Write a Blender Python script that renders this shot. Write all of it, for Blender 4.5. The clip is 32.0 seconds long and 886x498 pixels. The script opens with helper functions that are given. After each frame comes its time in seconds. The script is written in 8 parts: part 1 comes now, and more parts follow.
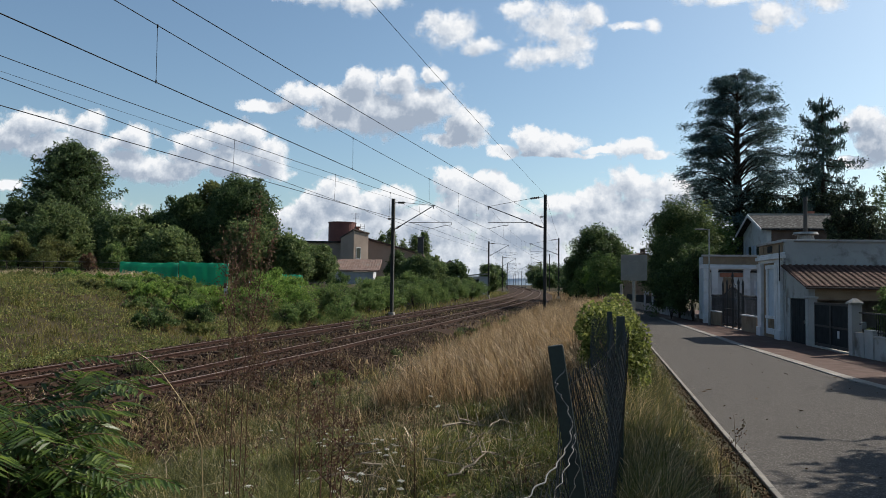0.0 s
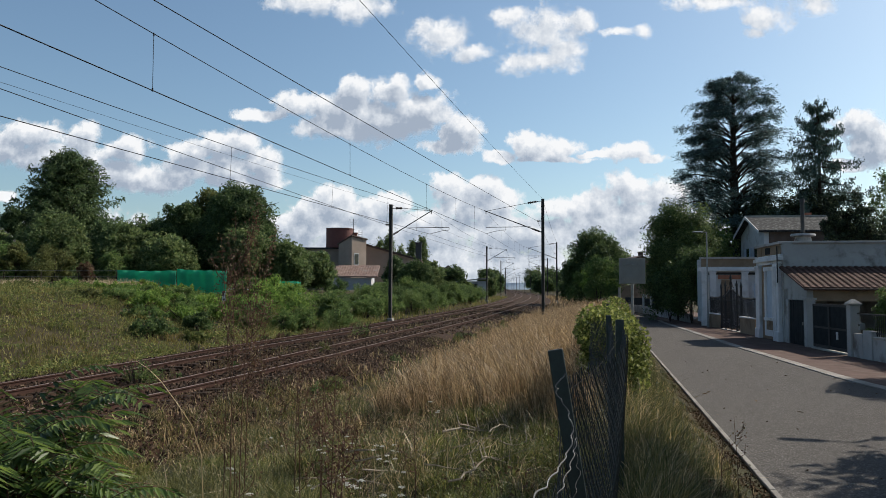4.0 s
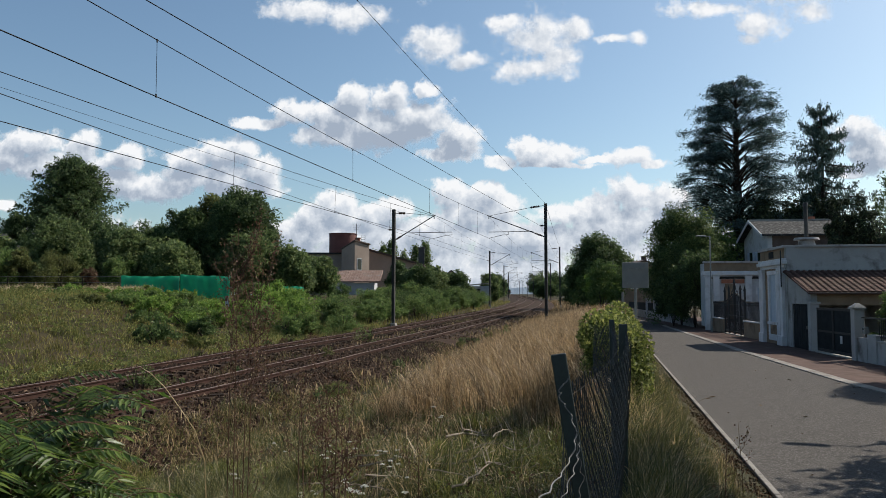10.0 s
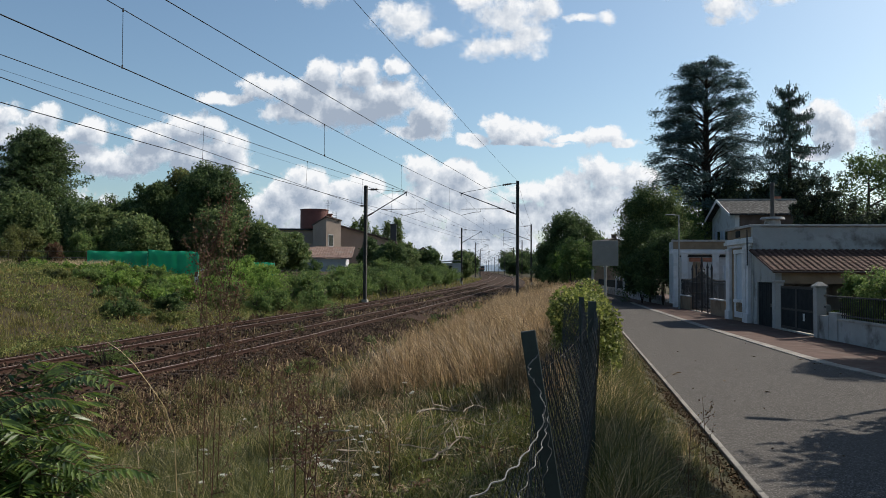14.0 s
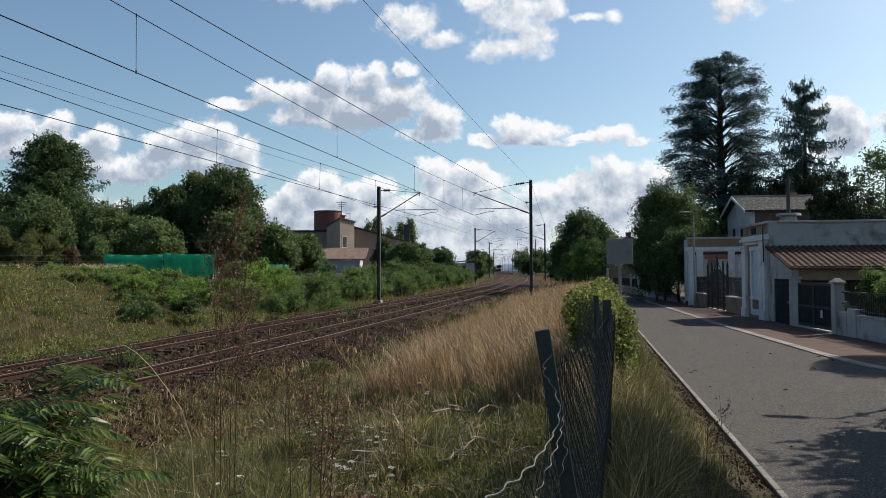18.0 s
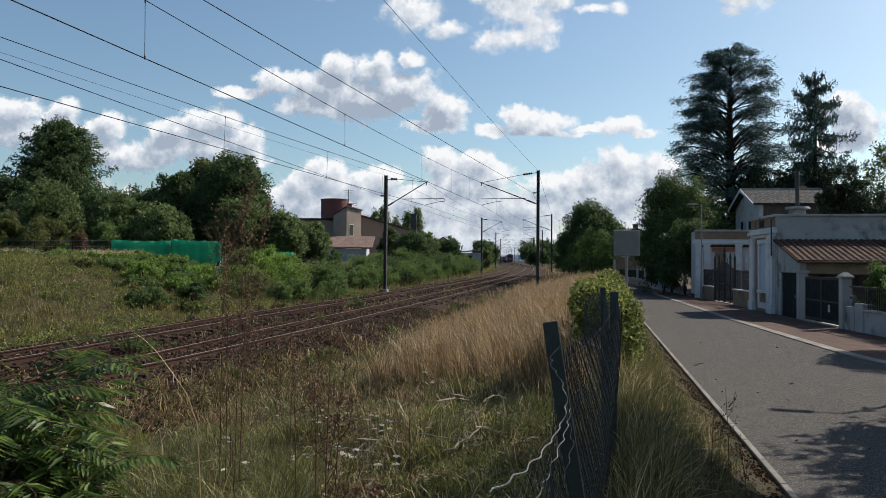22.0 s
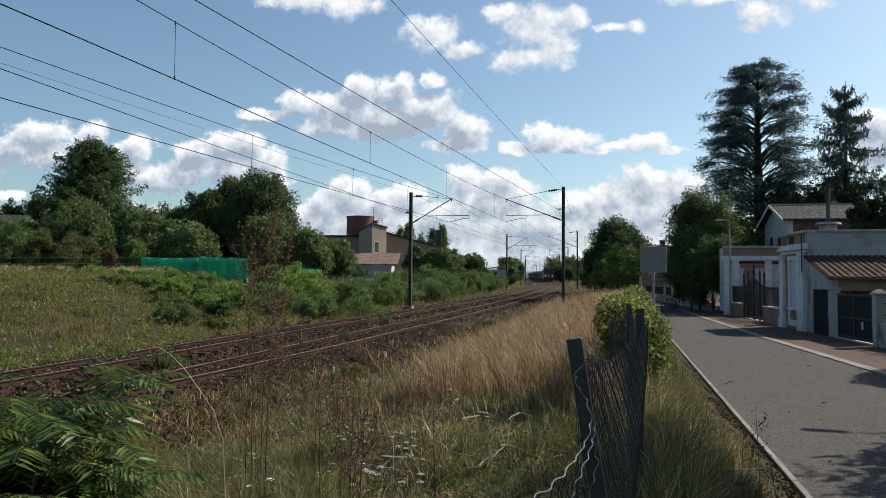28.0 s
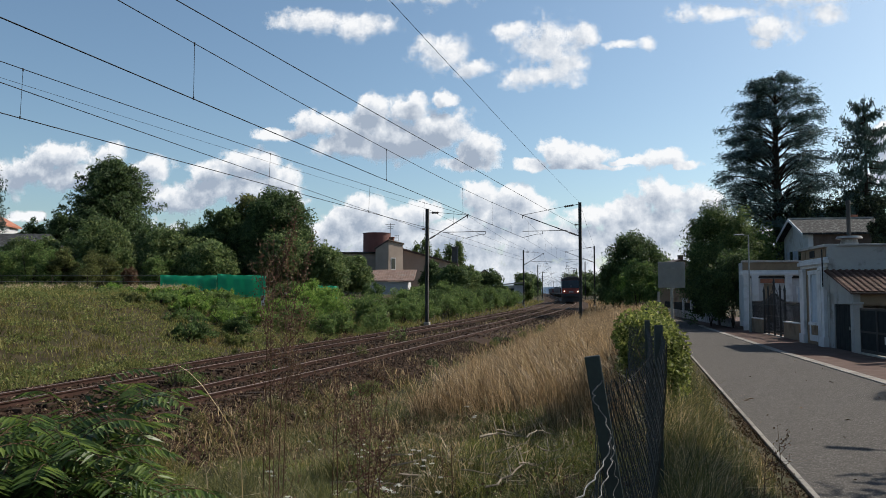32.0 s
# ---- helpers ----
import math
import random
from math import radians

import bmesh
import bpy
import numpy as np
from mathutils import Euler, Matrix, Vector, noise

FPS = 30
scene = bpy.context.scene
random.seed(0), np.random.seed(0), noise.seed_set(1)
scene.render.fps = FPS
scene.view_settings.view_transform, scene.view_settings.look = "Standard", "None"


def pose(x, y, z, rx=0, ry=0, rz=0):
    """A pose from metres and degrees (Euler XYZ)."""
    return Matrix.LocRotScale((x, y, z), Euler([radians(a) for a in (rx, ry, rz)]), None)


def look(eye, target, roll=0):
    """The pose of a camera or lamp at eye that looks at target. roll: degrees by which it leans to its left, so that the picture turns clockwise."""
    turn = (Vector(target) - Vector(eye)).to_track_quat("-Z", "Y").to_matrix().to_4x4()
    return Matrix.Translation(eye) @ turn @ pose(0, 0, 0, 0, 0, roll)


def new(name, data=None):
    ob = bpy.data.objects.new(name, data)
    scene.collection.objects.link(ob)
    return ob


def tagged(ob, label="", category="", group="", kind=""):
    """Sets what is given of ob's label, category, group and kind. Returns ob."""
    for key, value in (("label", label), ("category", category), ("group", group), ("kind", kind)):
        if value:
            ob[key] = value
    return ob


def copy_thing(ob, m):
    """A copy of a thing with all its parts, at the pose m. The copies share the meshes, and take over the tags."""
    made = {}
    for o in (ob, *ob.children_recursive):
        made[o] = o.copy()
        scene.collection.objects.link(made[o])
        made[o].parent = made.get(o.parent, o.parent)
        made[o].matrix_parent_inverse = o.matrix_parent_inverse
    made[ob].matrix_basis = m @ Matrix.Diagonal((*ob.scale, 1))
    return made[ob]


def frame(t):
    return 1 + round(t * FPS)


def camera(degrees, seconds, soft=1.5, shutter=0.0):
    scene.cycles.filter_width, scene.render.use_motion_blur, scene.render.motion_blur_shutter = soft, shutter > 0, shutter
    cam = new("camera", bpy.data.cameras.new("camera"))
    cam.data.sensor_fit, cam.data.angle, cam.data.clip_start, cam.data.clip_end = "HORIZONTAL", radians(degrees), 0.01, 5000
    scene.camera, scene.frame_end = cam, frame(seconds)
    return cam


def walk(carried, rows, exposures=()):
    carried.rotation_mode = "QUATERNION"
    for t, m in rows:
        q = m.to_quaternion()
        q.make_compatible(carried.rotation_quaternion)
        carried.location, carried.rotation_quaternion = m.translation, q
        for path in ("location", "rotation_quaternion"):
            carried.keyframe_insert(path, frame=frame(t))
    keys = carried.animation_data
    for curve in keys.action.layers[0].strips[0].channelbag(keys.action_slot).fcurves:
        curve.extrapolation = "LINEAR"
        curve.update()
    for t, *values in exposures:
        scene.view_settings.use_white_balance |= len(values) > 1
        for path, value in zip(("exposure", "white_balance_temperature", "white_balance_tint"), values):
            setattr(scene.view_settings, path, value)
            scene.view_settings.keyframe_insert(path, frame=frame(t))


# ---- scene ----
cam = camera(62.4, 32.0, 0.4)
PATH = [
    (0, (0.000, -0.001, 2.407), (-0.012, 19.973, 3.433), 0.81),
    (0.5, (0.002, -0.003, 2.406), (-0.102, 19.965, 3.531), 0.98),
    (1, (0.000, -0.003, 2.407), (-0.013, 19.969, 3.472), 0.80),
    (1.5, (0.000, -0.003, 2.405), (0.033, 19.970, 3.458), 0.81),
    (2, (0.000, -0.001, 2.406), (0.051, 19.969, 3.491), 0.42),
    (2.5, (-0.003, 0.001, 2.406), (0.069, 19.972, 3.468), 0.42),
    (3, (0.001, -0.002, 2.407), (-0.106, 19.959, 3.649), 0.71),
    (3.5, (-0.003, -0.000, 2.407), (-0.048, 19.962, 3.638), 0.53),
    (5.5, (-0.003, 0.000, 2.409), (0.169, 19.977, 3.353), -0.48),
    (6, (-0.002, 0.012, 2.409), (0.172, 19.983, 3.467), -0.41),
    (6.5, (-0.004, -0.001, 2.409), (0.214, 19.970, 3.471), -0.17),
    (7, (-0.000, 0.007, 2.406), (0.071, 19.979, 3.456), 0.26),
    (7.5, (-0.001, 0.008, 2.406), (-0.066, 19.974, 3.575), 0.31),
    (8, (-0.000, 0.016, 2.404), (-0.094, 19.986, 3.495), 0.42),
    (8.5, (-0.001, 0.001, 2.407), (-0.024, 19.967, 3.582), 0.24),
    (9, (-0.003, -0.005, 2.407), (-0.004, 19.958, 3.632), 0.17),
    (9.5, (-0.001, 0.004, 2.407), (0.082, 19.971, 3.561), 0.22),
    (10, (-0.002, -0.002, 2.407), (-0.040, 19.956, 3.705), 0.09),
    (10.5, (-0.000, -0.002, 2.406), (0.024, 19.957, 3.676), -0.06),
    (11, (-0.000, 0.010, 2.407), (0.224, 19.975, 3.573), -0.23),
    (11.5, (-0.001, -0.002, 2.406), (0.200, 19.963, 3.572), -0.07),
    (12, (-0.003, -0.000, 2.409), (0.577, 19.951, 3.683), 1.14),
    (12.5, (-0.004, 0.018, 2.402), (0.527, 19.996, 3.161), 2.09),
    (13, (0.001, -0.014, 2.408), (0.506, 19.969, 3.073), 1.67),
    (13.5, (-0.004, -0.007, 2.411), (0.327, 19.981, 3.044), 0.06),
    (14, (-0.001, -0.012, 2.408), (0.729, 19.963, 3.077), 0.36),
    (14.5, (-0.001, -0.011, 2.407), (0.488, 19.970, 3.119), 0.25),
    (16.5, (-0.001, -0.008, 2.407), (0.580, 19.974, 3.018), -0.17),
    (17, (-0.002, -0.006, 2.409), (0.452, 19.972, 3.218), -0.35),
    (17.5, (-0.000, -0.008, 2.409), (0.452, 19.971, 3.215), -0.41),
    (18, (0.001, -0.008, 2.407), (0.361, 19.977, 3.080), -0.23),
    (18.5, (0.006, -0.004, 2.408), (-0.049, 19.991, 2.868), -0.22),
    (19, (0.004, -0.006, 2.409), (0.212, 19.988, 2.861), 0.85),
    (19.5, (-0.002, -0.009, 2.410), (0.712, 19.976, 2.706), -0.76),
    (20, (-0.001, -0.016, 2.410), (0.117, 19.966, 3.236), -0.27),
    (20.5, (0.001, -0.002, 2.408), (-0.734, 19.972, 3.116), -0.85),
    (21, (0.006, 0.005, 2.407), (-1.329, 19.957, 2.809), -0.01),
    (21.5, (0.001, 0.007, 2.408), (0.210, 20.004, 2.664), 0.26),
    (22, (-0.005, 0.008, 2.409), (0.180, 20.004, 2.794), 0.46),
    (22.5, (-0.001, 0.010, 2.409), (-0.147, 20.003, 2.916), 0.72),
    (23, (0.002, 0.012, 2.407), (-0.665, 20.000, 2.660), -0.95),
    (23.5, (0.002, 0.003, 2.412), (-0.528, 19.990, 2.912), -1.57),
    (24, (-0.001, -0.001, 2.412), (-0.327, 19.981, 3.189), 0.05),
    (24.5, (0.001, 0.000, 2.406), (-0.669, 19.977, 3.107), 0.23),
    (26.5, (0.003, 0.003, 2.408), (-0.385, 19.986, 3.143), 0.82),
    (27, (0.002, 0.003, 2.407), (-0.436, 19.982, 3.216), -0.08),
    (27.5, (0.002, 0.002, 2.409), (-0.603, 19.976, 3.213), 0.22),
    (28, (0.002, 0.002, 2.409), (-0.501, 19.979, 3.246), 0.43),
    (28.5, (0.002, 0.001, 2.410), (-0.615, 19.968, 3.378), 0.03),
    (29, (-0.001, 0.005, 2.409), (-0.585, 19.973, 3.375), 0.23),
    (29.5, (0.001, 0.003, 2.410), (-0.664, 19.966, 3.428), 0.22),
    (30, (0.002, 0.001, 2.409), (-0.687, 19.962, 3.455), 0.70),
    (30.5, (0.002, -0.002, 2.408), (-0.607, 19.958, 3.525), 0.91),
    (31, (0.005, -0.001, 2.409), (-0.689, 19.954, 3.564), 0.16),
    (31.5, (0.003, -0.003, 2.410), (-0.835, 19.945, 3.586), 0.33),
    (32, (0.001, -0.004, 2.414), (-0.952, 19.933, 3.691), 0.18),
]
walk(cam, [(t, look(eye, target, roll)) for t, eye, target, roll in PATH], [(0, 0.29), (10, 0.29), (12, 0.21), (13.5, 0.28), (16, 0.30), (20, 0.33), (21.5, 0.30), (23, 0.30), (24, 0.41), (27, 0.38), (29, 0.33), (32, 0.31)])

# ---- light ----
SUN_AZ, SUN_EL = radians(60), radians(40)
world = bpy.data.worlds.new("world")
scene.world = world
world.use_nodes = True
wn, wl = world.node_tree.nodes, world.node_tree.links
sky = wn.new("ShaderNodeTexSky")
sky.sky_type, sky.sun_disc = "NISHITA", False
sky.sun_elevation, sky.sun_rotation = SUN_EL, SUN_AZ
sky.air_density, sky.dust_density, sky.ozone_density = 1.0, 1.15, 1.7
wn["Background"].inputs["Strength"].default_value = 0.10
haze = wn.new("ShaderNodeMix")
haze.data_type, haze.blend_type = "RGBA", "MULTIPLY"
haze.inputs["Factor"].default_value, haze.inputs["B"].default_value = 1.0, (0.91, 1.0, 0.985, 1)
wl.new(sky.outputs["Color"], haze.inputs["A"])
wl.new(haze.outputs["Result"], wn["Background"].inputs["Color"])
sun_data = bpy.data.lights.new("sun", "SUN")
sun_data.energy, sun_data.angle, sun_data.color = 5.0, radians(0.53), (1.0, 0.93, 0.82)
sun = new("sun", sun_data)
sun_from = Vector((math.sin(SUN_AZ) * math.cos(SUN_EL), math.cos(SUN_AZ) * math.cos(SUN_EL), math.sin(SUN_EL)))
sun.matrix_world = look(sun_from * 200, (0, 0, 0))


# ---- materials ----
def node_mat(name):
    m = bpy.data.materials.new(name)
    m.use_nodes = True
    return m, m.node_tree.nodes, m.node_tree.links, m.node_tree.nodes["Principled BSDF"]


def noise_tex(n, l, vec, scale, detail=4.0, rough=0.6):
    t = n.new("ShaderNodeTexNoise")
    t.inputs["Scale"].default_value, t.inputs["Detail"].default_value, t.inputs["Roughness"].default_value = scale, detail, rough
    l.new(vec, t.inputs["Vector"])
    return t.outputs["Fac"]


def ramp(n, l, fac, stops):
    r = n.new("ShaderNodeValToRGB")
    e = r.color_ramp.elements
    while len(e) < len(stops):
        e.new(0.5)
    for k, (p, c) in enumerate(stops):
        e[k].position, e[k].color = p, (*c, 1)
    l.new(fac, r.inputs["Fac"])
    return r.outputs["Color"]


def mix_rgb(n, l, fac, a, b, mode="MIX"):
    x = n.new("ShaderNodeMix")
    x.data_type, x.blend_type = "RGBA", mode
    for sock, v in ((x.inputs["Factor"], fac), (x.inputs["A"], a), (x.inputs["B"], b)):
        if isinstance(v, (int, float)):
            sock.default_value = v
        elif isinstance(v, tuple):
            sock.default_value = (*v, 1)
        else:
            l.new(v, sock)
    return x.outputs["Result"]


def surface(name, dark, light, scale=3.0, fine=40.0, rough=0.85, bump=0.3, metal=0.0, spots=None, spot_scale=1.2, world_space=False, per_piece=0.0, bump_size=0.02):
    """Two colours mixed by coarse and fine noise, with relief, and stains where given."""
    m, n, l, b = node_mat(name)
    tc = n.new("ShaderNodeTexCoord")
    vec = tc.outputs["Object"]
    if world_space:
        vec = n.new("ShaderNodeNewGeometry").outputs["Position"]
    coarse, grain = noise_tex(n, l, vec, scale), noise_tex(n, l, vec, fine, 3.0)
    add = n.new("ShaderNodeMath")
    add.operation = "MULTIPLY_ADD"
    l.new(grain, add.inputs[0])
    add.inputs[1].default_value = 0.5
    l.new(coarse, add.inputs[2])
    col = ramp(n, l, add.outputs[0], [(0.45, dark), (1.0, light)])
    if spots:
        sp = ramp(n, l, noise_tex(n, l, vec, spot_scale, 6.0), [(0.52, (0, 0, 0)), (0.68, (1, 1, 1))])
        col = mix_rgb(n, l, sp, col, spots)
    if per_piece:
        info = n.new("ShaderNodeObjectInfo")
        hsv = n.new("ShaderNodeHueSaturation")
        mr = n.new("ShaderNodeMapRange")
        l.new(info.outputs["Random"], mr.inputs["Value"])
        mr.inputs["To Min"].default_value, mr.inputs["To Max"].default_value = 1 - per_piece, 1 + per_piece
        l.new(mr.outputs["Result"], hsv.inputs["Value"])
        l.new(col, hsv.inputs["Color"])
        col = hsv.outputs["Color"]
    l.new(col, b.inputs["Base Color"])
    b.inputs["Roughness"].default_value, b.inputs["Metallic"].default_value = rough, metal
    b.inputs["Specular IOR Level"].default_value = 0.12 if rough >= 0.8 else 0.5
    if bump:
        bp = n.new("ShaderNodeBump")
        bp.inputs["Strength"].default_value, bp.inputs["Distance"].default_value = bump, bump_size
        l.new(grain, bp.inputs["Height"])
        l.new(bp.outputs["Normal"], b.inputs["Normal"])
    return m


def foliage(name, stops, rough=0.6, through_light=0.35, patch=None):
    """Leaves or blades: colour by piece and by a broad noise, some light comes through."""
    m, n, l, b = node_mat(name)
    geo = n.new("ShaderNodeNewGeometry")
    col = ramp(n, l, geo.outputs["Random Per Island"], stops)
    broad = noise_tex(n, l, geo.outputs["Position"], 0.55, 3.0)
    if patch:
        sel = ramp(n, l, broad, [(0.45, (0, 0, 0)), (0.62, (1, 1, 1))])
        col = mix_rgb(n, l, sel, col, ramp(n, l, geo.outputs["Random Per Island"], patch))
    hsv = n.new("ShaderNodeHueSaturation")
    mr = n.new("ShaderNodeMapRange")
    l.new(broad, mr.inputs["Value"])
    mr.inputs["From Min"].default_value, mr.inputs["From Max"].default_value = 0.3, 0.7
    mr.inputs["To Min"].default_value, mr.inputs["To Max"].default_value = 0.75, 1.25
    l.new(mr.outputs["Result"], hsv.inputs["Value"])
    l.new(col, hsv.inputs["Color"])
    l.new(hsv.outputs["Color"], b.inputs["Base Color"])
    b.inputs["Roughness"].default_value, b.inputs["Specular IOR Level"].default_value = rough, 0.5 if rough < 0.55 else 0.2
    tr = n.new("ShaderNodeBsdfTranslucent")
    l.new(hsv.outputs["Color"], tr.inputs["Color"])
    mx = n.new("ShaderNodeMixShader")
    mx.inputs[0].default_value = through_light
    l.new(b.outputs[0], mx.inputs[1])
    l.new(tr.outputs[0], mx.inputs[2])
    l.new(mx.outputs[0], n["Material Output"].inputs["Surface"])
    return m


def glow(name, color, strength):
    m, n, l, b = node_mat(name)
    b.inputs["Base Color"].default_value = (*color, 1)
    b.inputs["Emission Color"].default_value = (*color, 1)
    b.inputs["Emission Strength"].default_value = strength
    return m


SOIL = surface("soil_and_thatch", (0.018, 0.014, 0.008), (0.07, 0.055, 0.029), 1.3, 22, 0.95, 0.6, spots=(0.028, 0.03, 0.011), spot_scale=0.35, world_space=True)
def asphalt_material():
    """Grey binder with pale and dark stones of about a centimetre, worn in broad faint patches."""
    m, n, l, b = node_mat("asphalt")
    vec = n.new("ShaderNodeTexCoord").outputs["Object"]
    stones = n.new("ShaderNodeTexVoronoi")
    stones.inputs["Scale"].default_value = 62
    l.new(vec, stones.inputs["Vector"])
    sep = n.new("ShaderNodeSeparateColor")
    l.new(stones.outputs["Color"], sep.inputs[0])
    col = ramp(n, l, sep.outputs[0], [(0.0, (0.032, 0.030, 0.028)), (0.5, (0.080, 0.074, 0.070)), (0.85, (0.125, 0.116, 0.109)), (1.0, (0.26, 0.25, 0.235))])
    worn = ramp(n, l, noise_tex(n, l, vec, 0.45), [(0.35, (0.25, 0.25, 0.25)), (0.75, (0.6, 0.6, 0.6))])
    col = mix_rgb(n, l, worn, col, (0.102, 0.095, 0.089))
    blot = ramp(n, l, noise_tex(n, l, vec, 5.0, 5.0), [(0.60, (0, 0, 0)), (0.72, (0.35, 0.35, 0.35))])
    col = mix_rgb(n, l, blot, col, (0.052, 0.048, 0.044))
    l.new(col, b.inputs["Base Color"])
    b.inputs["Roughness"].default_value = 1.0
    b.inputs["Specular IOR Level"].default_value = 0.04
    b.inputs["IOR"].default_value = 1.2
    bp = n.new("ShaderNodeBump")
    bp.inputs["Strength"].default_value, bp.inputs["Distance"].default_value = 0.5, 0.006
    l.new(sep.outputs[0], bp.inputs["Height"])
    l.new(bp.outputs[0], b.inputs["Normal"])
    return m


ASPHALT = asphalt_material()
KERB = surface("kerb_concrete", (0.13, 0.12, 0.108), (0.30, 0.277, 0.25), 2.5, 50, 0.9, 0.35, spots=(0.09, 0.083, 0.068), per_piece=0.12, bump_size=0.006)
PAVING = surface("red_paving", (0.058, 0.036, 0.03), (0.11, 0.068, 0.056), 2, 60, 0.9, 0.3, spots=(0.11, 0.085, 0.07), bump_size=0.006)
BALLAST = surface("ballast_stone", (0.012, 0.0062, 0.0034), (0.054, 0.0285, 0.0155), 6, 45, 0.9, 0.5, world_space=True)
RAIL = surface("rusty_rail", (0.026, 0.0135, 0.010), (0.068, 0.036, 0.028), 3, 40, 0.85, 0.2, world_space=True, bump_size=0.004)
RAILTOP = surface("worn_rail_head", (0.10, 0.07, 0.056), (0.20, 0.145, 0.118), 2, 30, 0.6, 0.05)
SLEEPER = surface("weathered_sleeper", (0.016, 0.0105, 0.007), (0.045, 0.029, 0.02), 4, 40, 0.9, 0.5, per_piece=0.2)
STEEL = surface("dark_mast_steel", (0.024, 0.023, 0.022), (0.065, 0.06, 0.057), 2, 30, 0.6, 0.2, metal=0.3)
GALV = surface("galvanised_steel", (0.16, 0.16, 0.155), (0.27, 0.27, 0.26), 5, 60, 0.5, 0.1, metal=0.7)
WIRE = surface("wire", (0.014, 0.013, 0.0125), (0.03, 0.028, 0.027), 5, 50, 0.85, 0.0)
PORCELAIN = surface("brown_insulator", (0.05, 0.025, 0.016), (0.09, 0.045, 0.03), 5, 50, 0.3, 0.0)
CONCRETE = surface("grey_concrete", (0.22, 0.21, 0.19), (0.42, 0.40, 0.37), 1.5, 40, 0.9, 0.3, spots=(0.16, 0.15, 0.13))
POSTGREEN = surface("green_post_paint", (0.005, 0.011, 0.010), (0.017, 0.030, 0.026), 6, 60, 0.55, 0.2, bump_size=0.003)
MESHWIRE = surface("old_fence_wire", (0.014, 0.015, 0.0145), (0.085, 0.086, 0.08), 60, 200, 0.8, 0.0)
BRIGHTWIRE = surface("bright_fence_wire", (0.05, 0.05, 0.048), (0.15, 0.15, 0.143), 30, 120, 0.7, 0.0, metal=0.3)
BARK = surface("bark", (0.022, 0.018, 0.015), (0.065, 0.053, 0.043), 4, 30, 0.95, 0.8)
DEADWOOD = surface("bleached_dead_wood", (0.13, 0.105, 0.078), (0.34, 0.29, 0.225), 8, 60, 0.9, 0.5)
STALK = surface("dry_stalk", (0.05, 0.03, 0.02), (0.12, 0.07, 0.045), 8, 60, 0.9, 0.3)
STUCCO_W = surface("white_stucco", (0.34, 0.347, 0.36), (0.53, 0.537, 0.55), 0.8, 40, 0.9, 0.2, spots=(0.29, 0.28, 0.27), spot_scale=0.8)
STUCCO_G = surface("grey_stucco", (0.26, 0.258, 0.254), (0.40, 0.396, 0.388), 0.7, 40, 0.9, 0.25, spots=(0.12, 0.11, 0.10), spot_scale=0.9)
STUCCO_B = surface("ochre_stucco", (0.17, 0.125, 0.085), (0.28, 0.21, 0.15), 0.8, 40, 0.9, 0.2, spots=(0.14, 0.10, 0.07), spot_scale=0.9)
STUCCO_P = surface("pinkish_render", (0.24, 0.19, 0.16), (0.36, 0.29, 0.24), 0.4, 20, 0.9, 0.2)
TRIM_W = surface("white_trim_paint", (0.42, 0.43, 0.45), (0.60, 0.605, 0.625), 1.5, 40, 0.7, 0.1, spots=(0.38, 0.38, 0.38))
SHUTTER = surface("pale_blue_shutter_paint", (0.30, 0.36, 0.44), (0.42, 0.48, 0.56), 3, 50, 0.6, 0.1)
BRICKRED = surface("brick_red", (0.20, 0.08, 0.05), (0.36, 0.16, 0.11), 3, 60, 0.9, 0.3, per_piece=0.15)
DOORDARK = surface("dark_door_paint", (0.008, 0.011, 0.013), (0.022, 0.027, 0.03), 3, 40, 0.85, 0.1)
IRON = surface("black_iron", (0.008, 0.008, 0.009), (0.024, 0.024, 0.025), 8, 60, 0.75, 0.1)
TILE = surface("clay_roof_tile", (0.045, 0.026, 0.021), (0.145, 0.086, 0.067), 4, 50, 0.9, 0.3, spots=(0.10, 0.085, 0.07), spot_scale=2.5, per_piece=0.28)
SLATE = surface("weathered_roof_slate", (0.010, 0.0103, 0.0106), (0.055, 0.056, 0.058), 5, 9, 0.9, 0.6, spots=(0.115, 0.116, 0.118), spot_scale=5.0)
# brown roofing; on the villa's side walls this brown stands in for shade
BROWNROOF_AND_SHADE = surface("brown_roof_sheet", (0.06, 0.042, 0.036), (0.13, 0.095, 0.08), 1.2, 20, 0.8, 0.3, spots=(0.10, 0.085, 0.075))
FADEDROOF = surface("faded_reddish_roof", (0.13, 0.085, 0.07), (0.27, 0.19, 0.16), 1.5, 25, 0.9, 0.3, spots=(0.20, 0.17, 0.15))
RUSTTANK = surface("dark_red_tank_paint", (0.09, 0.028, 0.024), (0.17, 0.06, 0.05), 0.6, 20, 0.75, 0.1)
NET = foliage("green_shade_net", [(0.0, (0.035, 0.32, 0.19)), (1.0, (0.06, 0.44, 0.275))], 0.75, 0.5)
GLASS_DARK = surface("dark_window_glass", (0.01, 0.012, 0.014), (0.025, 0.03, 0.034), 1, 10, 0.08, 0.0)
SIGNBACK = surface("bare_sign_back", (0.15, 0.152, 0.143), (0.225, 0.227, 0.215), 2, 30, 0.75, 0.1)
LOCORED = surface("locomotive_red", (0.17, 0.022, 0.016), (0.28, 0.045, 0.032), 1.5, 20, 0.5, 0.0, spots=(0.20, 0.04, 0.03))
LOCODARK = surface("locomotive_dark_grey", (0.02, 0.02, 0.022), (0.05, 0.05, 0.053), 2, 20, 0.6, 0.0)
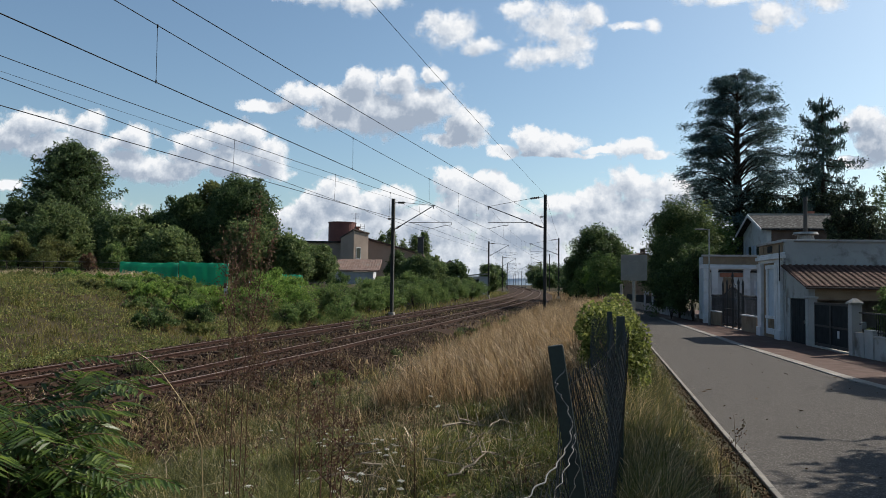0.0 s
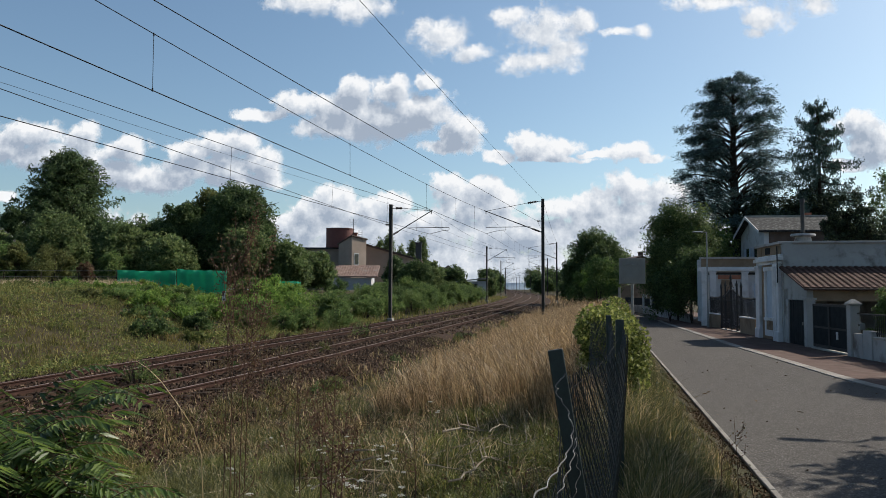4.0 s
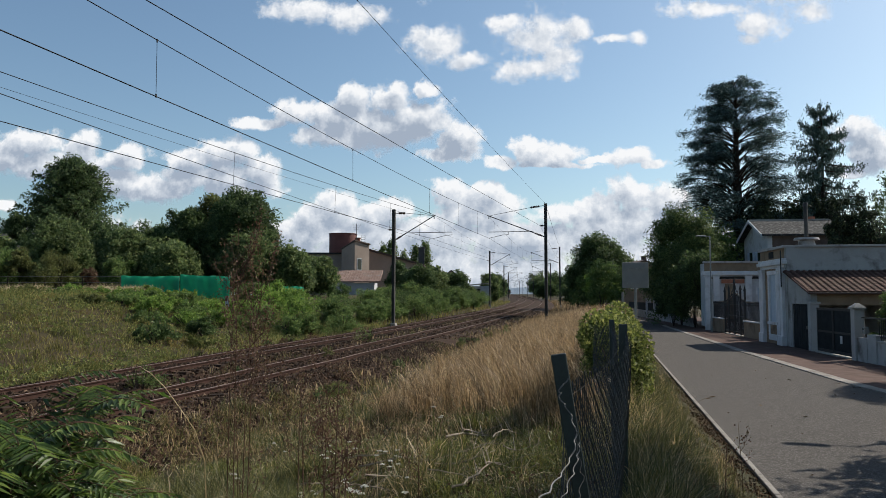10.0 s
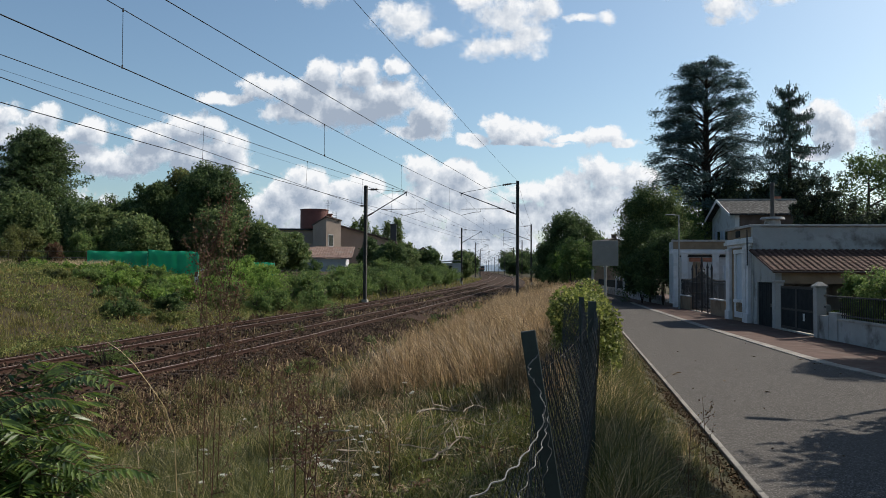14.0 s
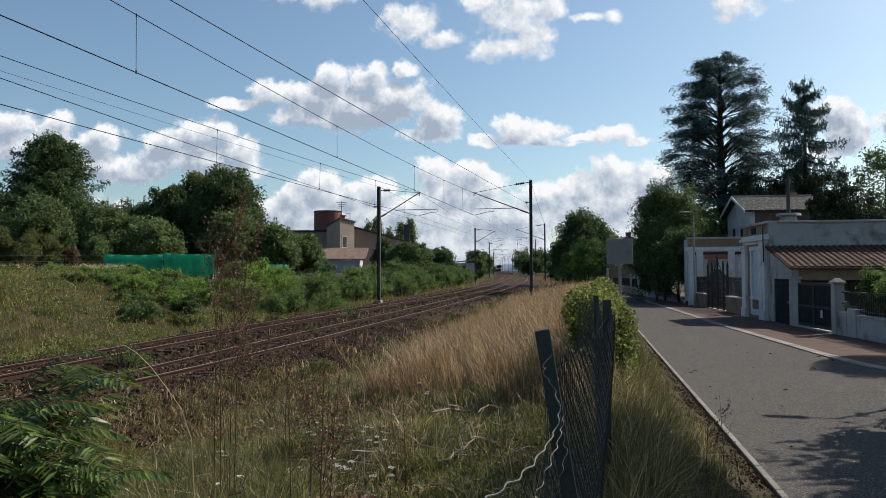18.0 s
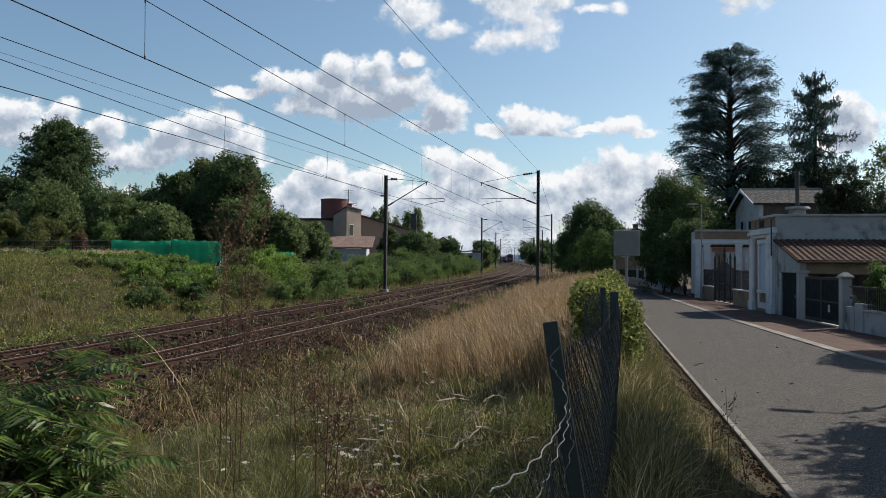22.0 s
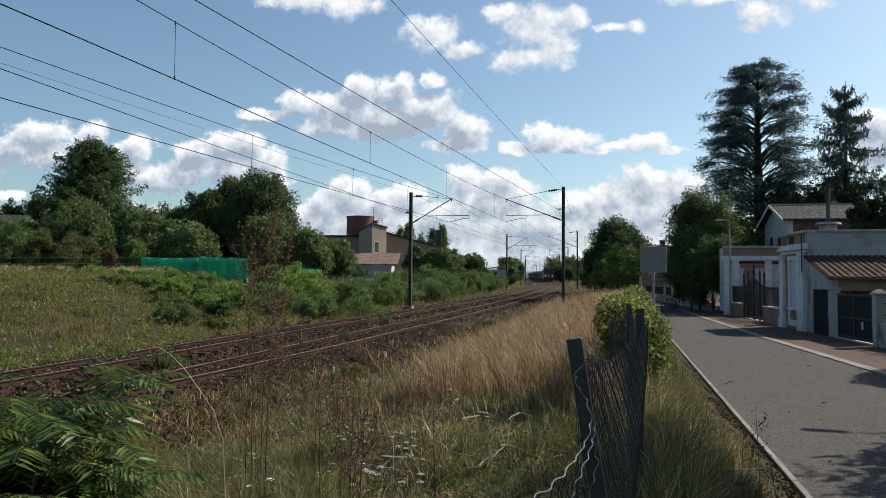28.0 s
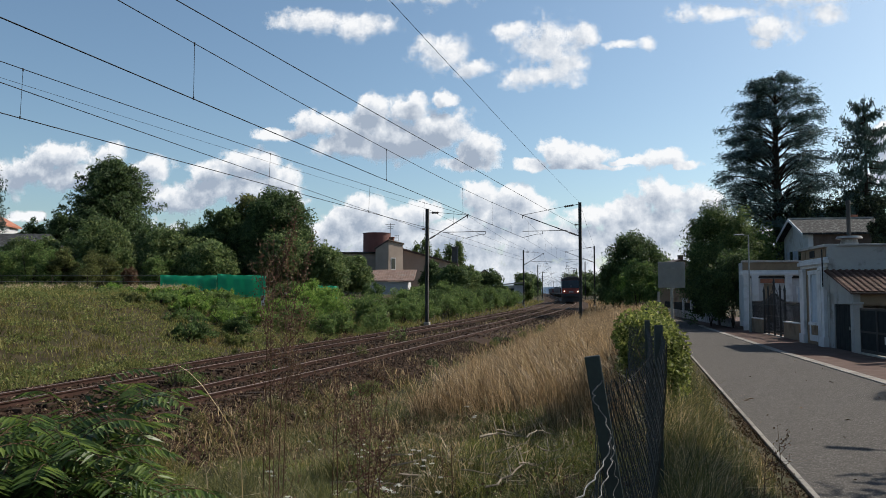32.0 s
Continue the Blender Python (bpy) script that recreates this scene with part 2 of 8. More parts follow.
LOCOGREY = surface("locomotive_light_grey", (0.30, 0.30, 0.31), (0.42, 0.42, 0.43), 2, 20, 0.6, 0.0)
WAGON = surface("wagon_brown", (0.10, 0.03, 0.024), (0.20, 0.07, 0.055), 1.2, 20, 0.8, 0.2, per_piece=0.25)
WAGONGREY = surface("wagon_grey", (0.10, 0.10, 0.105), (0.22, 0.22, 0.22), 1.2, 20, 0.7, 0.2, per_piece=0.25)
LAMPLIT = glow("lit_headlight", (1.0, 0.82, 0.6), 2.6)
PLASTERDIRT = surface("pale_lamp_metal", (0.16, 0.17, 0.175), (0.25, 0.26, 0.265), 4, 40, 0.5, 0.05, metal=0.3)
UMBEL = foliage("white_umbels", [(0.0, (0.45, 0.44, 0.38)), (1.0, (0.72, 0.71, 0.64))], 0.8, 0.3)
LEAF_DARK = foliage("dark_leaves", [(0.0, (0.038, 0.067, 0.024)), (0.6, (0.076, 0.123, 0.040)), (1.0, (0.145, 0.193, 0.068))], 0.6, 0.48)
LEAF_MID = foliage("green_leaves", [(0.0, (0.058, 0.100, 0.029)), (0.6, (0.115, 0.178, 0.052)), (1.0, (0.207, 0.251, 0.083))], 0.6, 0.48)
LEAF_BRIGHT = foliage("bright_shrub_leaves", [(0.0, (0.068, 0.130, 0.024)), (0.6, (0.158, 0.255, 0.050)), (1.0, (0.285, 0.370, 0.094))], 0.6, 0.5)
LEAF_OLIVE = foliage("olive_leaves", [(0.0, (0.062, 0.075, 0.026)), (0.6, (0.119, 0.135, 0.044)), (1.0, (0.194, 0.194, 0.068))], 0.65, 0.45)
LEAF_RED = foliage("reddish_seed_leaves", [(0.0, (0.07, 0.036, 0.024)), (0.5, (0.13, 0.07, 0.045)), (1.0, (0.16, 0.13, 0.06))])
IVY_DARK = foliage("dark_ivy_leaves", [(0.0, (0.018, 0.027, 0.018)), (0.7, (0.039, 0.056, 0.031)), (1.0, (0.106, 0.130, 0.062))], 0.7, 0.15)
LEAF_CROWN = foliage("shaded_tree_leaves", [(0.0, (0.034, 0.058, 0.023)), (0.6, (0.072, 0.113, 0.043)), (1.0, (0.140, 0.185, 0.072))], 0.6, 0.42)
LEAF_GARDEN = foliage("garden_tree_leaves", [(0.0, (0.050, 0.080, 0.029)), (0.6, (0.108, 0.155, 0.056)), (1.0, (0.215, 0.250, 0.096))], 0.6, 0.42)
LEAF_IVY = foliage("yellow_green_ivy", [(0.0, (0.060, 0.080, 0.020)), (0.6, (0.155, 0.185, 0.046)), (1.0, (0.32, 0.33, 0.10))], 0.6, 0.5)
NEEDLE_CEDAR = foliage("blue_green_needles", [(0.0, (0.052, 0.091, 0.091)), (1.0, (0.127, 0.200, 0.191))], 0.7, 0.15)
NEEDLE_SPRUCE = foliage("dark_spruce_needles", [(0.0, (0.041, 0.068, 0.060)), (1.0, (0.091, 0.143, 0.119))], 0.7, 0.15)
FERNLEAF = foliage("pinnate_leaflets", [(0.0, (0.024, 0.048, 0.009)), (0.55, (0.064, 0.108, 0.021)), (1.0, (0.15, 0.205, 0.042))], 0.42, 0.5)
GRASS_DRY = foliage("dry_bank_grass", [(0.0, (0.056, 0.035, 0.015)), (0.45, (0.188, 0.122, 0.061)), (0.8, (0.44, 0.305, 0.16)), (1.0, (0.74, 0.575, 0.36))], 0.5, 0.4, patch=[(0.0, (0.066, 0.047, 0.019)), (0.6, (0.232, 0.151, 0.075)), (1.0, (0.533, 0.362, 0.196))])
GRASS_MIX = foliage("mixed_weedy_grass", [(0.0, (0.032, 0.042, 0.010)), (0.6, (0.105, 0.116, 0.028)), (0.86, (0.242, 0.195, 0.068)), (1.0, (0.677, 0.517, 0.300))], 0.45, 0.4, patch=[(0.0, (0.040, 0.036, 0.014)), (0.6, (0.161, 0.119, 0.048)), (1.0, (0.677, 0.489, 0.286))])
GRASS_LUSH = foliage("fresh_grass_tufts", [(0.0, (0.043, 0.058, 0.012)), (0.6, (0.144, 0.166, 0.033)), (1.0, (0.346, 0.319, 0.094))], 0.42, 0.45)
GRASS_YELLOW = foliage("yellow_green_grass", [(0.0, (0.026, 0.034, 0.008)), (0.5, (0.085, 0.098, 0.025)), (0.85, (0.205, 0.190, 0.062)), (1.0, (0.50, 0.43, 0.20))], 0.45, 0.45)
STRAW = foliage("bleached_straw", [(0.0, (0.176, 0.124, 0.060)), (0.6, (0.396, 0.302, 0.165)), (1.0, (0.682, 0.583, 0.380))], 0.5, 0.3)
GRASS_GREEN = foliage("green_verge_grass", [(0.0, (0.015, 0.023, 0.006)), (0.55, (0.052, 0.072, 0.016)), (0.88, (0.11, 0.116, 0.034)), (1.0, (0.26, 0.235, 0.10))], 0.5, 0.38, patch=[(0.0, (0.030, 0.029, 0.010)), (0.7, (0.095, 0.086, 0.032)), (1.0, (0.22, 0.20, 0.085))])
GRASS_MEADOW = foliage("meadow_grass", [(0.0, (0.056, 0.070, 0.016)), (0.6, (0.138, 0.150, 0.038)), (1.0, (0.40, 0.355, 0.135))], 0.6, 0.42, patch=[(0.0, (0.075, 0.052, 0.020)), (0.7, (0.186, 0.152, 0.047)), (1.0, (0.30, 0.263, 0.09))])
LEAF_MEADOW = foliage("meadow_weed_leaves", [(0.0, (0.070, 0.094, 0.028)), (0.6, (0.15, 0.175, 0.052)), (1.0, (0.29, 0.275, 0.10))], 0.65, 0.4)


# ---- building helpers ----
def thing(name, m, label, category, group="", kind=""):
    ob = new(name)
    ob.matrix_basis = m
    ob.empty_display_size = 0.3
    return tagged(ob, label, category, group, kind)


def place(ob, parent, label, m=None):
    ob.parent = parent
    if m is not None:
        ob.matrix_basis = m
    if label:
        tagged(ob, label)
    return ob


def part(name, bm, material, parent, label="", m=None, smooth=False):
    me = bpy.data.meshes.new(name)
    bmesh.ops.recalc_face_normals(bm, faces=bm.faces)
    if smooth:
        for f in bm.faces:
            f.smooth = True
    bm.to_mesh(me)
    bm.free()
    me.materials.append(material)
    return place(new(name, me), parent, label, m)


def again(ob, parent, m):
    """One more piece on the same mesh."""
    return place(new(ob.name.split(".")[0], ob.data), parent, "", m)


def array_mesh(name, verts, faces, material, parent=None, label="", smooth=False):
    verts, faces = np.asarray(verts, dtype=np.float32), np.asarray(faces, dtype=np.int32)
    me = bpy.data.meshes.new(name)
    k = faces.shape[1]
    me.vertices.add(len(verts))
    me.vertices.foreach_set("co", verts.ravel())
    me.loops.add(faces.size)
    me.loops.foreach_set("vertex_index", faces.ravel())
    me.polygons.add(len(faces))
    me.polygons.foreach_set("loop_start", np.arange(0, faces.size, k, dtype=np.int32))
    me.polygons.foreach_set("loop_total", np.full(len(faces), k, dtype=np.int32))
    me.polygons.foreach_set("use_smooth", np.full(len(faces), smooth, dtype=bool))
    me.update(calc_edges=True)
    me.materials.append(material)
    ob = new(name, me)
    if parent:
        place(ob, parent, label)
    return ob


def add_box(bm, x0, x1, y0, y1, z0, z1, bevel=0.0):
    r = bmesh.ops.create_cube(bm, size=1, matrix=Matrix.Translation(((x0 + x1) / 2, (y0 + y1) / 2, (z0 + z1) / 2)) @ Matrix.Diagonal((abs(x1 - x0), abs(y1 - y0), abs(z1 - z0), 1)))
    if bevel:
        edges = list({e for v in r["verts"] for e in v.link_edges})
        bmesh.ops.bevel(bm, geom=edges, offset=bevel, segments=1, affect="EDGES")


def box(*dims, bevel=0.0):
    bm = bmesh.new()
    add_box(bm, *dims, bevel=bevel)
    return bm


def boxes(*many, bevel=0.0):
    bm = bmesh.new()
    for d in many:
        add_box(bm, *d, bevel=bevel)
    return bm


def add_rod(bm, a, b, r0, r1=None, seg=8):
    a, b = Vector(a), Vector(b)
    d = b - a
    m = Matrix.Translation((a + b) / 2) @ d.to_track_quat("Z", "Y").to_matrix().to_4x4()
    bmesh.ops.create_cone(bm, cap_ends=True, segments=seg, radius1=r0, radius2=r0 if r1 is None else r1, depth=d.length, matrix=m)


def rod(a, b, r0, r1=None, seg=8):
    bm = bmesh.new()
    add_rod(bm, a, b, r0, r1, seg)
    return bm


def add_prism(bm, outline, depth, m):
    """A flat outline (x, z) drawn out by depth along y, placed by m."""
    lo = [bm.verts.new(m @ Vector((x, 0, z))) for x, z in outline]
    hi = [bm.verts.new(m @ Vector((x, depth, z))) for x, z in outline]
    bm.faces.new(lo)
    bm.faces.new(hi[::-1])
    for k in range(len(lo)):
        q = (k + 1) % len(lo)
        bm.faces.new((lo[k], hi[k], hi[q], lo[q]))


def prism(outline, depth, m=None):
    bm = bmesh.new()
    add_prism(bm, outline, depth, m or Matrix())
    return bm


def tube_arrays(points, radius, sides=4):
    """Vertices and quads of a tube along points; radius one number or one for each point."""
    p = np.asarray(points, dtype=float)
    n = len(p)
    r = np.broadcast_to(np.asarray(radius, dtype=float), (n,))
    t = np.gradient(p, axis=0)
    t /= np.linalg.norm(t, axis=1, keepdims=True) + 1e-9
    ref = np.where(np.abs(t[:, 2:3]) > 0.9, np.array([[1.0, 0, 0]]), np.array([[0, 0, 1.0]]))
    u = np.cross(t, ref)
    u /= np.linalg.norm(u, axis=1, keepdims=True) + 1e-9
    w = np.cross(u, t)
    ang = np.arange(sides) / sides * 2 * np.pi
    v = p[:, None] + r[:, None, None] * (np.cos(ang)[None, :, None] * u[:, None] + np.sin(ang)[None, :, None] * w[:, None])
    a, b = np.meshgrid(np.arange(n - 1), np.arange(sides), indexing="ij")
    c = (b + 1) % sides
    f = np.stack([a * sides + b, a * sides + c, (a + 1) * sides + c, (a + 1) * sides + b], -1).reshape(-1, 4)
    return v.reshape(-1, 3), f


def joined(pieces):
    vs, fs, o = [], [], 0
    for v, f in pieces:
        vs.append(v)
        fs.append(f + o)
        o += len(v)
    return np.concatenate(vs), np.concatenate(fs)


def unit(v):
    return v / (np.linalg.norm(v, axis=-1, keepdims=True) + 1e-9)


def leaves(rng, centers, length, width, lift=0.3, along=None, spread=1.0, simple=False):
    """One small pointed leaf at every centre; simple ones have three corners."""
    n = len(centers)
    u = unit(rng.normal(size=(n, 3)) * spread + (0 if along is None else along))
    nor = unit(rng.normal(size=(n, 3)) + np.array([0, 0, lift * 3]))
    s = unit(np.cross(u, nor))
    ln = length * rng.uniform(0.6, 1.3, (n, 1))
    wd = width * rng.uniform(0.6, 1.3, (n, 1))
    if simple:
        v = np.stack([centers + u * ln / 2, centers - u * ln / 2 + s * wd * 0.5, centers - u * ln / 2 - s * wd * 0.5], 1)
        return v.reshape(-1, 3), np.arange(n * 3).reshape(-1, 3)
    v = np.stack([centers - u * ln / 2, centers + s * wd / 2 + nor * wd * 0.15, centers + u * ln / 2, centers - s * wd / 2 + nor * wd * 0.15], 1)
    return v.reshape(-1, 3), np.arange(n * 4).reshape(-1, 4)


def blades(rng, roots, height, width, lean=0.35, wind=(0.0, 0.0)):
    """Curved tapering blades of grass, three triangles each."""
    n = len(roots)
    h = (height * rng.uniform(0.45, 1.25, n))[:, None]
    az = rng.uniform(0, 2 * np.pi, n)
    out = np.stack([np.cos(az), np.sin(az), np.zeros(n)], 1) * (rng.uniform(0.1, 1, n)[:, None] * lean) + np.concatenate([np.broadcast_to(np.asarray(wind, dtype=float), (n, 2)), np.zeros((n, 1))], 1)
    side = rng.uniform(0, 2 * np.pi, n)
    w = np.stack([np.cos(side), np.sin(side), np.zeros(n)], 1) * (width * rng.uniform(0.6, 1.4, n))[:, None] / 2
    up = np.array([0, 0, 1.0])
    mid = roots + up * h * 0.55 + out * h * 0.35
    tip = roots + up * h * (1 - 0.25 * np.linalg.norm(out, axis=1, keepdims=True)) + out * h
    v = np.stack([roots - w, roots + w, mid - w * 0.7, mid + w * 0.7, tip], 1).reshape(-1, 3)
    k = np.arange(n)[:, None] * 5
    f = np.concatenate([k + np.array([[0, 1, 3]]), k + np.array([[0, 3, 2]]), k + np.array([[2, 3, 4]])], 0)
    return v, f


# ---- the plan: line of the tracks, heights of the ground ----
TRACK_Y = np.arange(-200.0, 1801.0, 1.0)
SLOPE = np.interp(TRACK_Y, [-200, 0, 20, 30, 40, 55, 70, 87, 107, 135, 180, 215, 280, 1800], [0.24, 0.225, 0.225, 0.25, 0.241, 0.228, 0.219, 0.19, 0.151, 0.128, 0.10, 0.083, 0.073, 0.072])
TRACK_X = np.concatenate([[0], np.cumsum((SLOPE[1:] + SLOPE[:-1]) / 2)])
TRACK_X += -0.43 - np.interp(40.0, TRACK_Y, TRACK_X)
TRACK_S = np.concatenate([[0], np.cumsum(np.hypot(1.0, np.diff(TRACK_X)))])
GAP = 3.3
CANT_NEAR, CANT_FAR = 0.025, 0.075


def x_near(y):
    return np.interp(y, TRACK_Y, TRACK_X)


def z_rail(y):
    return np.interp(y, [-200, 0, 8, 15, 48, 60, 110, 150, 215, 320, 600, 1800], [0.15, 0.18, 0.19, 0.25, 0.62, 0.78, 1.35, 1.6, 1.95, 2.7, 4.6, 9.0])


def x_kerb(y):
    return 2.12 + 0.2165 * y


def x_road(y):
    return np.interp(y, [-100, 20, 33, 60, 200], [7.8, 11.1, 13.1, 17.9, 49.0])


def x_front(y):
    return 11.9 + 0.135 * y


def x_fence(y):
    return np.interp(y, [-10, 2.6, 5.2, 7.8, 10.4, 15, 25, 35, 110], [-3.8, 0.39, 1.26, 1.77, 2.3, 3.4, 6.2, 8.7, 25.0])


def smooth01(t):
    t = np.clip(t, 0, 1)
    return t * t * (3 - 2 * t)


def ground_z(x, y):
    x, y = np.asarray(x, dtype=float), np.asarray(y, dtype=float)
    zt, xn, xf = z_rail(y), x_near(y), x_fence(y)
    d = x - xn
    bank = np.interp(y, [-50, 4, 15, 45, 80, 110], [0.72, 0.74, 0.95, 1.25, 1.3, 1.2])
    left_top = np.interp(y, [-50, 20, 45, 80, 400, 2000], [2.1, 2.3, 2.45, 2.5, 3.0, 3.0])
    left = zt - 0.5 + smooth01((-GAP - 3.0 - d) / 13.0) * (left_top - zt + 0.5)
    width = np.maximum(xf - xn - 3.0, 0.6)
    right = zt - 0.42 + smooth01(np.clip((d - 3.0) / width, 0, 1) * 0.92) * (bank - zt + 0.42)
    verge = bank * (1 - smooth01((x - xf - 0.25) / np.maximum(x_kerb(y) - 0.25 - xf - 0.25, 0.4)))
    z = np.where(d < -GAP - 2.9, left, np.where(d < 2.9, zt - 0.62, np.where(x < xf + 0.25, right, verge)))
    z = np.where(x > x_kerb(y) - 0.2, -0.015, z)
    far = smooth01((y - 105) / 50)
    z = np.where(d > 3, z * (1 - far) + (zt - 0.42) * far, z)
    return z


def bumps(x, y):
    return 0.05 * np.sin(x * 1.7 + 0.8 * np.sin(y * 0.9)) * np.sin(y * 1.3 + np.sin(x * 0.7)) + 0.03 * np.sin(x * 4.1 + y * 2.3) * np.sin(y * 3.7 - x)


def soft_ground(x, y):
    """Ground with small unevenness off the road and the tracks."""
    z = ground_z(x, y)
    d = x - x_near(y)
    wild = (x < x_kerb(y) - 0.35) & ((d > 3.2) | (d < -GAP - 3.2)) & (y < 120)
    return z + np.where(wild, bumps(x, y), 0)


def grid_axis(lo, a, b, hi, fine, coarse):
    left = a - np.geomspace(fine, a - lo, coarse)[::-1] if lo < a else np.zeros(0)
    right = b + np.geomspace(fine, hi - b, coarse)
    return np.unique(np.concatenate([left, np.arange(a, b + fine / 2, fine), right]).round(3))


GX, GY = grid_axis(-2600, -34, 24, 2600, 0.42, 40), grid_axis(-300, -4, 70, 4200, 0.5, 50)
gx, gy = np.meshgrid(GX, GY, indexing="ij")
gz = soft_ground(gx, gy)
ii, jj = np.meshgrid(np.arange(len(GX) - 1), np.arange(len(GY) - 1), indexing="ij")
NJ = len(GY)
ground = array_mesh("ground", np.stack([gx, gy, gz], -1).reshape(-1, 3),
                    np.stack([ii * NJ + jj, (ii + 1) * NJ + jj, (ii + 1) * NJ + jj + 1, ii * NJ + jj + 1], -1).reshape(-1, 4), SOIL, smooth=True)
tagged(ground, "rough ground of soil and dry thatch under weeds", "ground", kind="structure")


def ribbon(name, xa, xb, ys, z, thick, material, label, category, kind="structure"):
    """A slab between two lines given as functions of y."""
    ys = np.asarray(ys, dtype=float)
    a, b = xa(ys), xb(ys)
    zz = z(ys) if callable(z) else np.full(len(ys), z)
    rows = np.stack([np.stack([a, ys, zz - thick], 1), np.stack([a, ys, zz], 1), np.stack([b, ys, zz], 1), np.stack([b, ys, zz - thick], 1)], 1)
    n = len(ys)
    k, c = np.meshgrid(np.arange(n - 1), np.arange(3), indexing="ij")
    f = np.stack([k * 4 + c, k * 4 + c + 1, (k + 1) * 4 + c + 1, (k + 1) * 4 + c], -1).reshape(-1, 4)
    ob = array_mesh(name, rows.reshape(-1, 3), f, material)
    return tagged(ob, label, category, kind=kind)


ROAD_Y = np.arange(-40, 111, 2.0)
road = ribbon("road", lambda y: x_kerb(y) + 0.0, lambda y: x_road(y) + 0.02, ROAD_Y, 0.0, 0.2, ASPHALT, "worn grey asphalt lane beside the railway", "road")
pavement = ribbon("pavement", lambda y: x_road(y) + 0.36, lambda y: x_front(y) + 7, ROAD_Y, 0.02, 0.2, PAVING, "reddish asphalt footway along the house fronts", "pavement")


# kerb stones, flush edging on both sides of the lane
def kerb_line(name, label, fx, width, height, ys, step, parent_kind="structure"):
    base = tagged(new(name), label, "kerb", kind=parent_kind)
    base.matrix_basis = pose(0, 0, 0)
    first = None
    for y in np.arange(ys[0], ys[1], step):
        x0, x1 = float(fx(y)), float(fx(y + step))
        m = pose(x0, y, 0, 0, 0, -math.degrees(math.atan2(x1 - x0, step)))
        if first is None:
            first = part("kerb_stone", box(0, width, 0.006, math.hypot(step, x1 - x0) - 0.006, -0.15, height, bevel=0.008), KERB, base, "", m)
        else:
            again(first, base, m)
    return base


kerb_line("kerb_1", "narrow pale concrete edging between verge and lane", lambda y: x_kerb(y) - 0.09, 0.08, 0.035, (-6, 60), 1.0)
kerb_line("kerb_2", "wide pale concrete gutter along the footway", x_road, 0.36, 0.03, (-6, 62), 1.5)


# ---- railway ----
def track_frame(y, lateral):
    m = np.interp(y, TRACK_Y, SLOPE)
    k = math.hypot(1, m)
    return float(x_near(y) + lateral / k), float(y - lateral * m / k), float(z_rail(y)), -math.degrees(math.atan(m))


def near_lift(y):
    """Extra superelevation of the nearer track where it comes past the bank."""
    return np.interp(y, [9, 13, 17, 24], [0.17, 0.15, 0.08, 0.0])


def far_lift(y):
    return np.interp(y, [26, 62], [0.09, 0.0])


def lift_at(lateral, y):
    """How much higher than the plain line a rail or the bed lies."""
    return np.where(np.asarray(lateral) < -GAP / 2, far_lift(y), near_lift(y) * np.clip((np.asarray(lateral) + 0.7525) / 1.505, 0, 1))


def rail_arrays(lateral, ya, yb, step, drop=0.0):
    ys = np.arange(ya, yb + step / 2, step)
    m = np.interp(ys, TRACK_Y, SLOPE)
    k = np.hypot(1, m)
    outline = np.array([(-0.07, -0.17), (-0.07, -0.155), (-0.012, -0.13), (-0.012, -0.045), (-0.036, -0.03), (-0.036, -0.003), (0.036, -0.003), (0.036, -0.03), (0.012, -0.045), (0.012, -0.13), (0.07, -0.155), (0.07, -0.17)])
    lat, up = lateral + outline[:, 0], outline[:, 1]
    v = np.stack([x_near(ys)[:, None] + lat / k[:, None], ys[:, None] - lat * (m / k)[:, None], z_rail(ys)[:, None] + lift_at(lateral, ys)[:, None] - drop + up[None]], -1)
    n, c = len(ys), len(outline)
    a, b = np.meshgrid(np.arange(n - 1), np.arange(c), indexing="ij")
    q = (b + 1) % c
    return v.reshape(-1, 3), np.stack([a * c + b, a * c + q, (a + 1) * c + q, (a + 1) * c + b], -1).reshape(-1, 4)


def head_arrays(lateral, ya, yb, step, drop=0.0):
    ys = np.arange(ya, yb + step / 2, step)
    m = np.interp(ys, TRACK_Y, SLOPE)
    k = np.hypot(1, m)
    lat = np.array([lateral - 0.03, lateral + 0.03])
    v = np.stack([x_near(ys)[:, None] + lat / k[:, None], ys[:, None] - lat * (m / k)[:, None], np.repeat((z_rail(ys) + lift_at(lateral, ys))[:, None] - drop, 2, 1)], -1)
    a = np.arange(len(ys) - 1)
    return v.reshape(-1, 3), np.stack([a * 2, a * 2 + 1, a * 2 + 3, a * 2 + 2], -1)


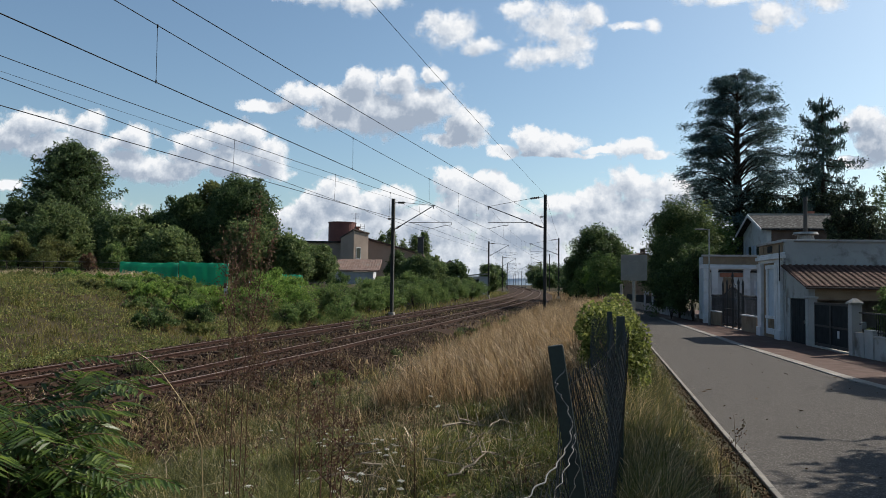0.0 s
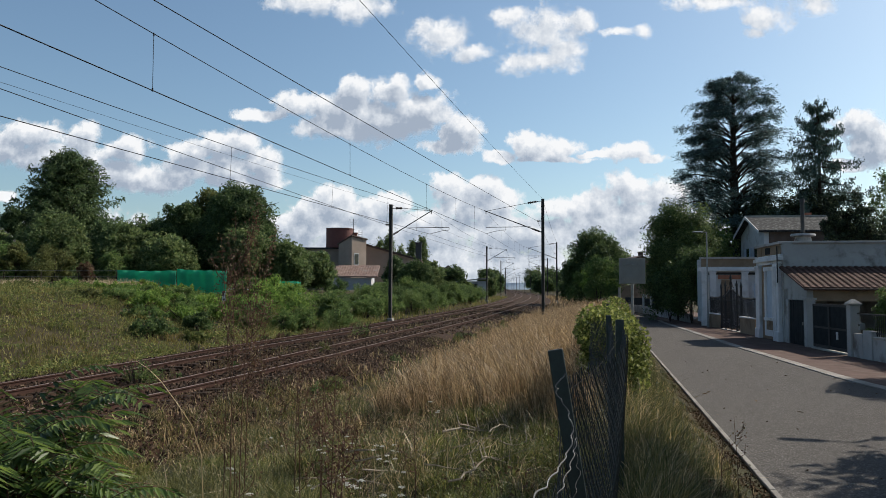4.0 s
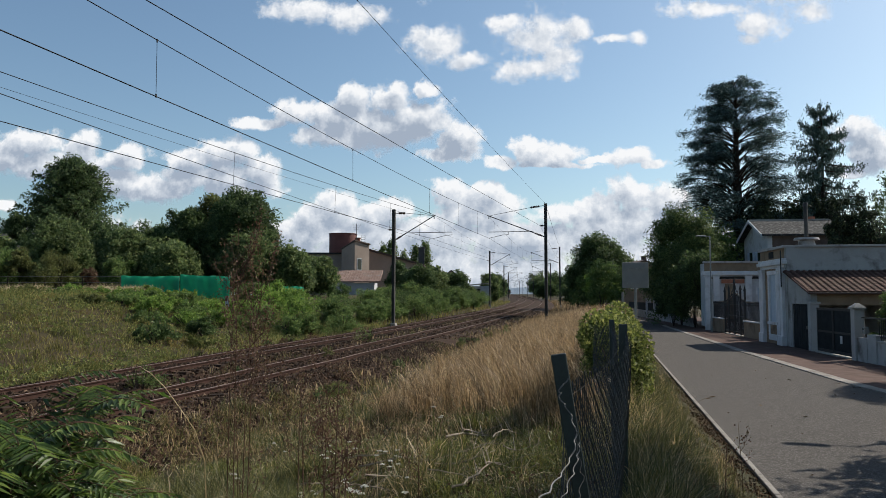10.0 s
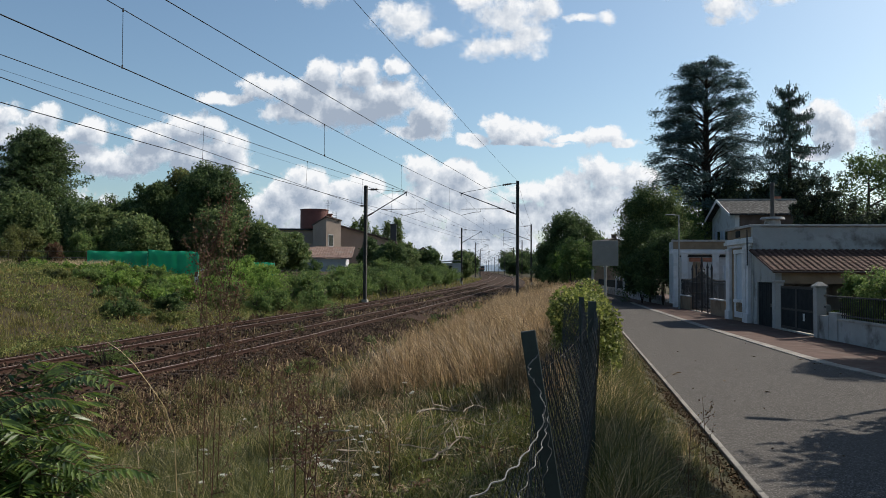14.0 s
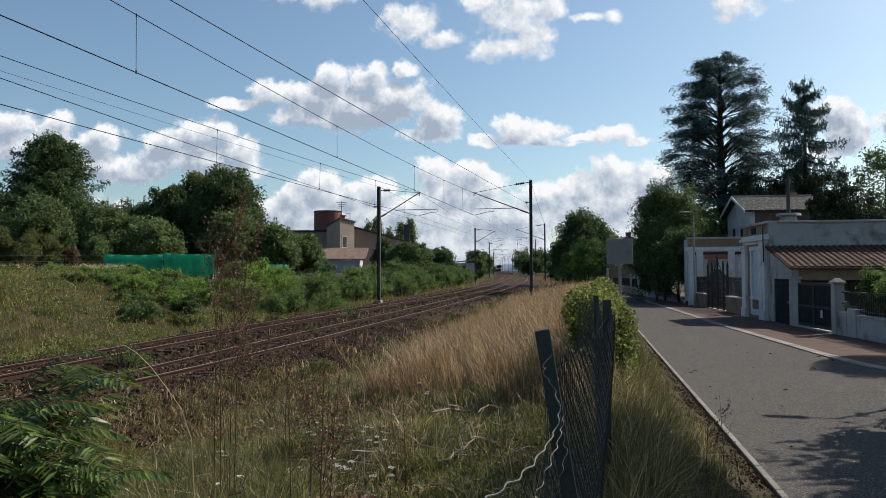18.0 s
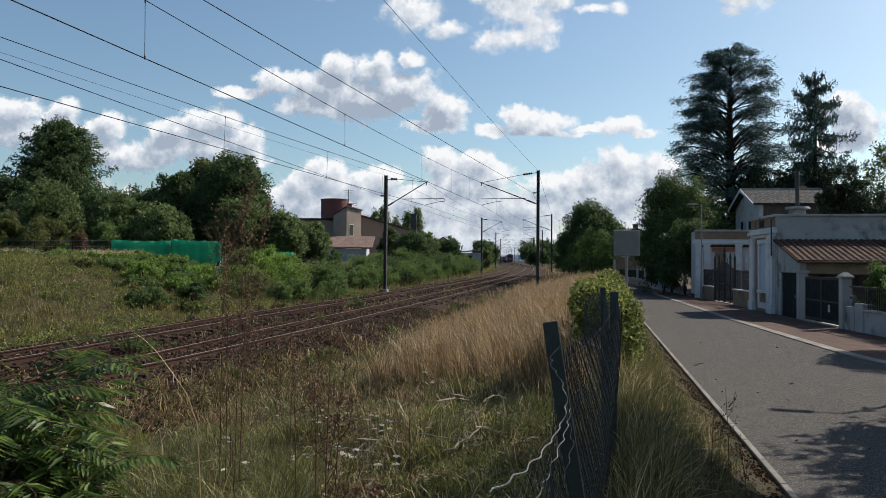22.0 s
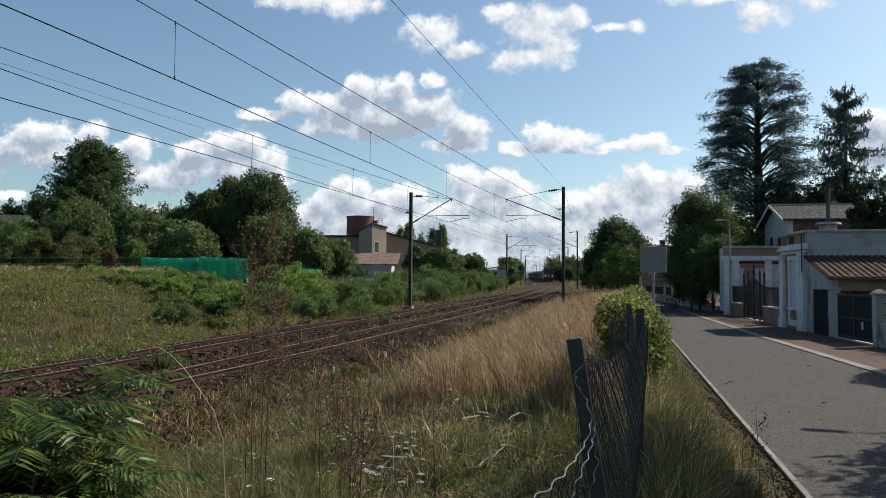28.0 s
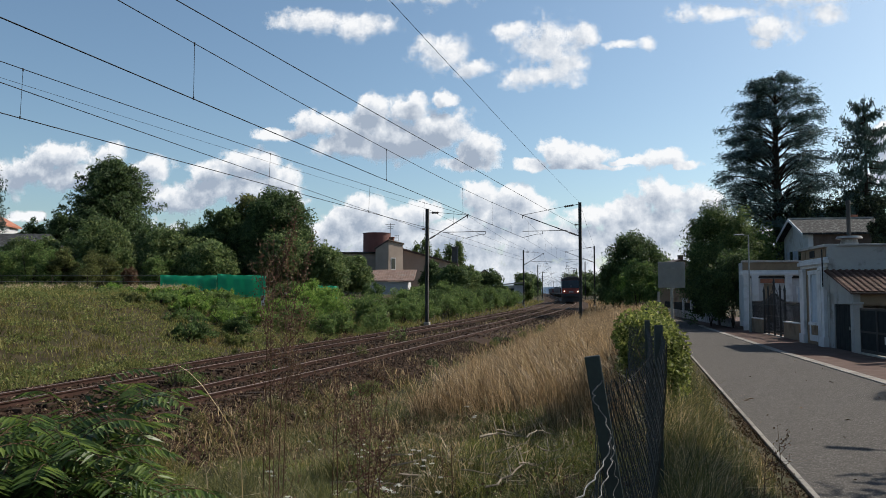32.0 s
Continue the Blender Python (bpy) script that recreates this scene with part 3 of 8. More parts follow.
def build_track(name, centre, cant, label):
    t = thing(name, Matrix(), label, "railway track", "tracks of the double line", "structure")
    for side in (-0.7525, 0.7525):
        drop = cant if side < 0 else 0.0
        r = array_mesh("rail", *joined([rail_arrays(centre + side, -30, 150, 1.0, drop), rail_arrays(centre + side, 150, 1400, 8.0, drop)]), RAIL, t)
        array_mesh("rail_head", *joined([head_arrays(centre + side, -30, 150, 1.0, drop), head_arrays(centre + side, 150, 1400, 8.0, drop)]), RAILTOP, r)
    first = None
    for y in np.arange(6, 96, 0.62):
        x, yy, z, rz = track_frame(y, centre)
        lo, hi = float(lift_at(centre - 0.7525, y)) - cant, float(lift_at(centre + 0.7525, y))
        m = pose(x, yy, z + (lo + hi) / 2, 0, -math.degrees((hi - lo) / 1.505), rz)
        if first is None:
            first = part("sleeper", box(-1.28, 1.28, -0.13, 0.13, -0.30, -0.128, bevel=0.015), SLEEPER, t, "", m)
        else:
            again(first, t, m)
    bm = bmesh.new()
    for y in np.arange(96, 300, 0.62):
        x, yy, z, rz = track_frame(y, centre)
        r = bmesh.ops.create_cube(bm, size=1, matrix=pose(x, yy, z - 0.25 - cant / 2, 0, 0, rz) @ Matrix.Diagonal((2.56, 0.26, 0.14, 1)))
    tagged(part("far_sleepers", bm, SLEEPER, t), kind="stuff")
    return t


build_track("railway_track", 0.0, CANT_NEAR, "rusty steel rails of the nearer track on dark ballast")
build_track("railway_track", -GAP, CANT_FAR, "rusty steel rails of the farther track on dark ballast")

bed_y = np.concatenate([np.arange(-30, 150, 1.5), np.arange(150, 1400, 10.0)])
bed_lat = np.array([-GAP - 3.3, -GAP - 1.9, -GAP - 0.75, -GAP + 0.75, -GAP / 2, -0.75, 0.75, 1.9, 3.3])
bed_up = np.array([-0.75, -0.25, -0.195, -0.125, -0.15, -0.14, -0.12, -0.15, -0.58])
bm_m = np.interp(bed_y, TRACK_Y, SLOPE)
bk = np.hypot(1, bm_m)
bv = np.stack([x_near(bed_y)[:, None] + bed_lat / bk[:, None], bed_y[:, None] - bed_lat * (bm_m / bk)[:, None], z_rail(bed_y)[:, None] + lift_at(bed_lat[None], bed_y[:, None]) * np.array([0, 1, 1, 1, 0.5, 0.9, 1, 0.9, 0]) + bed_up[None]], -1)
ba, bb = np.meshgrid(np.arange(len(bed_y) - 1), np.arange(len(bed_lat) - 1), indexing="ij")
NB = len(bed_lat)
bed = array_mesh("ballast_bed", bv.reshape(-1, 3), np.stack([ba * NB + bb, ba * NB + bb + 1, (ba + 1) * NB + bb + 1, (ba + 1) * NB + bb], -1).reshape(-1, 4), BALLAST, smooth=True)
tagged(bed, "dark brown stone ballast shoulder under both tracks", "ballast", kind="structure")


def stones(rng, n, ya, yb, la, lb, size):
    """Loose broken stones, eight faces each."""
    y = rng.uniform(ya, yb, n)
    lat = rng.uniform(la, lb, n)
    m = np.interp(y, TRACK_Y, SLOPE)
    k = np.hypot(1, m)
    up = np.interp(lat, bed_lat, bed_up) + lift_at(lat, y) * np.interp(lat, bed_lat, [0, 1, 1, 1, 0.5, 0.9, 1, 0.9, 0])
    c = np.stack([x_near(y) + lat / k, y - lat * m / k, z_rail(y) + up + 0.01], 1)
    base = np.array([(1, 0, 0), (0, 1, 0), (-1, 0, 0), (0, -1, 0), (0, 0, 1), (0, 0, -1)], dtype=float)
    v = c[:, None] + base[None] * rng.uniform(0.5, 1.2, (n, 6, 1)) * size * rng.uniform(0.6, 1.4, (n, 1, 1)) + rng.normal(size=(n, 6, 3)) * size * 0.25
    f = np.array([(0, 1, 4), (1, 2, 4), (2, 3, 4), (3, 0, 4), (1, 0, 5), (2, 1, 5), (3, 2, 5), (0, 3, 5)])
    return v.reshape(-1, 3), (np.arange(n)[:, None, None] * 6 + f[None]).reshape(-1, 3)


def surface_z(x, y):
    """Ground or ballast, whichever lies higher."""
    lat = (np.asarray(x) - x_near(y)) * 0.975
    bed_z = z_rail(y) + np.interp(lat, bed_lat, bed_up) + lift_at(lat, y) * np.interp(lat, bed_lat, [0, 1, 1, 1, 0.5, 0.9, 1, 0.9, 0])
    return np.where((lat > bed_lat[0]) & (lat < bed_lat[-1]), np.maximum(soft_ground(x, y), bed_z), soft_ground(x, y))


rng = np.random.default_rng(11)
STONE = foliage("loose_ballast_stones", [(0.0, (0.012, 0.0068, 0.0042)), (0.75, (0.054, 0.032, 0.020)), (1.0, (0.17, 0.118, 0.078))], 0.9, 0.0)
loose = array_mesh("ballast_stones", *joined([stones(rng, 15000, 9, 36, -GAP - 2.6, 1.0, 0.04), stones(rng, 11000, 9, 34, 1.0, 3.4, 0.038), stones(rng, 6000, 36, 80, -GAP - 2.4, 3.1, 0.06)]), STONE)
tagged(loose, "loose broken ballast stones between and beside the rails", "ballast stones", kind="stuff")


# ---- catenary ----
def build_mast(side, height, strut, tip, tie, tube, steady, feeder, label):
    """Steel catenary mast with a cantilever arm towards +x (side 1) or -x (side -1); places as (reach, height)."""
    t = thing("catenary_mast", Matrix(), label, "catenary mast", "catenary masts of the line")
    s = side
    part("pole", boxes((-0.1, -0.08, -0.12, 0.12, -0.03, height), (0.08, 0.1, -0.12, 0.12, -0.03, height), (-0.08, 0.08, -0.015, 0.015, -0.03, height)), STEEL, t)
    part("foundation", box(-0.2, 0.2, -0.2, 0.2, -0.9, -0.02, bevel=0.03), CONCRETE, t, "pale concrete footing")

    def along(a, b, f):
        return (s * (a[0] + (b[0] - a[0]) * f), 0, a[1] + (b[1] - a[1]) * f)

    def ribbed(a, b, f0, f1, r):
        bm = bmesh.new()
        for q in range(5):
            f = f0 + (f1 - f0) * q / 5
            add_rod(bm, along(a, b, f), along(a, b, f + (f1 - f0) * 0.12), r, r, 10)
        add_rod(bm, along(a, b, f0), along(a, b, f1), r * 0.55, r * 0.55, 8)
        return bm

    foot = (0.1, strut)
    arm = part("strut", rod(along(foot, tip, 0.0), along(foot, tip, 1.03), 0.034, 0.03), STEEL, t)
    part("insulator", ribbed(foot, tip, 0.04, 0.17, 0.066), PORCELAIN, arm, "ribbed dark insulator")
    root, knee = (0.1, tie[0]), (tie[1], tie[2])
    stay = part("tie_rod", rod(along(root, knee, 0), along(root, knee, 1), 0.022), STEEL, t)
    part("insulator", ribbed(root, knee, 0.35, 1.0, 0.075), PORCELAIN, stay, "ribbed dark insulator")
    part("stay_wire", rod(along(knee, tip, 0), along(knee, tip, 1.0), 0.015, None, 6), STEEL, stay)
    bm = rod((s * tip[0], 0, tip[1] - 0.22), (s * tip[0], 0, tip[1] + 0.03), 0.03, None, 6)
    part("wire_clamp", bm, STEEL, arm)
    bar = part("registration_tube", rod((s * tube[0], 0, tube[2]), (s * tube[1], 0, tube[2]), 0.021), STEEL, t)
    bm = rod((s * steady[0], 0, tube[2]), (s * steady[0], 0, steady[1]), 0.014)
    add_rod(bm, (s * steady[0], 0, steady[1]), (s * (steady[0] * 0.7 + steady[2] * 0.3), 0, steady[1] - 0.02), 0.016)
    add_rod(bm, (s * (steady[0] * 0.7 + steady[2] * 0.3), 0, steady[1] - 0.02), (s * steady[2], 0, steady[3]), 0.016)
    part("steady_arm", bm, STEEL, bar)
    fx = feeder[0]
    bm = rod((0, 0, feeder[1] + 0.03), (fx, 0, feeder[1] + 0.02), 0.025)
    for q in range(4):
        add_rod(bm, (fx * (0.5 + 0.14 * q), 0, feeder[1] + 0.02), (fx * (0.56 + 0.14 * q), 0, feeder[1] + 0.02), 0.075, 0.075, 10)
    part("feeder_insulator", bm, PORCELAIN, t, "small dark ribbed insulator")
    return t


MAST_L = [(-3.44, 49.5)] + [(float(x_near(y)) - GAP - o, y) for y, o in ((105, 3.2), (163, 4.0), (218, 3.4), (274, 3.0), (330, 3.0), (388, 3.0), (446, 3.0), (505, 3.0), (565, 3.0))]
MAST_R = [(6.95, 50.0)] + [(float(x_near(y)) + o, y) for y, o in ((103, 3.55), (160, 3.0), (215, 3.1), (272, 3.0), (328, 3.0), (386, 3.0), (444, 3.0), (503, 3.0), (563, 3.0))]


def mast_base(x, y):
    return float(z_rail(y))


def mast_pose(x, y):
    return pose(x, y, mast_base(x, y), 0, 0, -math.degrees(math.atan(float(np.interp(y, TRACK_Y, SLOPE)))))


mast_l = build_mast(1, 7.68, 5.59, (2.82, 7.18), (7.41, 0.8, 7.41), (1.1, 4.05, 6.06), (4.05, 5.87, 2.75, 5.64), (-0.36, 6.29), "dark steel catenary mast with a single cantilever arm")
mast_l.matrix_basis = mast_pose(*MAST_L[0])
mast_r = build_mast(-1, 8.17, 5.87, (3.95, 7.39), (8.02, 1.05, 7.9), (0.85, 3.95, 6.26), (2.56, 6.06, 3.93, 5.83), (-0.37, 6.61), "dark steel catenary mast on the bank by dry grass")
mast_r.matrix_basis = mast_pose(*MAST_R[0])
for p in MAST_L[1:]:
    copy_thing(mast_l, mast_pose(*p))
for p in MAST_R[1:]:
    copy_thing(mast_r, mast_pose(*p))


def span(a, b, sag, n=16):
    a, b = np.array(a), np.array(b)
    t = np.linspace(0, 1, n)[:, None]
    p = a + (b - a) * t
    p[:, 2] -= sag * 4 * (t * (1 - t))[:, 0]
    return p


def arm_point(mast, reach, up):
    m = mast_pose(*mast)
    return tuple(m @ Vector((reach, 0, up)))


def build_wires(masts, contact, messenger, first_contact, first_messenger, label, first_sag, near_droppers):
    t = thing("overhead_line", Matrix(), label, "overhead wire", "overhead wires")
    low = [first_contact] + [arm_point(m, *contact) for m in masts]
    top = [first_messenger] + [arm_point(m, *messenger) for m in masts]
    dr = []
    for k in range(len(low) - 1):
        rad = 0.0115 if k == 0 else 0.009
        cp, mp = span(low[k], low[k + 1], 0.02, 40), span(top[k], top[k + 1], 0.52 if k else first_sag, 40)
        array_mesh("contact_wire", *tube_arrays(cp, rad), WIRE, t)
        array_mesh("messenger_wire", *tube_arrays(mp, rad * 0.9), WIRE, t)
        if k < 5:
            for f in near_droppers if k == 0 else (np.arange(7) + 0.5) / 7:
                a = [np.interp(f, np.linspace(0, 1, 40), cp[:, q]) for q in range(3)]
                b = [np.interp(f, np.linspace(0, 1, 40), mp[:, q]) for q in range(3)]
                dr.append((a, b, k))
    for a, b, k in dr:
        d = array_mesh("dropper", *tube_arrays([a, b], 0.006 if k == 0 else 0.003, 4), WIRE, t)
        if k == 0:
            a, b = np.array(a), np.array(b)
            array_mesh("dropper_clamp", *joined([tube_arrays([a - [0, 0, 0.02], a + [0, 0, 0.05]], 0.016, 5), tube_arrays([b - [0, 0, 0.05], b + [0, 0, 0.02]], 0.016, 5)]), WIRE, d)
    return t


def build_feeder(points, label, sag=0.5, r=0.0105):
    t = thing("feeder_wire", Matrix(), label, "overhead wire", "overhead wires")
    for k in range(len(points) - 1):
        array_mesh("wire", *tube_arrays(span(points[k], points[k + 1], sag), r if k == 0 else 0.009), WIRE, t)
    return t


build_wires(MAST_R, (-3.93, 5.82), (-3.95, 7.39), (-11.1, -8.0, 6.32), (-11.1, -8.0, 8.08), "contact and messenger wires above the nearer track", 0.60, (0.05, 0.21, 0.378, 0.559, 0.73, 0.838, 0.93))
build_wires(MAST_L, (2.75, 5.62), (2.82, 7.18), (-17.2, -9.5, 6.40), (-17.2, -9.5, 7.88), "contact and messenger wires above the farther track", 0.44, (0.1, 0.27, 0.429, 0.597, 0.738, 0.86, 0.95))
build_feeder([(-14.3, -9.0, 6.95)] + [arm_point(m, -0.36, 6.31) for m in MAST_L], "dark feeder wire on the masts of the farther track", 0.08)
build_feeder([(-20.2, -9.0, 8.3)] + [arm_point(m, 0.0, 7.68) for m in MAST_L], "thin earth wire over the mast tops", 0.26, 0.0055)
build_feeder([(-11.0, -8.0, 7.47)] + [arm_point(m, -0.37, 6.63) for m in MAST_R], "dark feeder wire on the masts of the nearer track", 0.08)
build_feeder([(-7.9, -8.0, 9.16)] + [arm_point(m, 0.0, 8.15) for m in MAST_R], "thin earth wire over the mast tops by the lane", 0.22, 0.008)


# ---- plants ----
def crown_points(rng, n, radii, clumps, clump_r, bottom=-1.0, shell=0.55):
    """Leaf places: clumps inside an ellipsoid, each clump a loose shell."""
    c = unit(rng.normal(size=(clumps * 3, 3)))
    c = c[c[:, 2] > bottom][:clumps]
    c = c * rng.uniform(shell, 0.92, (len(c), 1)) ** 0.7
    low = c[:, 2] < 0
    c[low, :2] *= 1 + 0.45 * np.minimum(1, -c[low, 2:3] * 1.4)
    c *= np.array(radii)
    c[:, :2] *= np.where(rng.uniform(size=(len(c), 1)) < 0.16, rng.uniform(1.06, 1.22, (len(c), 1)), rng.uniform(0.8, 1.04, (len(c), 1)))
    c[:, 2] *= rng.uniform(0.85, 1.04, len(c))
    az, ph = np.arctan2(c[:, 1], c[:, 0]), rng.uniform(0, 6.283, 3)
    c[:, :2] *= (1 + 0.07 * np.sin(2 * az + ph[0]) + 0.09 * np.sin(3 * az + ph[1] + 2.5 * c[:, 2] / radii[2]))[:, None]
    c[:, 2] += radii[2] * 0.07 * np.sin(2 * az + ph[2]) * (c[:, 2] > 0)
    size = clump_r * rng.uniform(0.55, 1.35, len(c))
    k = rng.integers(0, len(c), n)
    stretch = rng.uniform(0.6, 1.3, (len(c), 3))
    o = rng.normal(size=(n, 3)) * 0.46
    o *= np.minimum(1.0, 0.95 / (np.linalg.norm(o, axis=1, keepdims=True) + 1e-9))
    return c[k] + o * stretch[k] * size[k][:, None]


def limb_arrays(rng, height, spread, r0, count, start=0.3):
    out = [tube_arrays([(0, 0, -0.4), (0.03 * height * rng.normal() * 0.3, 0, height * 0.35), (0.02 * height * rng.normal(), 0.02 * height * rng.normal(), height * 0.88)], [r0, r0 * 0.75, r0 * 0.15], 8)]
    for _ in range(count):
        z = height * rng.uniform(start, 0.75)
        az = rng.uniform(0, 6.283)
        ln = spread * rng.uniform(0.5, 0.95)
        d = np.array([math.cos(az), math.sin(az), 0])
        out.append(tube_arrays([np.array([0, 0, z]), d * ln * 0.5 + [0, 0, z + ln * 0.3], d * ln + [0, 0, z + ln * 0.45]], [r0 * 0.4, r0 * 0.25, r0 * 0.06], 5))
    return joined(out)


def build_tree(name, x, y, height, radius, material, label, seed, count=14000, leaf=0.22, category="tree", base=0.22, clumps=110, z=None, squash=1.0, limbs=9, group="", lump=0.34):
    rng = np.random.default_rng(seed)
    zz = float(ground_z(x, y)) if z is None else z
    t = thing(name, pose(x, y, zz, 0, 0, seed * 37 % 360), label, category, group)
    array_mesh("trunk", *limb_arrays(rng, height * 0.9, radius, max(0.05, height * 0.022), limbs, base), BARK, t, smooth=True)
    half = height * (1 - base) / 2
    p = crown_points(rng, count, (radius * 0.86, radius * 0.86 * squash, half * 0.9), clumps, radius * lump)
    p[:, 2] += height * base + half
    array_mesh("crown", *leaves(rng, p, leaf, leaf * 0.6, simple=True), material, t)
    return t


def build_shrub(name, x, y, height, radius, material, label, seed, count=5000, leaf=0.14, category="shrub", z=None, clumps=26, group=""):
    rng = np.random.default_rng(seed)
    zz = float(ground_z(x, y)) if z is None else z
    t = thing(name, pose(x, y, zz - 0.05, 0, 0, seed * 53 % 360), label, category, group)
    stems = []
    for _ in range(9):
        az, ln = rng.uniform(0, 6.283), radius * rng.uniform(0.2, 0.7)
        stems.append(tube_arrays([(0, 0, -0.1), (math.cos(az) * ln * 0.5, math.sin(az) * ln * 0.5, height * 0.45), (math.cos(az) * ln, math.sin(az) * ln, height * 0.85)], [0.025, 0.018, 0.006], 4))
    tagged(array_mesh("stem", *joined(stems), BARK, t), kind="stuff")
    p = crown_points(rng, count, (radius * 0.85, radius * 0.85, height * 0.5), clumps, min(radius, height) * 0.30, -0.75, 0.35)
    p[:, 2] = np.maximum(p[:, 2] + height * 0.5, 0.02)
    array_mesh("foliage", *leaves(rng, p, leaf, leaf * 0.55, simple=True), material, t)
    return t


def build_cedar(x, y, height, radius, seed):
    """Wide cedar: near level branches that carry flat plates of needles."""
    rng = np.random.default_rng(seed)
    t = thing("cedar_tree", pose(x, y, 0), "tall dark cedar with layered horizontal branches behind the houses", "tree")
    array_mesh("trunk", *tube_arrays([(0, 0, -0.5), (0.1, 0, height * 0.3), (-0.1, 0.1, height * 0.65), (0, 0, height * 0.97)], [0.65, 0.5, 0.33, 0.06], 10), BARK, t, smooth=True)
    limbs, pts, along = [], [], []
    for k in range(240):
        f = (k + rng.uniform(0, 1)) / 240
        reach = radius * np.interp(f, [0, 0.18, 0.4, 0.5, 0.66, 0.81, 0.93, 0.98, 1.0], [0.66, 0.82, 0.93, 0.95, 0.84, 0.70, 0.50, 0.32, 0.10])
        ln = reach * rng.uniform(0.25, 1.08) ** 0.6
        lift = ln * rng.uniform(0.18, 0.62)
        ztip = height * (0.24 + 0.76 * f)
        z = max(ztip - lift, height * 0.14)
        az = rng.uniform(0, 6.283)
        d = np.array([math.cos(az), math.sin(az), 0])
        s = np.array([-d[1], d[0], 0])
        path = np.array([[0, 0, z], d * ln * 0.3 + [0, 0, z + lift * 0.62], d * ln * 0.7 + [0, 0, z + lift * 1.0], d * ln + [0, 0, z + lift * 0.82]])
        limbs.append(tube_arrays(path, [0.13 - 0.07 * f, 0.09 - 0.05 * f, 0.05 - 0.02 * f, 0.012], 5))
        for q in range(int(5 + 9 * ln / radius)):
            u = rng.uniform(0.42, 1.04)
            c = np.array([np.interp(u, [0, 0.3, 0.7, 1.0], path[:, a]) for a in range(3)])
            side = rng.normal() * ln * 0.15 * (0.4 + u)
            e = c + s * side + d * abs(side) * 0.4 + [0, 0, -abs(side) * 0.12]
            limbs.append(tube_arrays([c, (c + e) / 2 + [0, 0, 0.06], e], [0.025, 0.016, 0.008], 3))
            m = 36
            w = rng.uniform(0.25, 1.15, m)[:, None]
            p = c + (e - c) * w + rng.normal(size=(m, 3)) * np.array([0.22, 0.22, 0.14]) + d * rng.uniform(0, 0.5, (m, 1))
            p[:, 2] -= rng.uniform(0, 1, m) ** 2 * 0.5
            pts.append(p)
            along.append(np.repeat((d + s * np.sign(side) * 0.6)[None], m, 0))
    p, a = np.concatenate(pts), np.concatenate(along)
    array_mesh("branchwork", *joined(limbs), BARK, t)
    a[:, 2] -= 0.2
    array_mesh("needles", *leaves(rng, p, 0.38, 0.085, 0.9, a * 1.3, 0.75, simple=True), NEEDLE_CEDAR, t)
    return t


def build_spruce(x, y, height, radius, seed):
    """Thin old spruce: drooping limbs with hanging curtains of needles and gaps between."""
    rng = np.random.default_rng(seed)
    t = thing("spruce_tree", pose(x, y, 0), "ragged dark spruce with drooping sparse branches", "tree")
    array_mesh("trunk", *tube_arrays([(0, 0, -0.5), (0, 0, height * 0.5), (0.1, 0, height)], [0.36, 0.2, 0.02], 8), BARK, t, smooth=True)
    limbs, pts = [], []
    for k in range(24):
        f = k / 23
        z = height * (0.18 + 0.76 * f)
        reach = radius * np.interp(f, [0, 0.3, 0.6, 0.8, 0.93, 1.0], [1.08, 1.05, 0.85, 0.68, 0.52, 0.28])
        for q in range(8 if f < 0.5 else 5):
            az = rng.uniform(0, 6.283)
            ln = reach * rng.uniform(0.5, 1.12)
            d = np.array([math.cos(az), math.sin(az), 0])
            rise = ln * np.interp(f, [0.6, 0.85, 1.0], [0.0, 0.12, 0.55]) * rng.uniform(0.5, 1.3)
            path = np.array([[0, 0, z], d * ln * 0.4 + [0, 0, z - ln * 0.12], d * ln * 0.8 + [0, 0, z - ln * 0.2 + rise * 0.5], d * ln + [0, 0, z - ln * 0.10 + rise]])
            limbs.append(tube_arrays(path, [0.07, 0.05, 0.035, 0.012], 4))
            m = int(84 * ln / radius) + 20
            u = rng.uniform(0.18, 1.03, m)
            c = np.stack([np.interp(u, [0, 0.4, 0.8, 1.0], path[:, a]) for a in range(3)], 1)
            c[:, 2] -= rng.uniform(0, 1, m) ** 1.5 * (1.05 - 0.55 * f)
            c[:, :2] += rng.normal(size=(m, 2)) * 0.10
            pts.append(c)
    p = np.repeat(np.concatenate(pts), 3, 0)
    p += rng.normal(size=p.shape) * np.array([0.10, 0.10, 0.16])
    tagged(array_mesh("branchwork", *joined(limbs), BARK, t), kind="stuff")
    array_mesh("needles", *leaves(rng, p, 0.36, 0.10, 0.0, np.array([0, 0, -1.6]), 0.8, simple=True), NEEDLE_SPRUCE, t)
    return t


build_cedar(29.5, 73.0, 24.5, 6.1, 3)
build_spruce(36.95, 71.0, 21.9, 4.7, 4)
# behind the gate house and along the lane
build_tree("lime_tree", 20.5, 63.0, 10.8, 3.4, LEAF_GARDEN, "dense dark broad-leaved tree beside the lane", 21, 64000, 0.18, base=0.04, clumps=240, lump=0.27)
build_shrub("ivy_shrub", 19.6, 57.4, 6.4, 2.1, LEAF_CROWN, "dark ivy-like shrub by the white wing", 22, 16000, 0.20, z=0.0, clumps=80)
build_shrub("ivy_shrub", 18.9, 60.6, 4.6, 1.7, LEAF_CROWN, "dark leafy shrub under the lane tree", 38, 9000, 0.2, z=0.0, clumps=50)
build_tree("broadleaf_tree", 25.0, 67.5, 9.6, 2.9, LEAF_MID, "sunlit green tree behind the white wing", 23, 10000, 0.25, base=0.15)
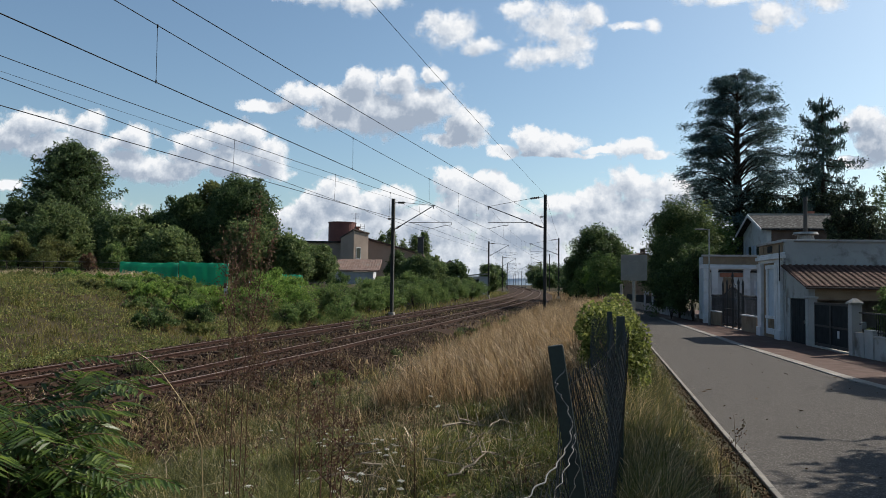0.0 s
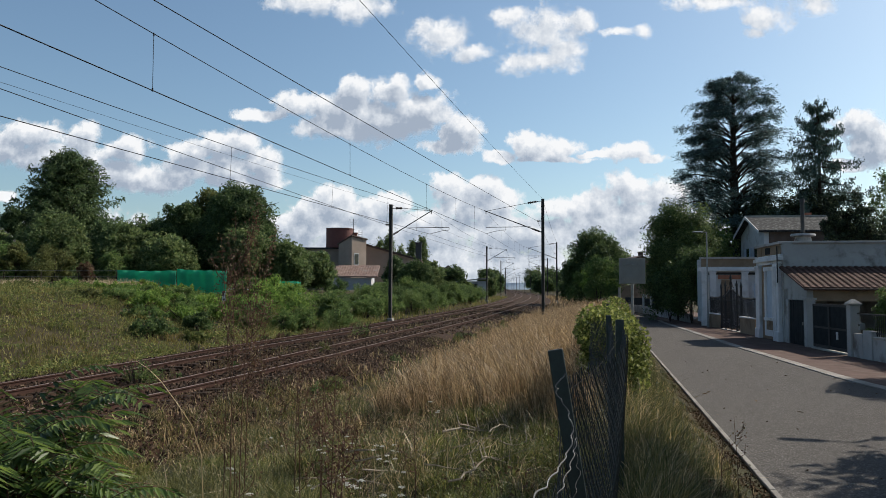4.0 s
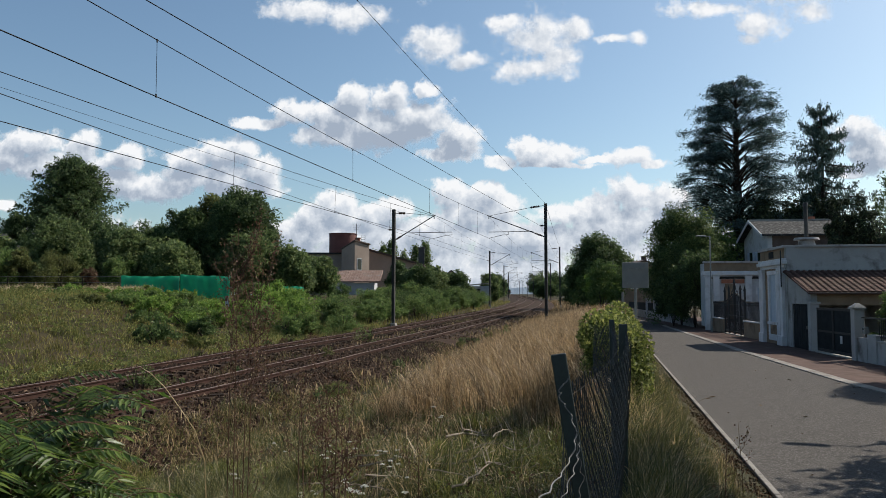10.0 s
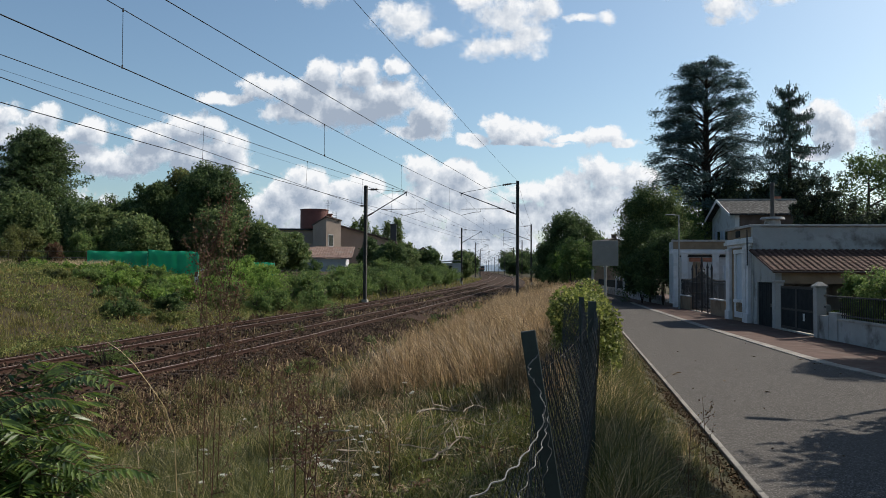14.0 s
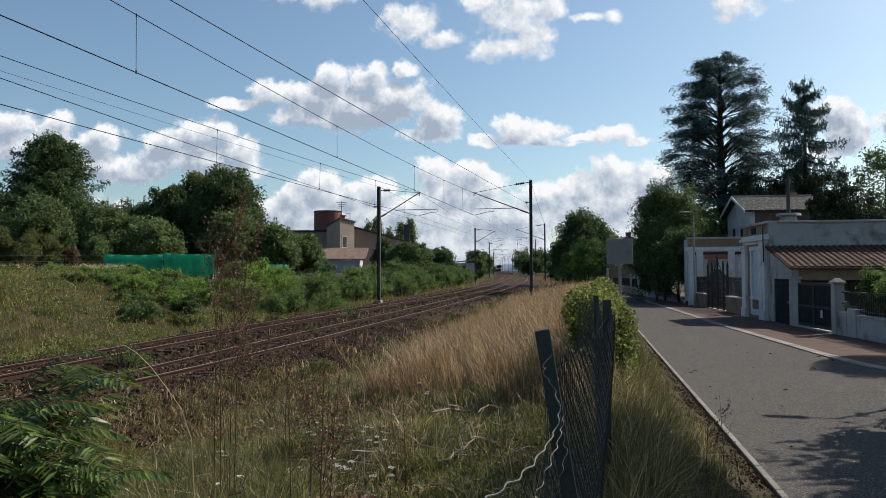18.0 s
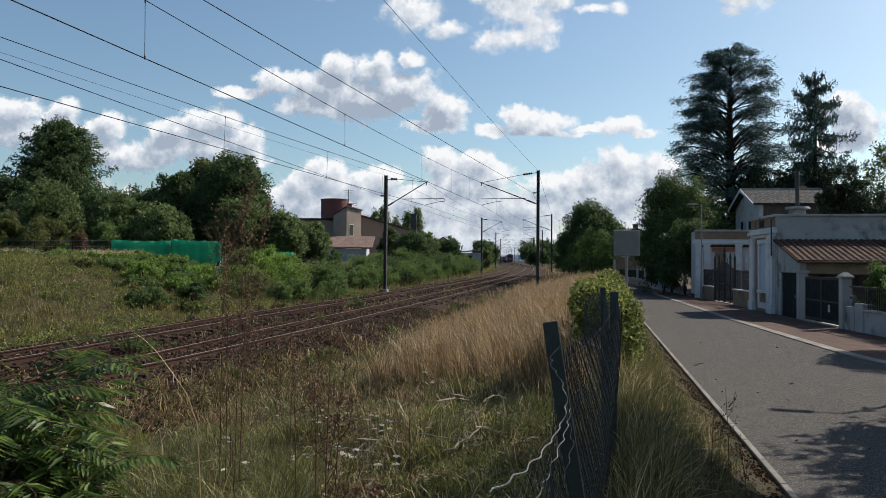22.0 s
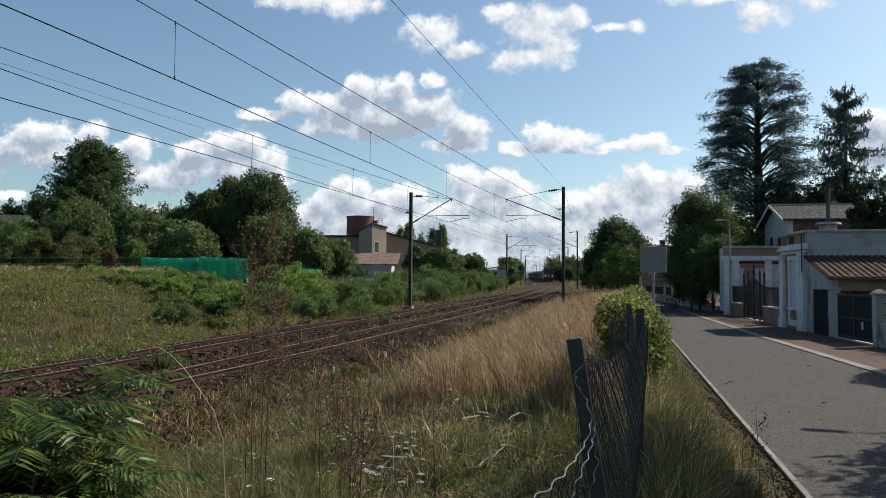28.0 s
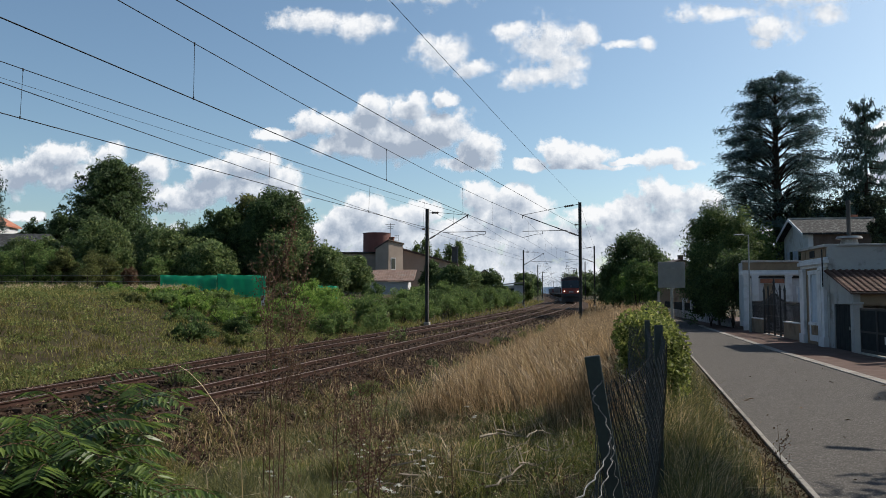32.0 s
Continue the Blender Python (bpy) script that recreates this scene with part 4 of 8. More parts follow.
build_tree("broadleaf_tree", 18.6, 88.0, 9.2, 3.7, LEAF_CROWN, "round dark tree between railway and lane", 24, 42000, 0.22, base=0.08, clumps=170, lump=0.28)
build_tree("broadleaf_tree", 16.3, 76.0, 4.7, 2.1, LEAF_BRIGHT, "small fresh green tree between railway and lane", 27, 9000, 0.2, base=0.05, clumps=60)
build_tree("broadleaf_tree", 16.4, 90.0, 5.4, 1.9, LEAF_CROWN, "low dark tree beside the railway", 25, 9000, 0.24, base=0.05)
build_shrub("hazel_shrub", 12.9, 60.0, 4.4, 2.1, LEAF_MID, "bright green shrub on the bank", 26, 9000, 0.18)
for k, (x, y, h, r) in enumerate(((24.1, 45.0, 8.9, 0.85), (25.8, 45.0, 9.3, 1.25), (25.0, 45.6, 8.6, 1.1), (26.9, 45.0, 7.7, 1.5), (28.5, 46.0, 6.8, 1.7), (31.0, 46.5, 5.6, 1.9), (29.3, 45.4, 7.2, 1.5))):
    build_shrub("ivy_mass", x, y, h, r, IVY_DARK, "dark ivy-covered mass rising above the flat roof", 830 + 7 * k, 11000, 0.19, z=0.1, clumps=70, group="ivy behind the flat roof")
for k, (x, y, h, r) in enumerate(((31.4, 71.0, 12.8, 3.8), (35.4, 70.0, 13.4, 3.4), (41.0, 67.0, 8.5, 3.4))):
    build_tree("garden_conifer", x, y, h, r, IVY_DARK, "dark garden evergreen behind the villa", 33 + k, 26000, 0.31, base=0.03, clumps=120, z=0.0, group="evergreens behind the villa")
build_tree("acacia_tree", 38.0, 60.0, 14.2, 2.8, LEAF_DARK, "feathery tree behind the houses", 29, 8000, 0.24, base=0.3)
for k, (hs, hx, hh, hrad) in enumerate(((28.1, 1.55, 2.72, 0.95), (26.7, 1.5, 2.85, 1.15), (25.1, 1.5, 2.8, 1.15), (23.5, 1.5, 2.75, 1.15), (21.9, 1.6, 2.7, 1.15))):
    build_shrub("garden_hedge", 11.9 + 0.991 * hx + 0.1338 * hs, 0.991 * hs - 0.1338 * hx, hh, hrad, LEAF_MID, "clipped green garden hedge above the railing", 30 + k, 9000, 0.10, z=0.05, clumps=40, group="hedge behind the railing")


def build_cone_tree(name, x, y, height, radius, material, label, seed, limb_count=560):
    """Dense cone-shaped tree: rising limbs whose pointed sprays break the outline."""
    rng = np.random.default_rng(seed)
    t = thing(name, pose(x, y, float(ground_z(x, y))), label, "tree", "trees beyond the meadow")
    array_mesh("trunk", *tube_arrays([(0, 0, -0.4), (0.1, 0, height * 0.5), (0, 0, height * 0.98)], [0.32, 0.2, 0.03], 8), BARK, t, smooth=True)
    limbs, pts, along = [], [], []
    for k in range(limb_count):
        f = (k + rng.uniform(0, 1)) / limb_count
        reach = radius * np.interp(f, [0, 0.3, 0.58, 0.75, 0.9, 0.97, 1.0], [1.05, 1.02, 0.86, 0.66, 0.46, 0.28, 0.08])
        ln = reach * rng.uniform(0.5, 1.05)
        z = height * (0.05 + 0.93 * f)
        az = rng.uniform(0, 6.283)
        d = np.array([math.cos(az), math.sin(az), 0])
        s = np.array([-d[1], d[0], 0])
        path = np.array([[0, 0, z - ln * 0.25], d * ln * 0.5 + [0, 0, z - ln * 0.04], d * ln + [0, 0, z + ln * 0.06]])
        limbs.append(tube_arrays(path, [0.06, 0.04, 0.01], 4))
        m = int(150 * ln / radius) + 26
        u = rng.uniform(0.3, 1.04, m)
        c = np.stack([np.interp(u, [0, 0.5, 1.0], path[:, a]) for a in range(3)], 1)
        side = rng.normal(size=m) * 0.62 * (1.15 - 0.75 * u)
        c += s * side[:, None] + np.stack([np.zeros(m), np.zeros(m), rng.normal(size=m) * 0.42 * (1.2 - 0.8 * u) - np.abs(side) * 0.3], 1)
        pts.append(c)
        along.append(np.repeat(d[None], m, 0) * 0.8 + np.array([0, 0, -0.5]))
    array_mesh("branchwork", *joined(limbs), BARK, t)
    array_mesh("foliage", *leaves(rng, np.concatenate(pts), 0.30, 0.15, 0.3, np.concatenate(along), 0.7, simple=True), material, t)
    return t


build_cone_tree("hornbeam_tree", -39.0, 76, 14.5, 6.7, LEAF_CROWN, "tall dense dark cone-shaped tree behind the meadow", 41)
# trees beyond the meadow
for (x, y, h, r, mat, lab, sd, n) in (
        (-23.2, 66, 8.3, 3.1, LEAF_CROWN, "broad dark tree behind the green net", 42, 30000),
        (-17.9, 64.5, 9.8, 3.7, LEAF_CROWN, "green broad-leaved tree behind the net", 43, 34000),
        (-21.4, 68, 10.3, 2.5, LEAF_OLIVE, "yellowing tree crown behind the net", 44, 12000),
        (-26.4, 66, 6.9, 2.3, LEAF_CROWN, "dark garden tree between the taller ones", 36, 12000),
        (-30.6, 67, 6.6, 2.5, LEAF_CROWN, "dark garden tree between the taller ones", 37, 9000),
        (-31.6, 60, 6.8, 2.6, LEAF_GARDEN, "mid-size garden tree with greyish leaves", 45, 14000),
        (-36.0, 58, 4.8, 2.8, LEAF_GARDEN, "mid-size garden tree with greyish leaves", 46, 14000),
        (-43.9, 70, 7.8, 1.7, LEAF_CROWN, "small dark garden tree beyond the low roof", 47, 6000),
        (-41.4, 70, 8.2, 2.0, LEAF_CROWN, "small dark garden tree beyond the low roof", 40, 8000),
        (-25.0, 58, 5.6, 2.5, LEAF_GARDEN, "small leafy garden tree among shrubs", 48, 11000),
        (-20.6, 55, 4.2, 2.2, LEAF_GARDEN, "small leafy tree above the net", 49, 9000),
        (-47.0, 60, 5.5, 3.2, LEAF_GARDEN, "low leafy garden tree by the meadow", 50, 9000),
        (-14.2, 72, 4.3, 2.5, LEAF_GARDEN, "round green tree in front of the large house", 51, 14000),
        (-11.6, 68, 3.8, 2.0, LEAF_GARDEN, "round green tree in front of the large house", 52, 9000),
        (-16.2, 60, 5.4, 2.4, LEAF_GARDEN, "small leafy tree behind the net", 53, 9000),
        (-13.0, 61, 4.6, 2.2, LEAF_GARDEN, "small leafy tree behind the net", 54, 8000),
        (-5.6, 90, 4.7, 1.7, LEAF_CROWN, "dark bushy tree before the large house", 55, 7000),
        (-3.2, 86, 4.6, 2.2, LEAF_CROWN, "dark bushy tree before the large house", 56, 8000),
        (-1.6, 93, 4.4, 2.2, LEAF_GARDEN, "bushy tree beside the large house", 57, 7000),
        (-19.6, 85, 4.4, 2.8, LEAF_GARDEN, "leafy tree before the rear wing", 58, 10000),
        (-16.0, 84, 4.0, 2.1, LEAF_GARDEN, "leafy tree before the large house", 59, 8000)):
    build_tree("garden_tree", x, y, h, r, mat, lab, sd, int(n * 2.0), 0.24, base=0.02, clumps=190, lump=0.27, group="trees beyond the meadow")
build_tree("cypress_tree", -57.0, 82, 17.5, 1.7, NEEDLE_SPRUCE, "tall slim dark cypress beside the white house", 39, 9000, 0.3, base=0.02, clumps=150, lump=0.6)
for k, (x, y, h, r) in enumerate(((-46, 56, 4.4, 2.6), (-41, 55, 4.2, 2.6), (-36, 53.5, 3.6, 2.2), (-31, 52.5, 3.4, 2.2), (-27.5, 52, 3.0, 1.9), (-50.5, 57, 4.4, 2.8), (-23.5, 53, 2.8, 1.6), (-43.5, 55, 4.4, 2.4), (-38.4, 54, 4.3, 2.2), (-33.4, 53, 4.0, 1.9))):
    build_shrub("garden_shrub", x, y, h, r, (LEAF_MID, LEAF_OLIVE, LEAF_DARK)[k % 3], "untrimmed garden shrub along the meadow's edge", 60 + k, 8000, 0.15, group="shrubs along the meadow")
build_shrub("withered_shrub", -23.8, 49.0, 2.1, 0.8, LEAF_RED, "withered reddish-brown shrub beside the green net", 77, 4000, 0.12)
build_shrub("garden_shrub", -30.2, 52.0, 3.4, 1.3, LEAF_OLIVE, "yellowing garden shrub along the meadow's edge", 78, 8000, 0.15, group="shrubs along the meadow")
# belt of bright shrubs between the line and the large house
belt = np.random.default_rng(5)
for k in range(44):
    f = k / 43
    y = 49 + 62 * f ** 1.2
    off = belt.uniform(1.2, 5.5) if k % 2 else belt.uniform(0.3, 2.0)
    x = float(x_near(y)) - GAP - 3.9 - off - max(0, (56 - y)) * 1.1 * (k % 3) * 0.6
    build_shrub("robinia_shrub", x, y, belt.uniform(1.9, 2.8) * (0.72 if y < 58 else 1.0), belt.uniform(1.2, 1.9), (LEAF_BRIGHT if k % 2 else LEAF_MID) if y < 56 else (LEAF_MID if k % 3 else LEAF_DARK), "bright green young robinia shrub beside the track", 700 + k, 4000, 0.14, group="shrub belt along the track")
# on the meadow and the far track side
for k, (x, y, h, r, mt) in enumerate(((-12.5, 31.7, 0.95, 0.95, LEAF_DARK), (-11.5, 35, 1, 0.8, LEAF_DARK), (-8.9, 43.4, 2.2, 1.7, LEAF_BRIGHT), (-12, 47, 0.79, 1.6, LEAF_BRIGHT), (-16.5, 45, 0.54, 1.7, LEAF_BRIGHT), (-18.2, 44.4, 0.61, 1.6, LEAF_BRIGHT), (-15.4, 43.2, 0.65, 1.6, LEAF_MID), (-13, 44.6, 0.72, 1.4, LEAF_BRIGHT), (-17.2, 41.8, 0.5, 1.6, LEAF_MID), (-14.6, 41, 0.5, 1.5, LEAF_BRIGHT), (-19.5, 42.5, 0.5, 1.7, LEAF_BRIGHT), (-14, 43.5, 0.58, 1.6, LEAF_BRIGHT), (-7.9, 42, 1, 0.8, LEAF_OLIVE), (-22.5, 44.5, 0.65, 1.4, LEAF_BRIGHT), (-10.6, 42.5, 1.2, 1.1, LEAF_MID), (-6.2, 45, 1.4, 1.1, LEAF_MID), (-17.8, 41, 0.5, 1.3, LEAF_BRIGHT), (-15.6, 40.5, 0.58, 1.3, LEAF_BRIGHT), (-13.4, 41, 0.86, 1.4, LEAF_BRIGHT), (-11.6, 40, 0.72, 1, LEAF_MID), (-16.6, 37.5, 0.7, 1.1, LEAF_MID), (-20.8, 40, 0.5, 1.2, LEAF_MID), (-24.5, 43, 0.58, 1.3, LEAF_OLIVE), (-8.6, 40.5, 1.1, 0.9, LEAF_MID), (-12.2, 44.5, 0.94, 1.4, LEAF_BRIGHT), (-17.4, 43.6, 0.43, 1.5, LEAF_BRIGHT), (-27.5, 44.5, 0.65, 1.2, LEAF_MID), (-31.5, 45.5, 0.65, 1.3, LEAF_OLIVE), (-14.9, 37.4, 0.85, 1.3, LEAF_BRIGHT), (-13.8, 38.9, 0.8, 1.3, LEAF_MID), (-12.3, 39.2, 0.9, 1.2, LEAF_BRIGHT), (-16.2, 38.8, 0.75, 1.4, LEAF_BRIGHT), (-14.2, 35.0, 0.6, 1.0, LEAF_MID), (-12.9, 36.6, 0.75, 1.0, LEAF_BRIGHT), (-7.6, 41.6, 1.5, 1.1, LEAF_MID), (-10.3, 39.4, 0.8, 0.9, LEAF_OLIVE), (-17.5, 36.0, 0.55, 1.0, LEAF_OLIVE), (-10.9, 32.8, 0.5, 0.7, LEAF_MEADOW))):
    build_shrub("meadow_bush", x, y, h, r, mt, "low leafy bush on the weedy meadow", 120 + k, 2400, 0.125, group="bushes on the meadow")
lw = np.random.default_rng(64)
for k, (x, y, h, r) in enumerate([(-7.4, 18.0, 1.0, 0.65), (-4.4, 27.0, 0.6, 0.5), (-3.6, 34.0, 1.2, 0.8), (-7.6, 18.3, 0.6, 0.5), (-2.9, 20.5, 0.5, 0.3), (-7.9, 19.0, 0.4, 0.4)] + [(float(x_near(y)) + lw.choice([-GAP / 2, 2.4, 2.9, -GAP - 2.4]) + 0.25 * lw.normal(), y, lw.uniform(0.2, 0.5), lw.uniform(0.2, 0.45)) for y in lw.uniform(17, 50, 34)]):
    build_shrub("lineside_weed", x, y, h, r, (LEAF_MID, LEAF_OLIVE, LEAF_RED, LEAF_DARK)[1 + k % 3 if k > 3 else k % 2], "small leafy weed growing out of the ballast", 820 + k, 800, 0.055, "weed", float(z_rail(y)) - 0.40, 16, "weeds on the ballast")
# far along the line
for k, (x, y, h, r) in enumerate(((8.6, 135, 4.4, 1.7), (9.4, 150, 5.8, 2.0), (10.5, 168, 6.4, 2.4), (13, 190, 6.5, 3.6), (27.5, 140, 8.5, 3.2), (32, 170, 9.5, 4.2), (36, 200, 9.5, 4.5), (38, 240, 9.0, 5.0), (17, 240, 7.0, 4.0), (22, 300, 7.5, 5.0), (45, 320, 12, 6.0), (25.5, 118, 8.8, 3.0), (30, 120, 9.0, 3.4), (52, 420, 14, 6), (-1.5, 117, 4.9, 2.4), (1.9, 117, 4.7, 2.3), (4.2, 121, 2.7, 1.3), (26.5, 190, 5.5, 2.6), (31.0, 225, 6.0, 3.0), (37.5, 290, 8.5, 4.0), (43.0, 330, 9.0, 4.5), (51.0, 400, 10.0, 5.0), (20.5, 330, 7.5, 4.0), (27.0, 420, 9.0, 5.0), (62.0, 500, 12.0, 6.0))):
    build_tree("lineside_tree", x, y, h, r, LEAF_CROWN if k % 2 else LEAF_GARDEN, "distant dark tree beside the line", 140 + k, 8000, 0.42, base=0.06, clumps=40, group="distant trees along the line")
for k, x in enumerate((-15.5, -13.0, -11.0, -8.6, -5.8, -4.0)):
    build_tree("poplar_tree", x, 152 + 3 * (k % 2), 10.4 + 1.3 * (k % 3), 1.4, LEAF_GARDEN, "slim poplar behind the large house", 170 + k, 3500, 0.42, base=0.02, clumps=160, lump=0.6, group="poplars behind the house")
fr = np.random.default_rng(88)
wood_x = np.concatenate([fr.uniform(-420, -20, 240), fr.uniform(70, 420, 200), fr.uniform(10, 45, 30)])
wood_y = np.concatenate([fr.uniform(180, 620, 240), fr.uniform(240, 620, 200), fr.uniform(700, 1100, 30)])
wood_h = np.concatenate([fr.uniform(6, 11, 240), fr.uniform(7, 15, 200), fr.uniform(6, 12, 30)])
wk = np.repeat(np.arange(len(wood_x)), 80)
wp = np.clip(fr.normal(size=(len(wk), 3)) * 0.5, -1.1, 1.1)
wp = np.stack([wood_x[wk] + wp[:, 0] * wood_h[wk] * 0.55, wood_y[wk] + wp[:, 1] * wood_h[wk] * 0.55, 2.4 + wood_h[wk] * (0.5 + 0.5 * wp[:, 2])], 1)
tagged(array_mesh("far_woods", *leaves(fr, wp, 1.9, 1.35, 0.3, simple=True), LEAF_DARK), "distant woods and hedges along the horizon", "woods", kind="stuff")


# ---- large house beyond the line, and other far buildings ----
def build_large_house():
    t = thing("large_house", pose(-10.4, 105, 2.5), "large farm-like house with pink render, brown roofs and a round tank", "house")
    corner, right, left = Vector((-12.28, 100, 0)), Vector((-10.5, 102, 0)), Vector((-14.5, 103, 0))
    back = left + right - corner
    foot = [Vector(p) - Vector((-10.4, 105, 0)) for p in (corner, right, back, left)]
    tops = (7.5, 7.1, 6.4, 6.5)
    def slab(pts, z0, z1, grow=0.0):
        bm = bmesh.new()
        mid = sum(pts, Vector()) / 4
        lo = [bm.verts.new(((p - mid) * (1 + grow) + mid) + Vector((0, 0, z))) for p, z in zip(pts, z0)]
        hi = [bm.verts.new(((p - mid) * (1 + grow) + mid) + Vector((0, 0, z))) for p, z in zip(pts, z1)]
        bm.faces.new(lo)
        bm.faces.new(hi[::-1])
        for k in range(4):
            bm.faces.new((lo[k], lo[(k + 1) % 4], hi[(k + 1) % 4], hi[k]))
        return bm
    part("tower_wall", slab(foot, (-0.6,) * 4, tops), STUCCO_P, t)
    part("tower_roof", slab(foot, [z + 0.003 for z in tops], [z + 0.16 for z in tops], 0.09), BROWNROOF_AND_SHADE, t)
    along = (right - corner).normalized()
    face = Matrix.Translation(foot[0]) @ along.to_track_quat("X", "Z").to_matrix().to_4x4()
    win = part("window", boxes((0.42, 1.3, -0.03, 0.1, 3.5, 5.15)), TRIM_W, t, "white framed upper window", face)
    part("pane", boxes((0.5, 1.22, -0.045, 0.05, 3.6, 5.05)), GLASS_DARK, win)
    part("wing_wall", prism([(-1.38, -0.4), (7.0, -0.4), (7.0, 4.6), (-1.38, 6.9)], 6, pose(0, 5.2, 0)), STUCCO_P, t)
    part("wing_roof", prism([(-1.38, 6.95), (7.4, 4.5), (7.4, 4.75), (-1.38, 7.2)], 7, pose(0, 4.7, 0)), BROWNROOF_AND_SHADE, t)
    part("chimney", boxes((6.4, 7.3, 7.5, 8.4, 4, 7.3), (6.3, 7.4, 7.4, 8.5, 7.3, 7.5)), LOCODARK, t)
    part("rear_wing_wall", box(-14.5, -2.6, 0.3, 6.5, -0.6, 6.0), STUCCO_P, t)
    part("rear_wing_roof", prism([(-14.9, 6.003), (-14.9, 6.2), (-2.5, 6.2), (-2.5, 6.003)], 7, pose(0, -0.1, 0)), SLATE, t, "thin dark roof edge")
    bm = bmesh.new()
    add_rod(bm, (-4.4, 1.5, 6.2), (-4.4, 1.5, 8.95), 2.0, 2.0, 40)
    tank = part("tank", bm, RUSTTANK, t, "dark red round tank on the roof")
    bm = bmesh.new()
    add_rod(bm, (-4.4, 1.5, 8.95), (-4.4, 1.5, 9.03), 2.06, 2.06, 40)
    part("rim", bm, RUSTTANK, tank)
    part("flue", boxes((-2.6, -1.9, 1.0, 1.7, 6.5, 8.3), (-2.7, -1.8, 0.9, 1.8, 8.3, 8.45)), BRICKRED, t)
    bm = rod((-2.3, 0.2, 7.4), (-2.3, 0.2, 10.4), 0.04)
    for z, r in ((10.2, 0.7), (9.9, 0.5), (9.6, 0.4)):
        add_rod(bm, (-2.3 - r, 0.2, z), (-2.3 + r, 0.2, z), 0.025)
    part("aerial", bm, STEEL, t)
    bm = bmesh.new()
    for k in range(7):
        add_box(bm, -1.5, -0.9, -1, -0.94, 7.0 + 0.25 * k, 7.04 + 0.25 * k)
    add_box(bm, -1.5, -1.46, -1, -0.94, 6.6, 8.6)
    add_box(bm, -0.94, -0.9, -1, -0.94, 6.6, 8.6)
    part("ladder", bm, GALV, t)
    part("annex_wall", box(-4.5, 1.3, -10, -5.4, -0.4, 1.7), STUCCO_W, t, "white annex wall")
    roof = part("annex_roof", prism([(-5.3, 1.75), (-5.3, 1.87), (-0.6, 3.45), (-0.6, 3.3)], 6.6, pose(-4.5, -5.0, 0, 0, 0, 90) @ pose(0, -6.6, 0)), FADEDROOF, t, "faded reddish annex roof")
    for k in range(20):
        part("roof_rib", rod((-4.45 + 0.34 * k, -10.25, 1.90), (-4.45 + 0.34 * k, -5.7, 3.45), 0.04, 0.04, 6), FADEDROOF, roof)
    return t


build_large_house()


def build_far_house(x, y, w, d, eave, ridge, wall, roof, label, rz=0, chimney=True):
    t = thing("far_house", pose(x, y, 1.2, 0, 0, rz), label, "house")
    part("wall", prism([(-w / 2, -1), (w / 2, -1), (w / 2, eave), (0, ridge - 0.15), (-w / 2, eave)], d, pose(0, -d / 2, 0)), wall, t)
    for s in (-1, 1):
        part("roof", prism([(s * (w / 2 + 0.3), eave - 0.25), (s * (w / 2 + 0.3), eave - 0.05), (0, ridge + 0.05), (0, ridge - 0.13)], d + 0.6, pose(0, -d / 2 - 0.3, 0)), roof, t)
    for s in (-0.25, 0.25):
        win = part("window", box(s * w - 0.5, s * w + 0.5, -d / 2 - 0.05, -d / 2 + 0.1, eave * 0.45, eave * 0.45 + 1.3), TRIM_W, t)
        part("pane", box(s * w - 0.42, s * w + 0.42, -d / 2 - 0.06, -d / 2 + 0.05, eave * 0.45 + 0.08, eave * 0.45 + 1.22), GLASS_DARK, win)
    if chimney:
        part("chimney", boxes((w * 0.2, w * 0.2 + 0.6, -0.3, 0.3, eave, ridge + 0.7), (w * 0.2 - 0.06, w * 0.2 + 0.66, -0.36, 0.36, ridge + 0.7, ridge + 0.82)), BROWNROOF_AND_SHADE, t)
    return t


build_far_house(1.2, 132, 5.2, 8, 3.9, 5.8, STUCCO_P, SLATE, "distant house with a dark pitched roof behind shrubs", 0, False)
build_far_house(-44.6, 63, 7.0, 12, 5.3, 6.6, STUCCO_G, SLATE, "low house with a dark roof behind the garden hedge", 97, False)
build_far_house(-62.6, 84, 11, 9, 9.7, 12.9, STUCCO_W, BRICKRED, "white house with an orange tiled roof", 10)
build_far_house(28.0, 108, 6.0, 9, 5.2, 6.4, STUCCO_B, BROWNROOF_AND_SHADE, "beige house with a low roof behind the lane", 4)
shed = thing("white_shed", pose(5.6, 126, 1.9), "low white shed with a flat metal roof beside the line", "shed")
part("wall", box(-2.0, 2.0, -2, 3, -1.5, 2.3), STUCCO_W, shed)
part("roof", prism([(-2.3, 2.3), (2.3, 2.75), (2.3, 2.9), (-2.3, 2.45)], 5.8, pose(0, -2.4, 0)), GALV, shed)
part("door", box(-0.5, 0.5, -2.04, -1.96, -0.2, 1.8), DOORDARK, shed)

hill_x = np.linspace(-2600, 2600, 120)
hill_h = 22 + 10 * np.sin(hill_x * 0.0021 + 1) + 9 * np.sin(hill_x * 0.0063) + 3 * np.sin(hill_x * 0.021)
hv = np.stack([np.stack([hill_x, np.full(120, 3000.0), np.full(120, -20.0)], 1), np.stack([hill_x, np.full(120, 3100.0), hill_h], 1), np.stack([hill_x, np.full(120, 3500.0), np.full(120, -20.0)], 1)], 1)
hk, hc = np.meshgrid(np.arange(119), np.arange(2), indexing="ij")
# aerial haze painted into the hills' base colour as pale blue
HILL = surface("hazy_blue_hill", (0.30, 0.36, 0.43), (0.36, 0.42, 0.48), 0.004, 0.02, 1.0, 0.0)
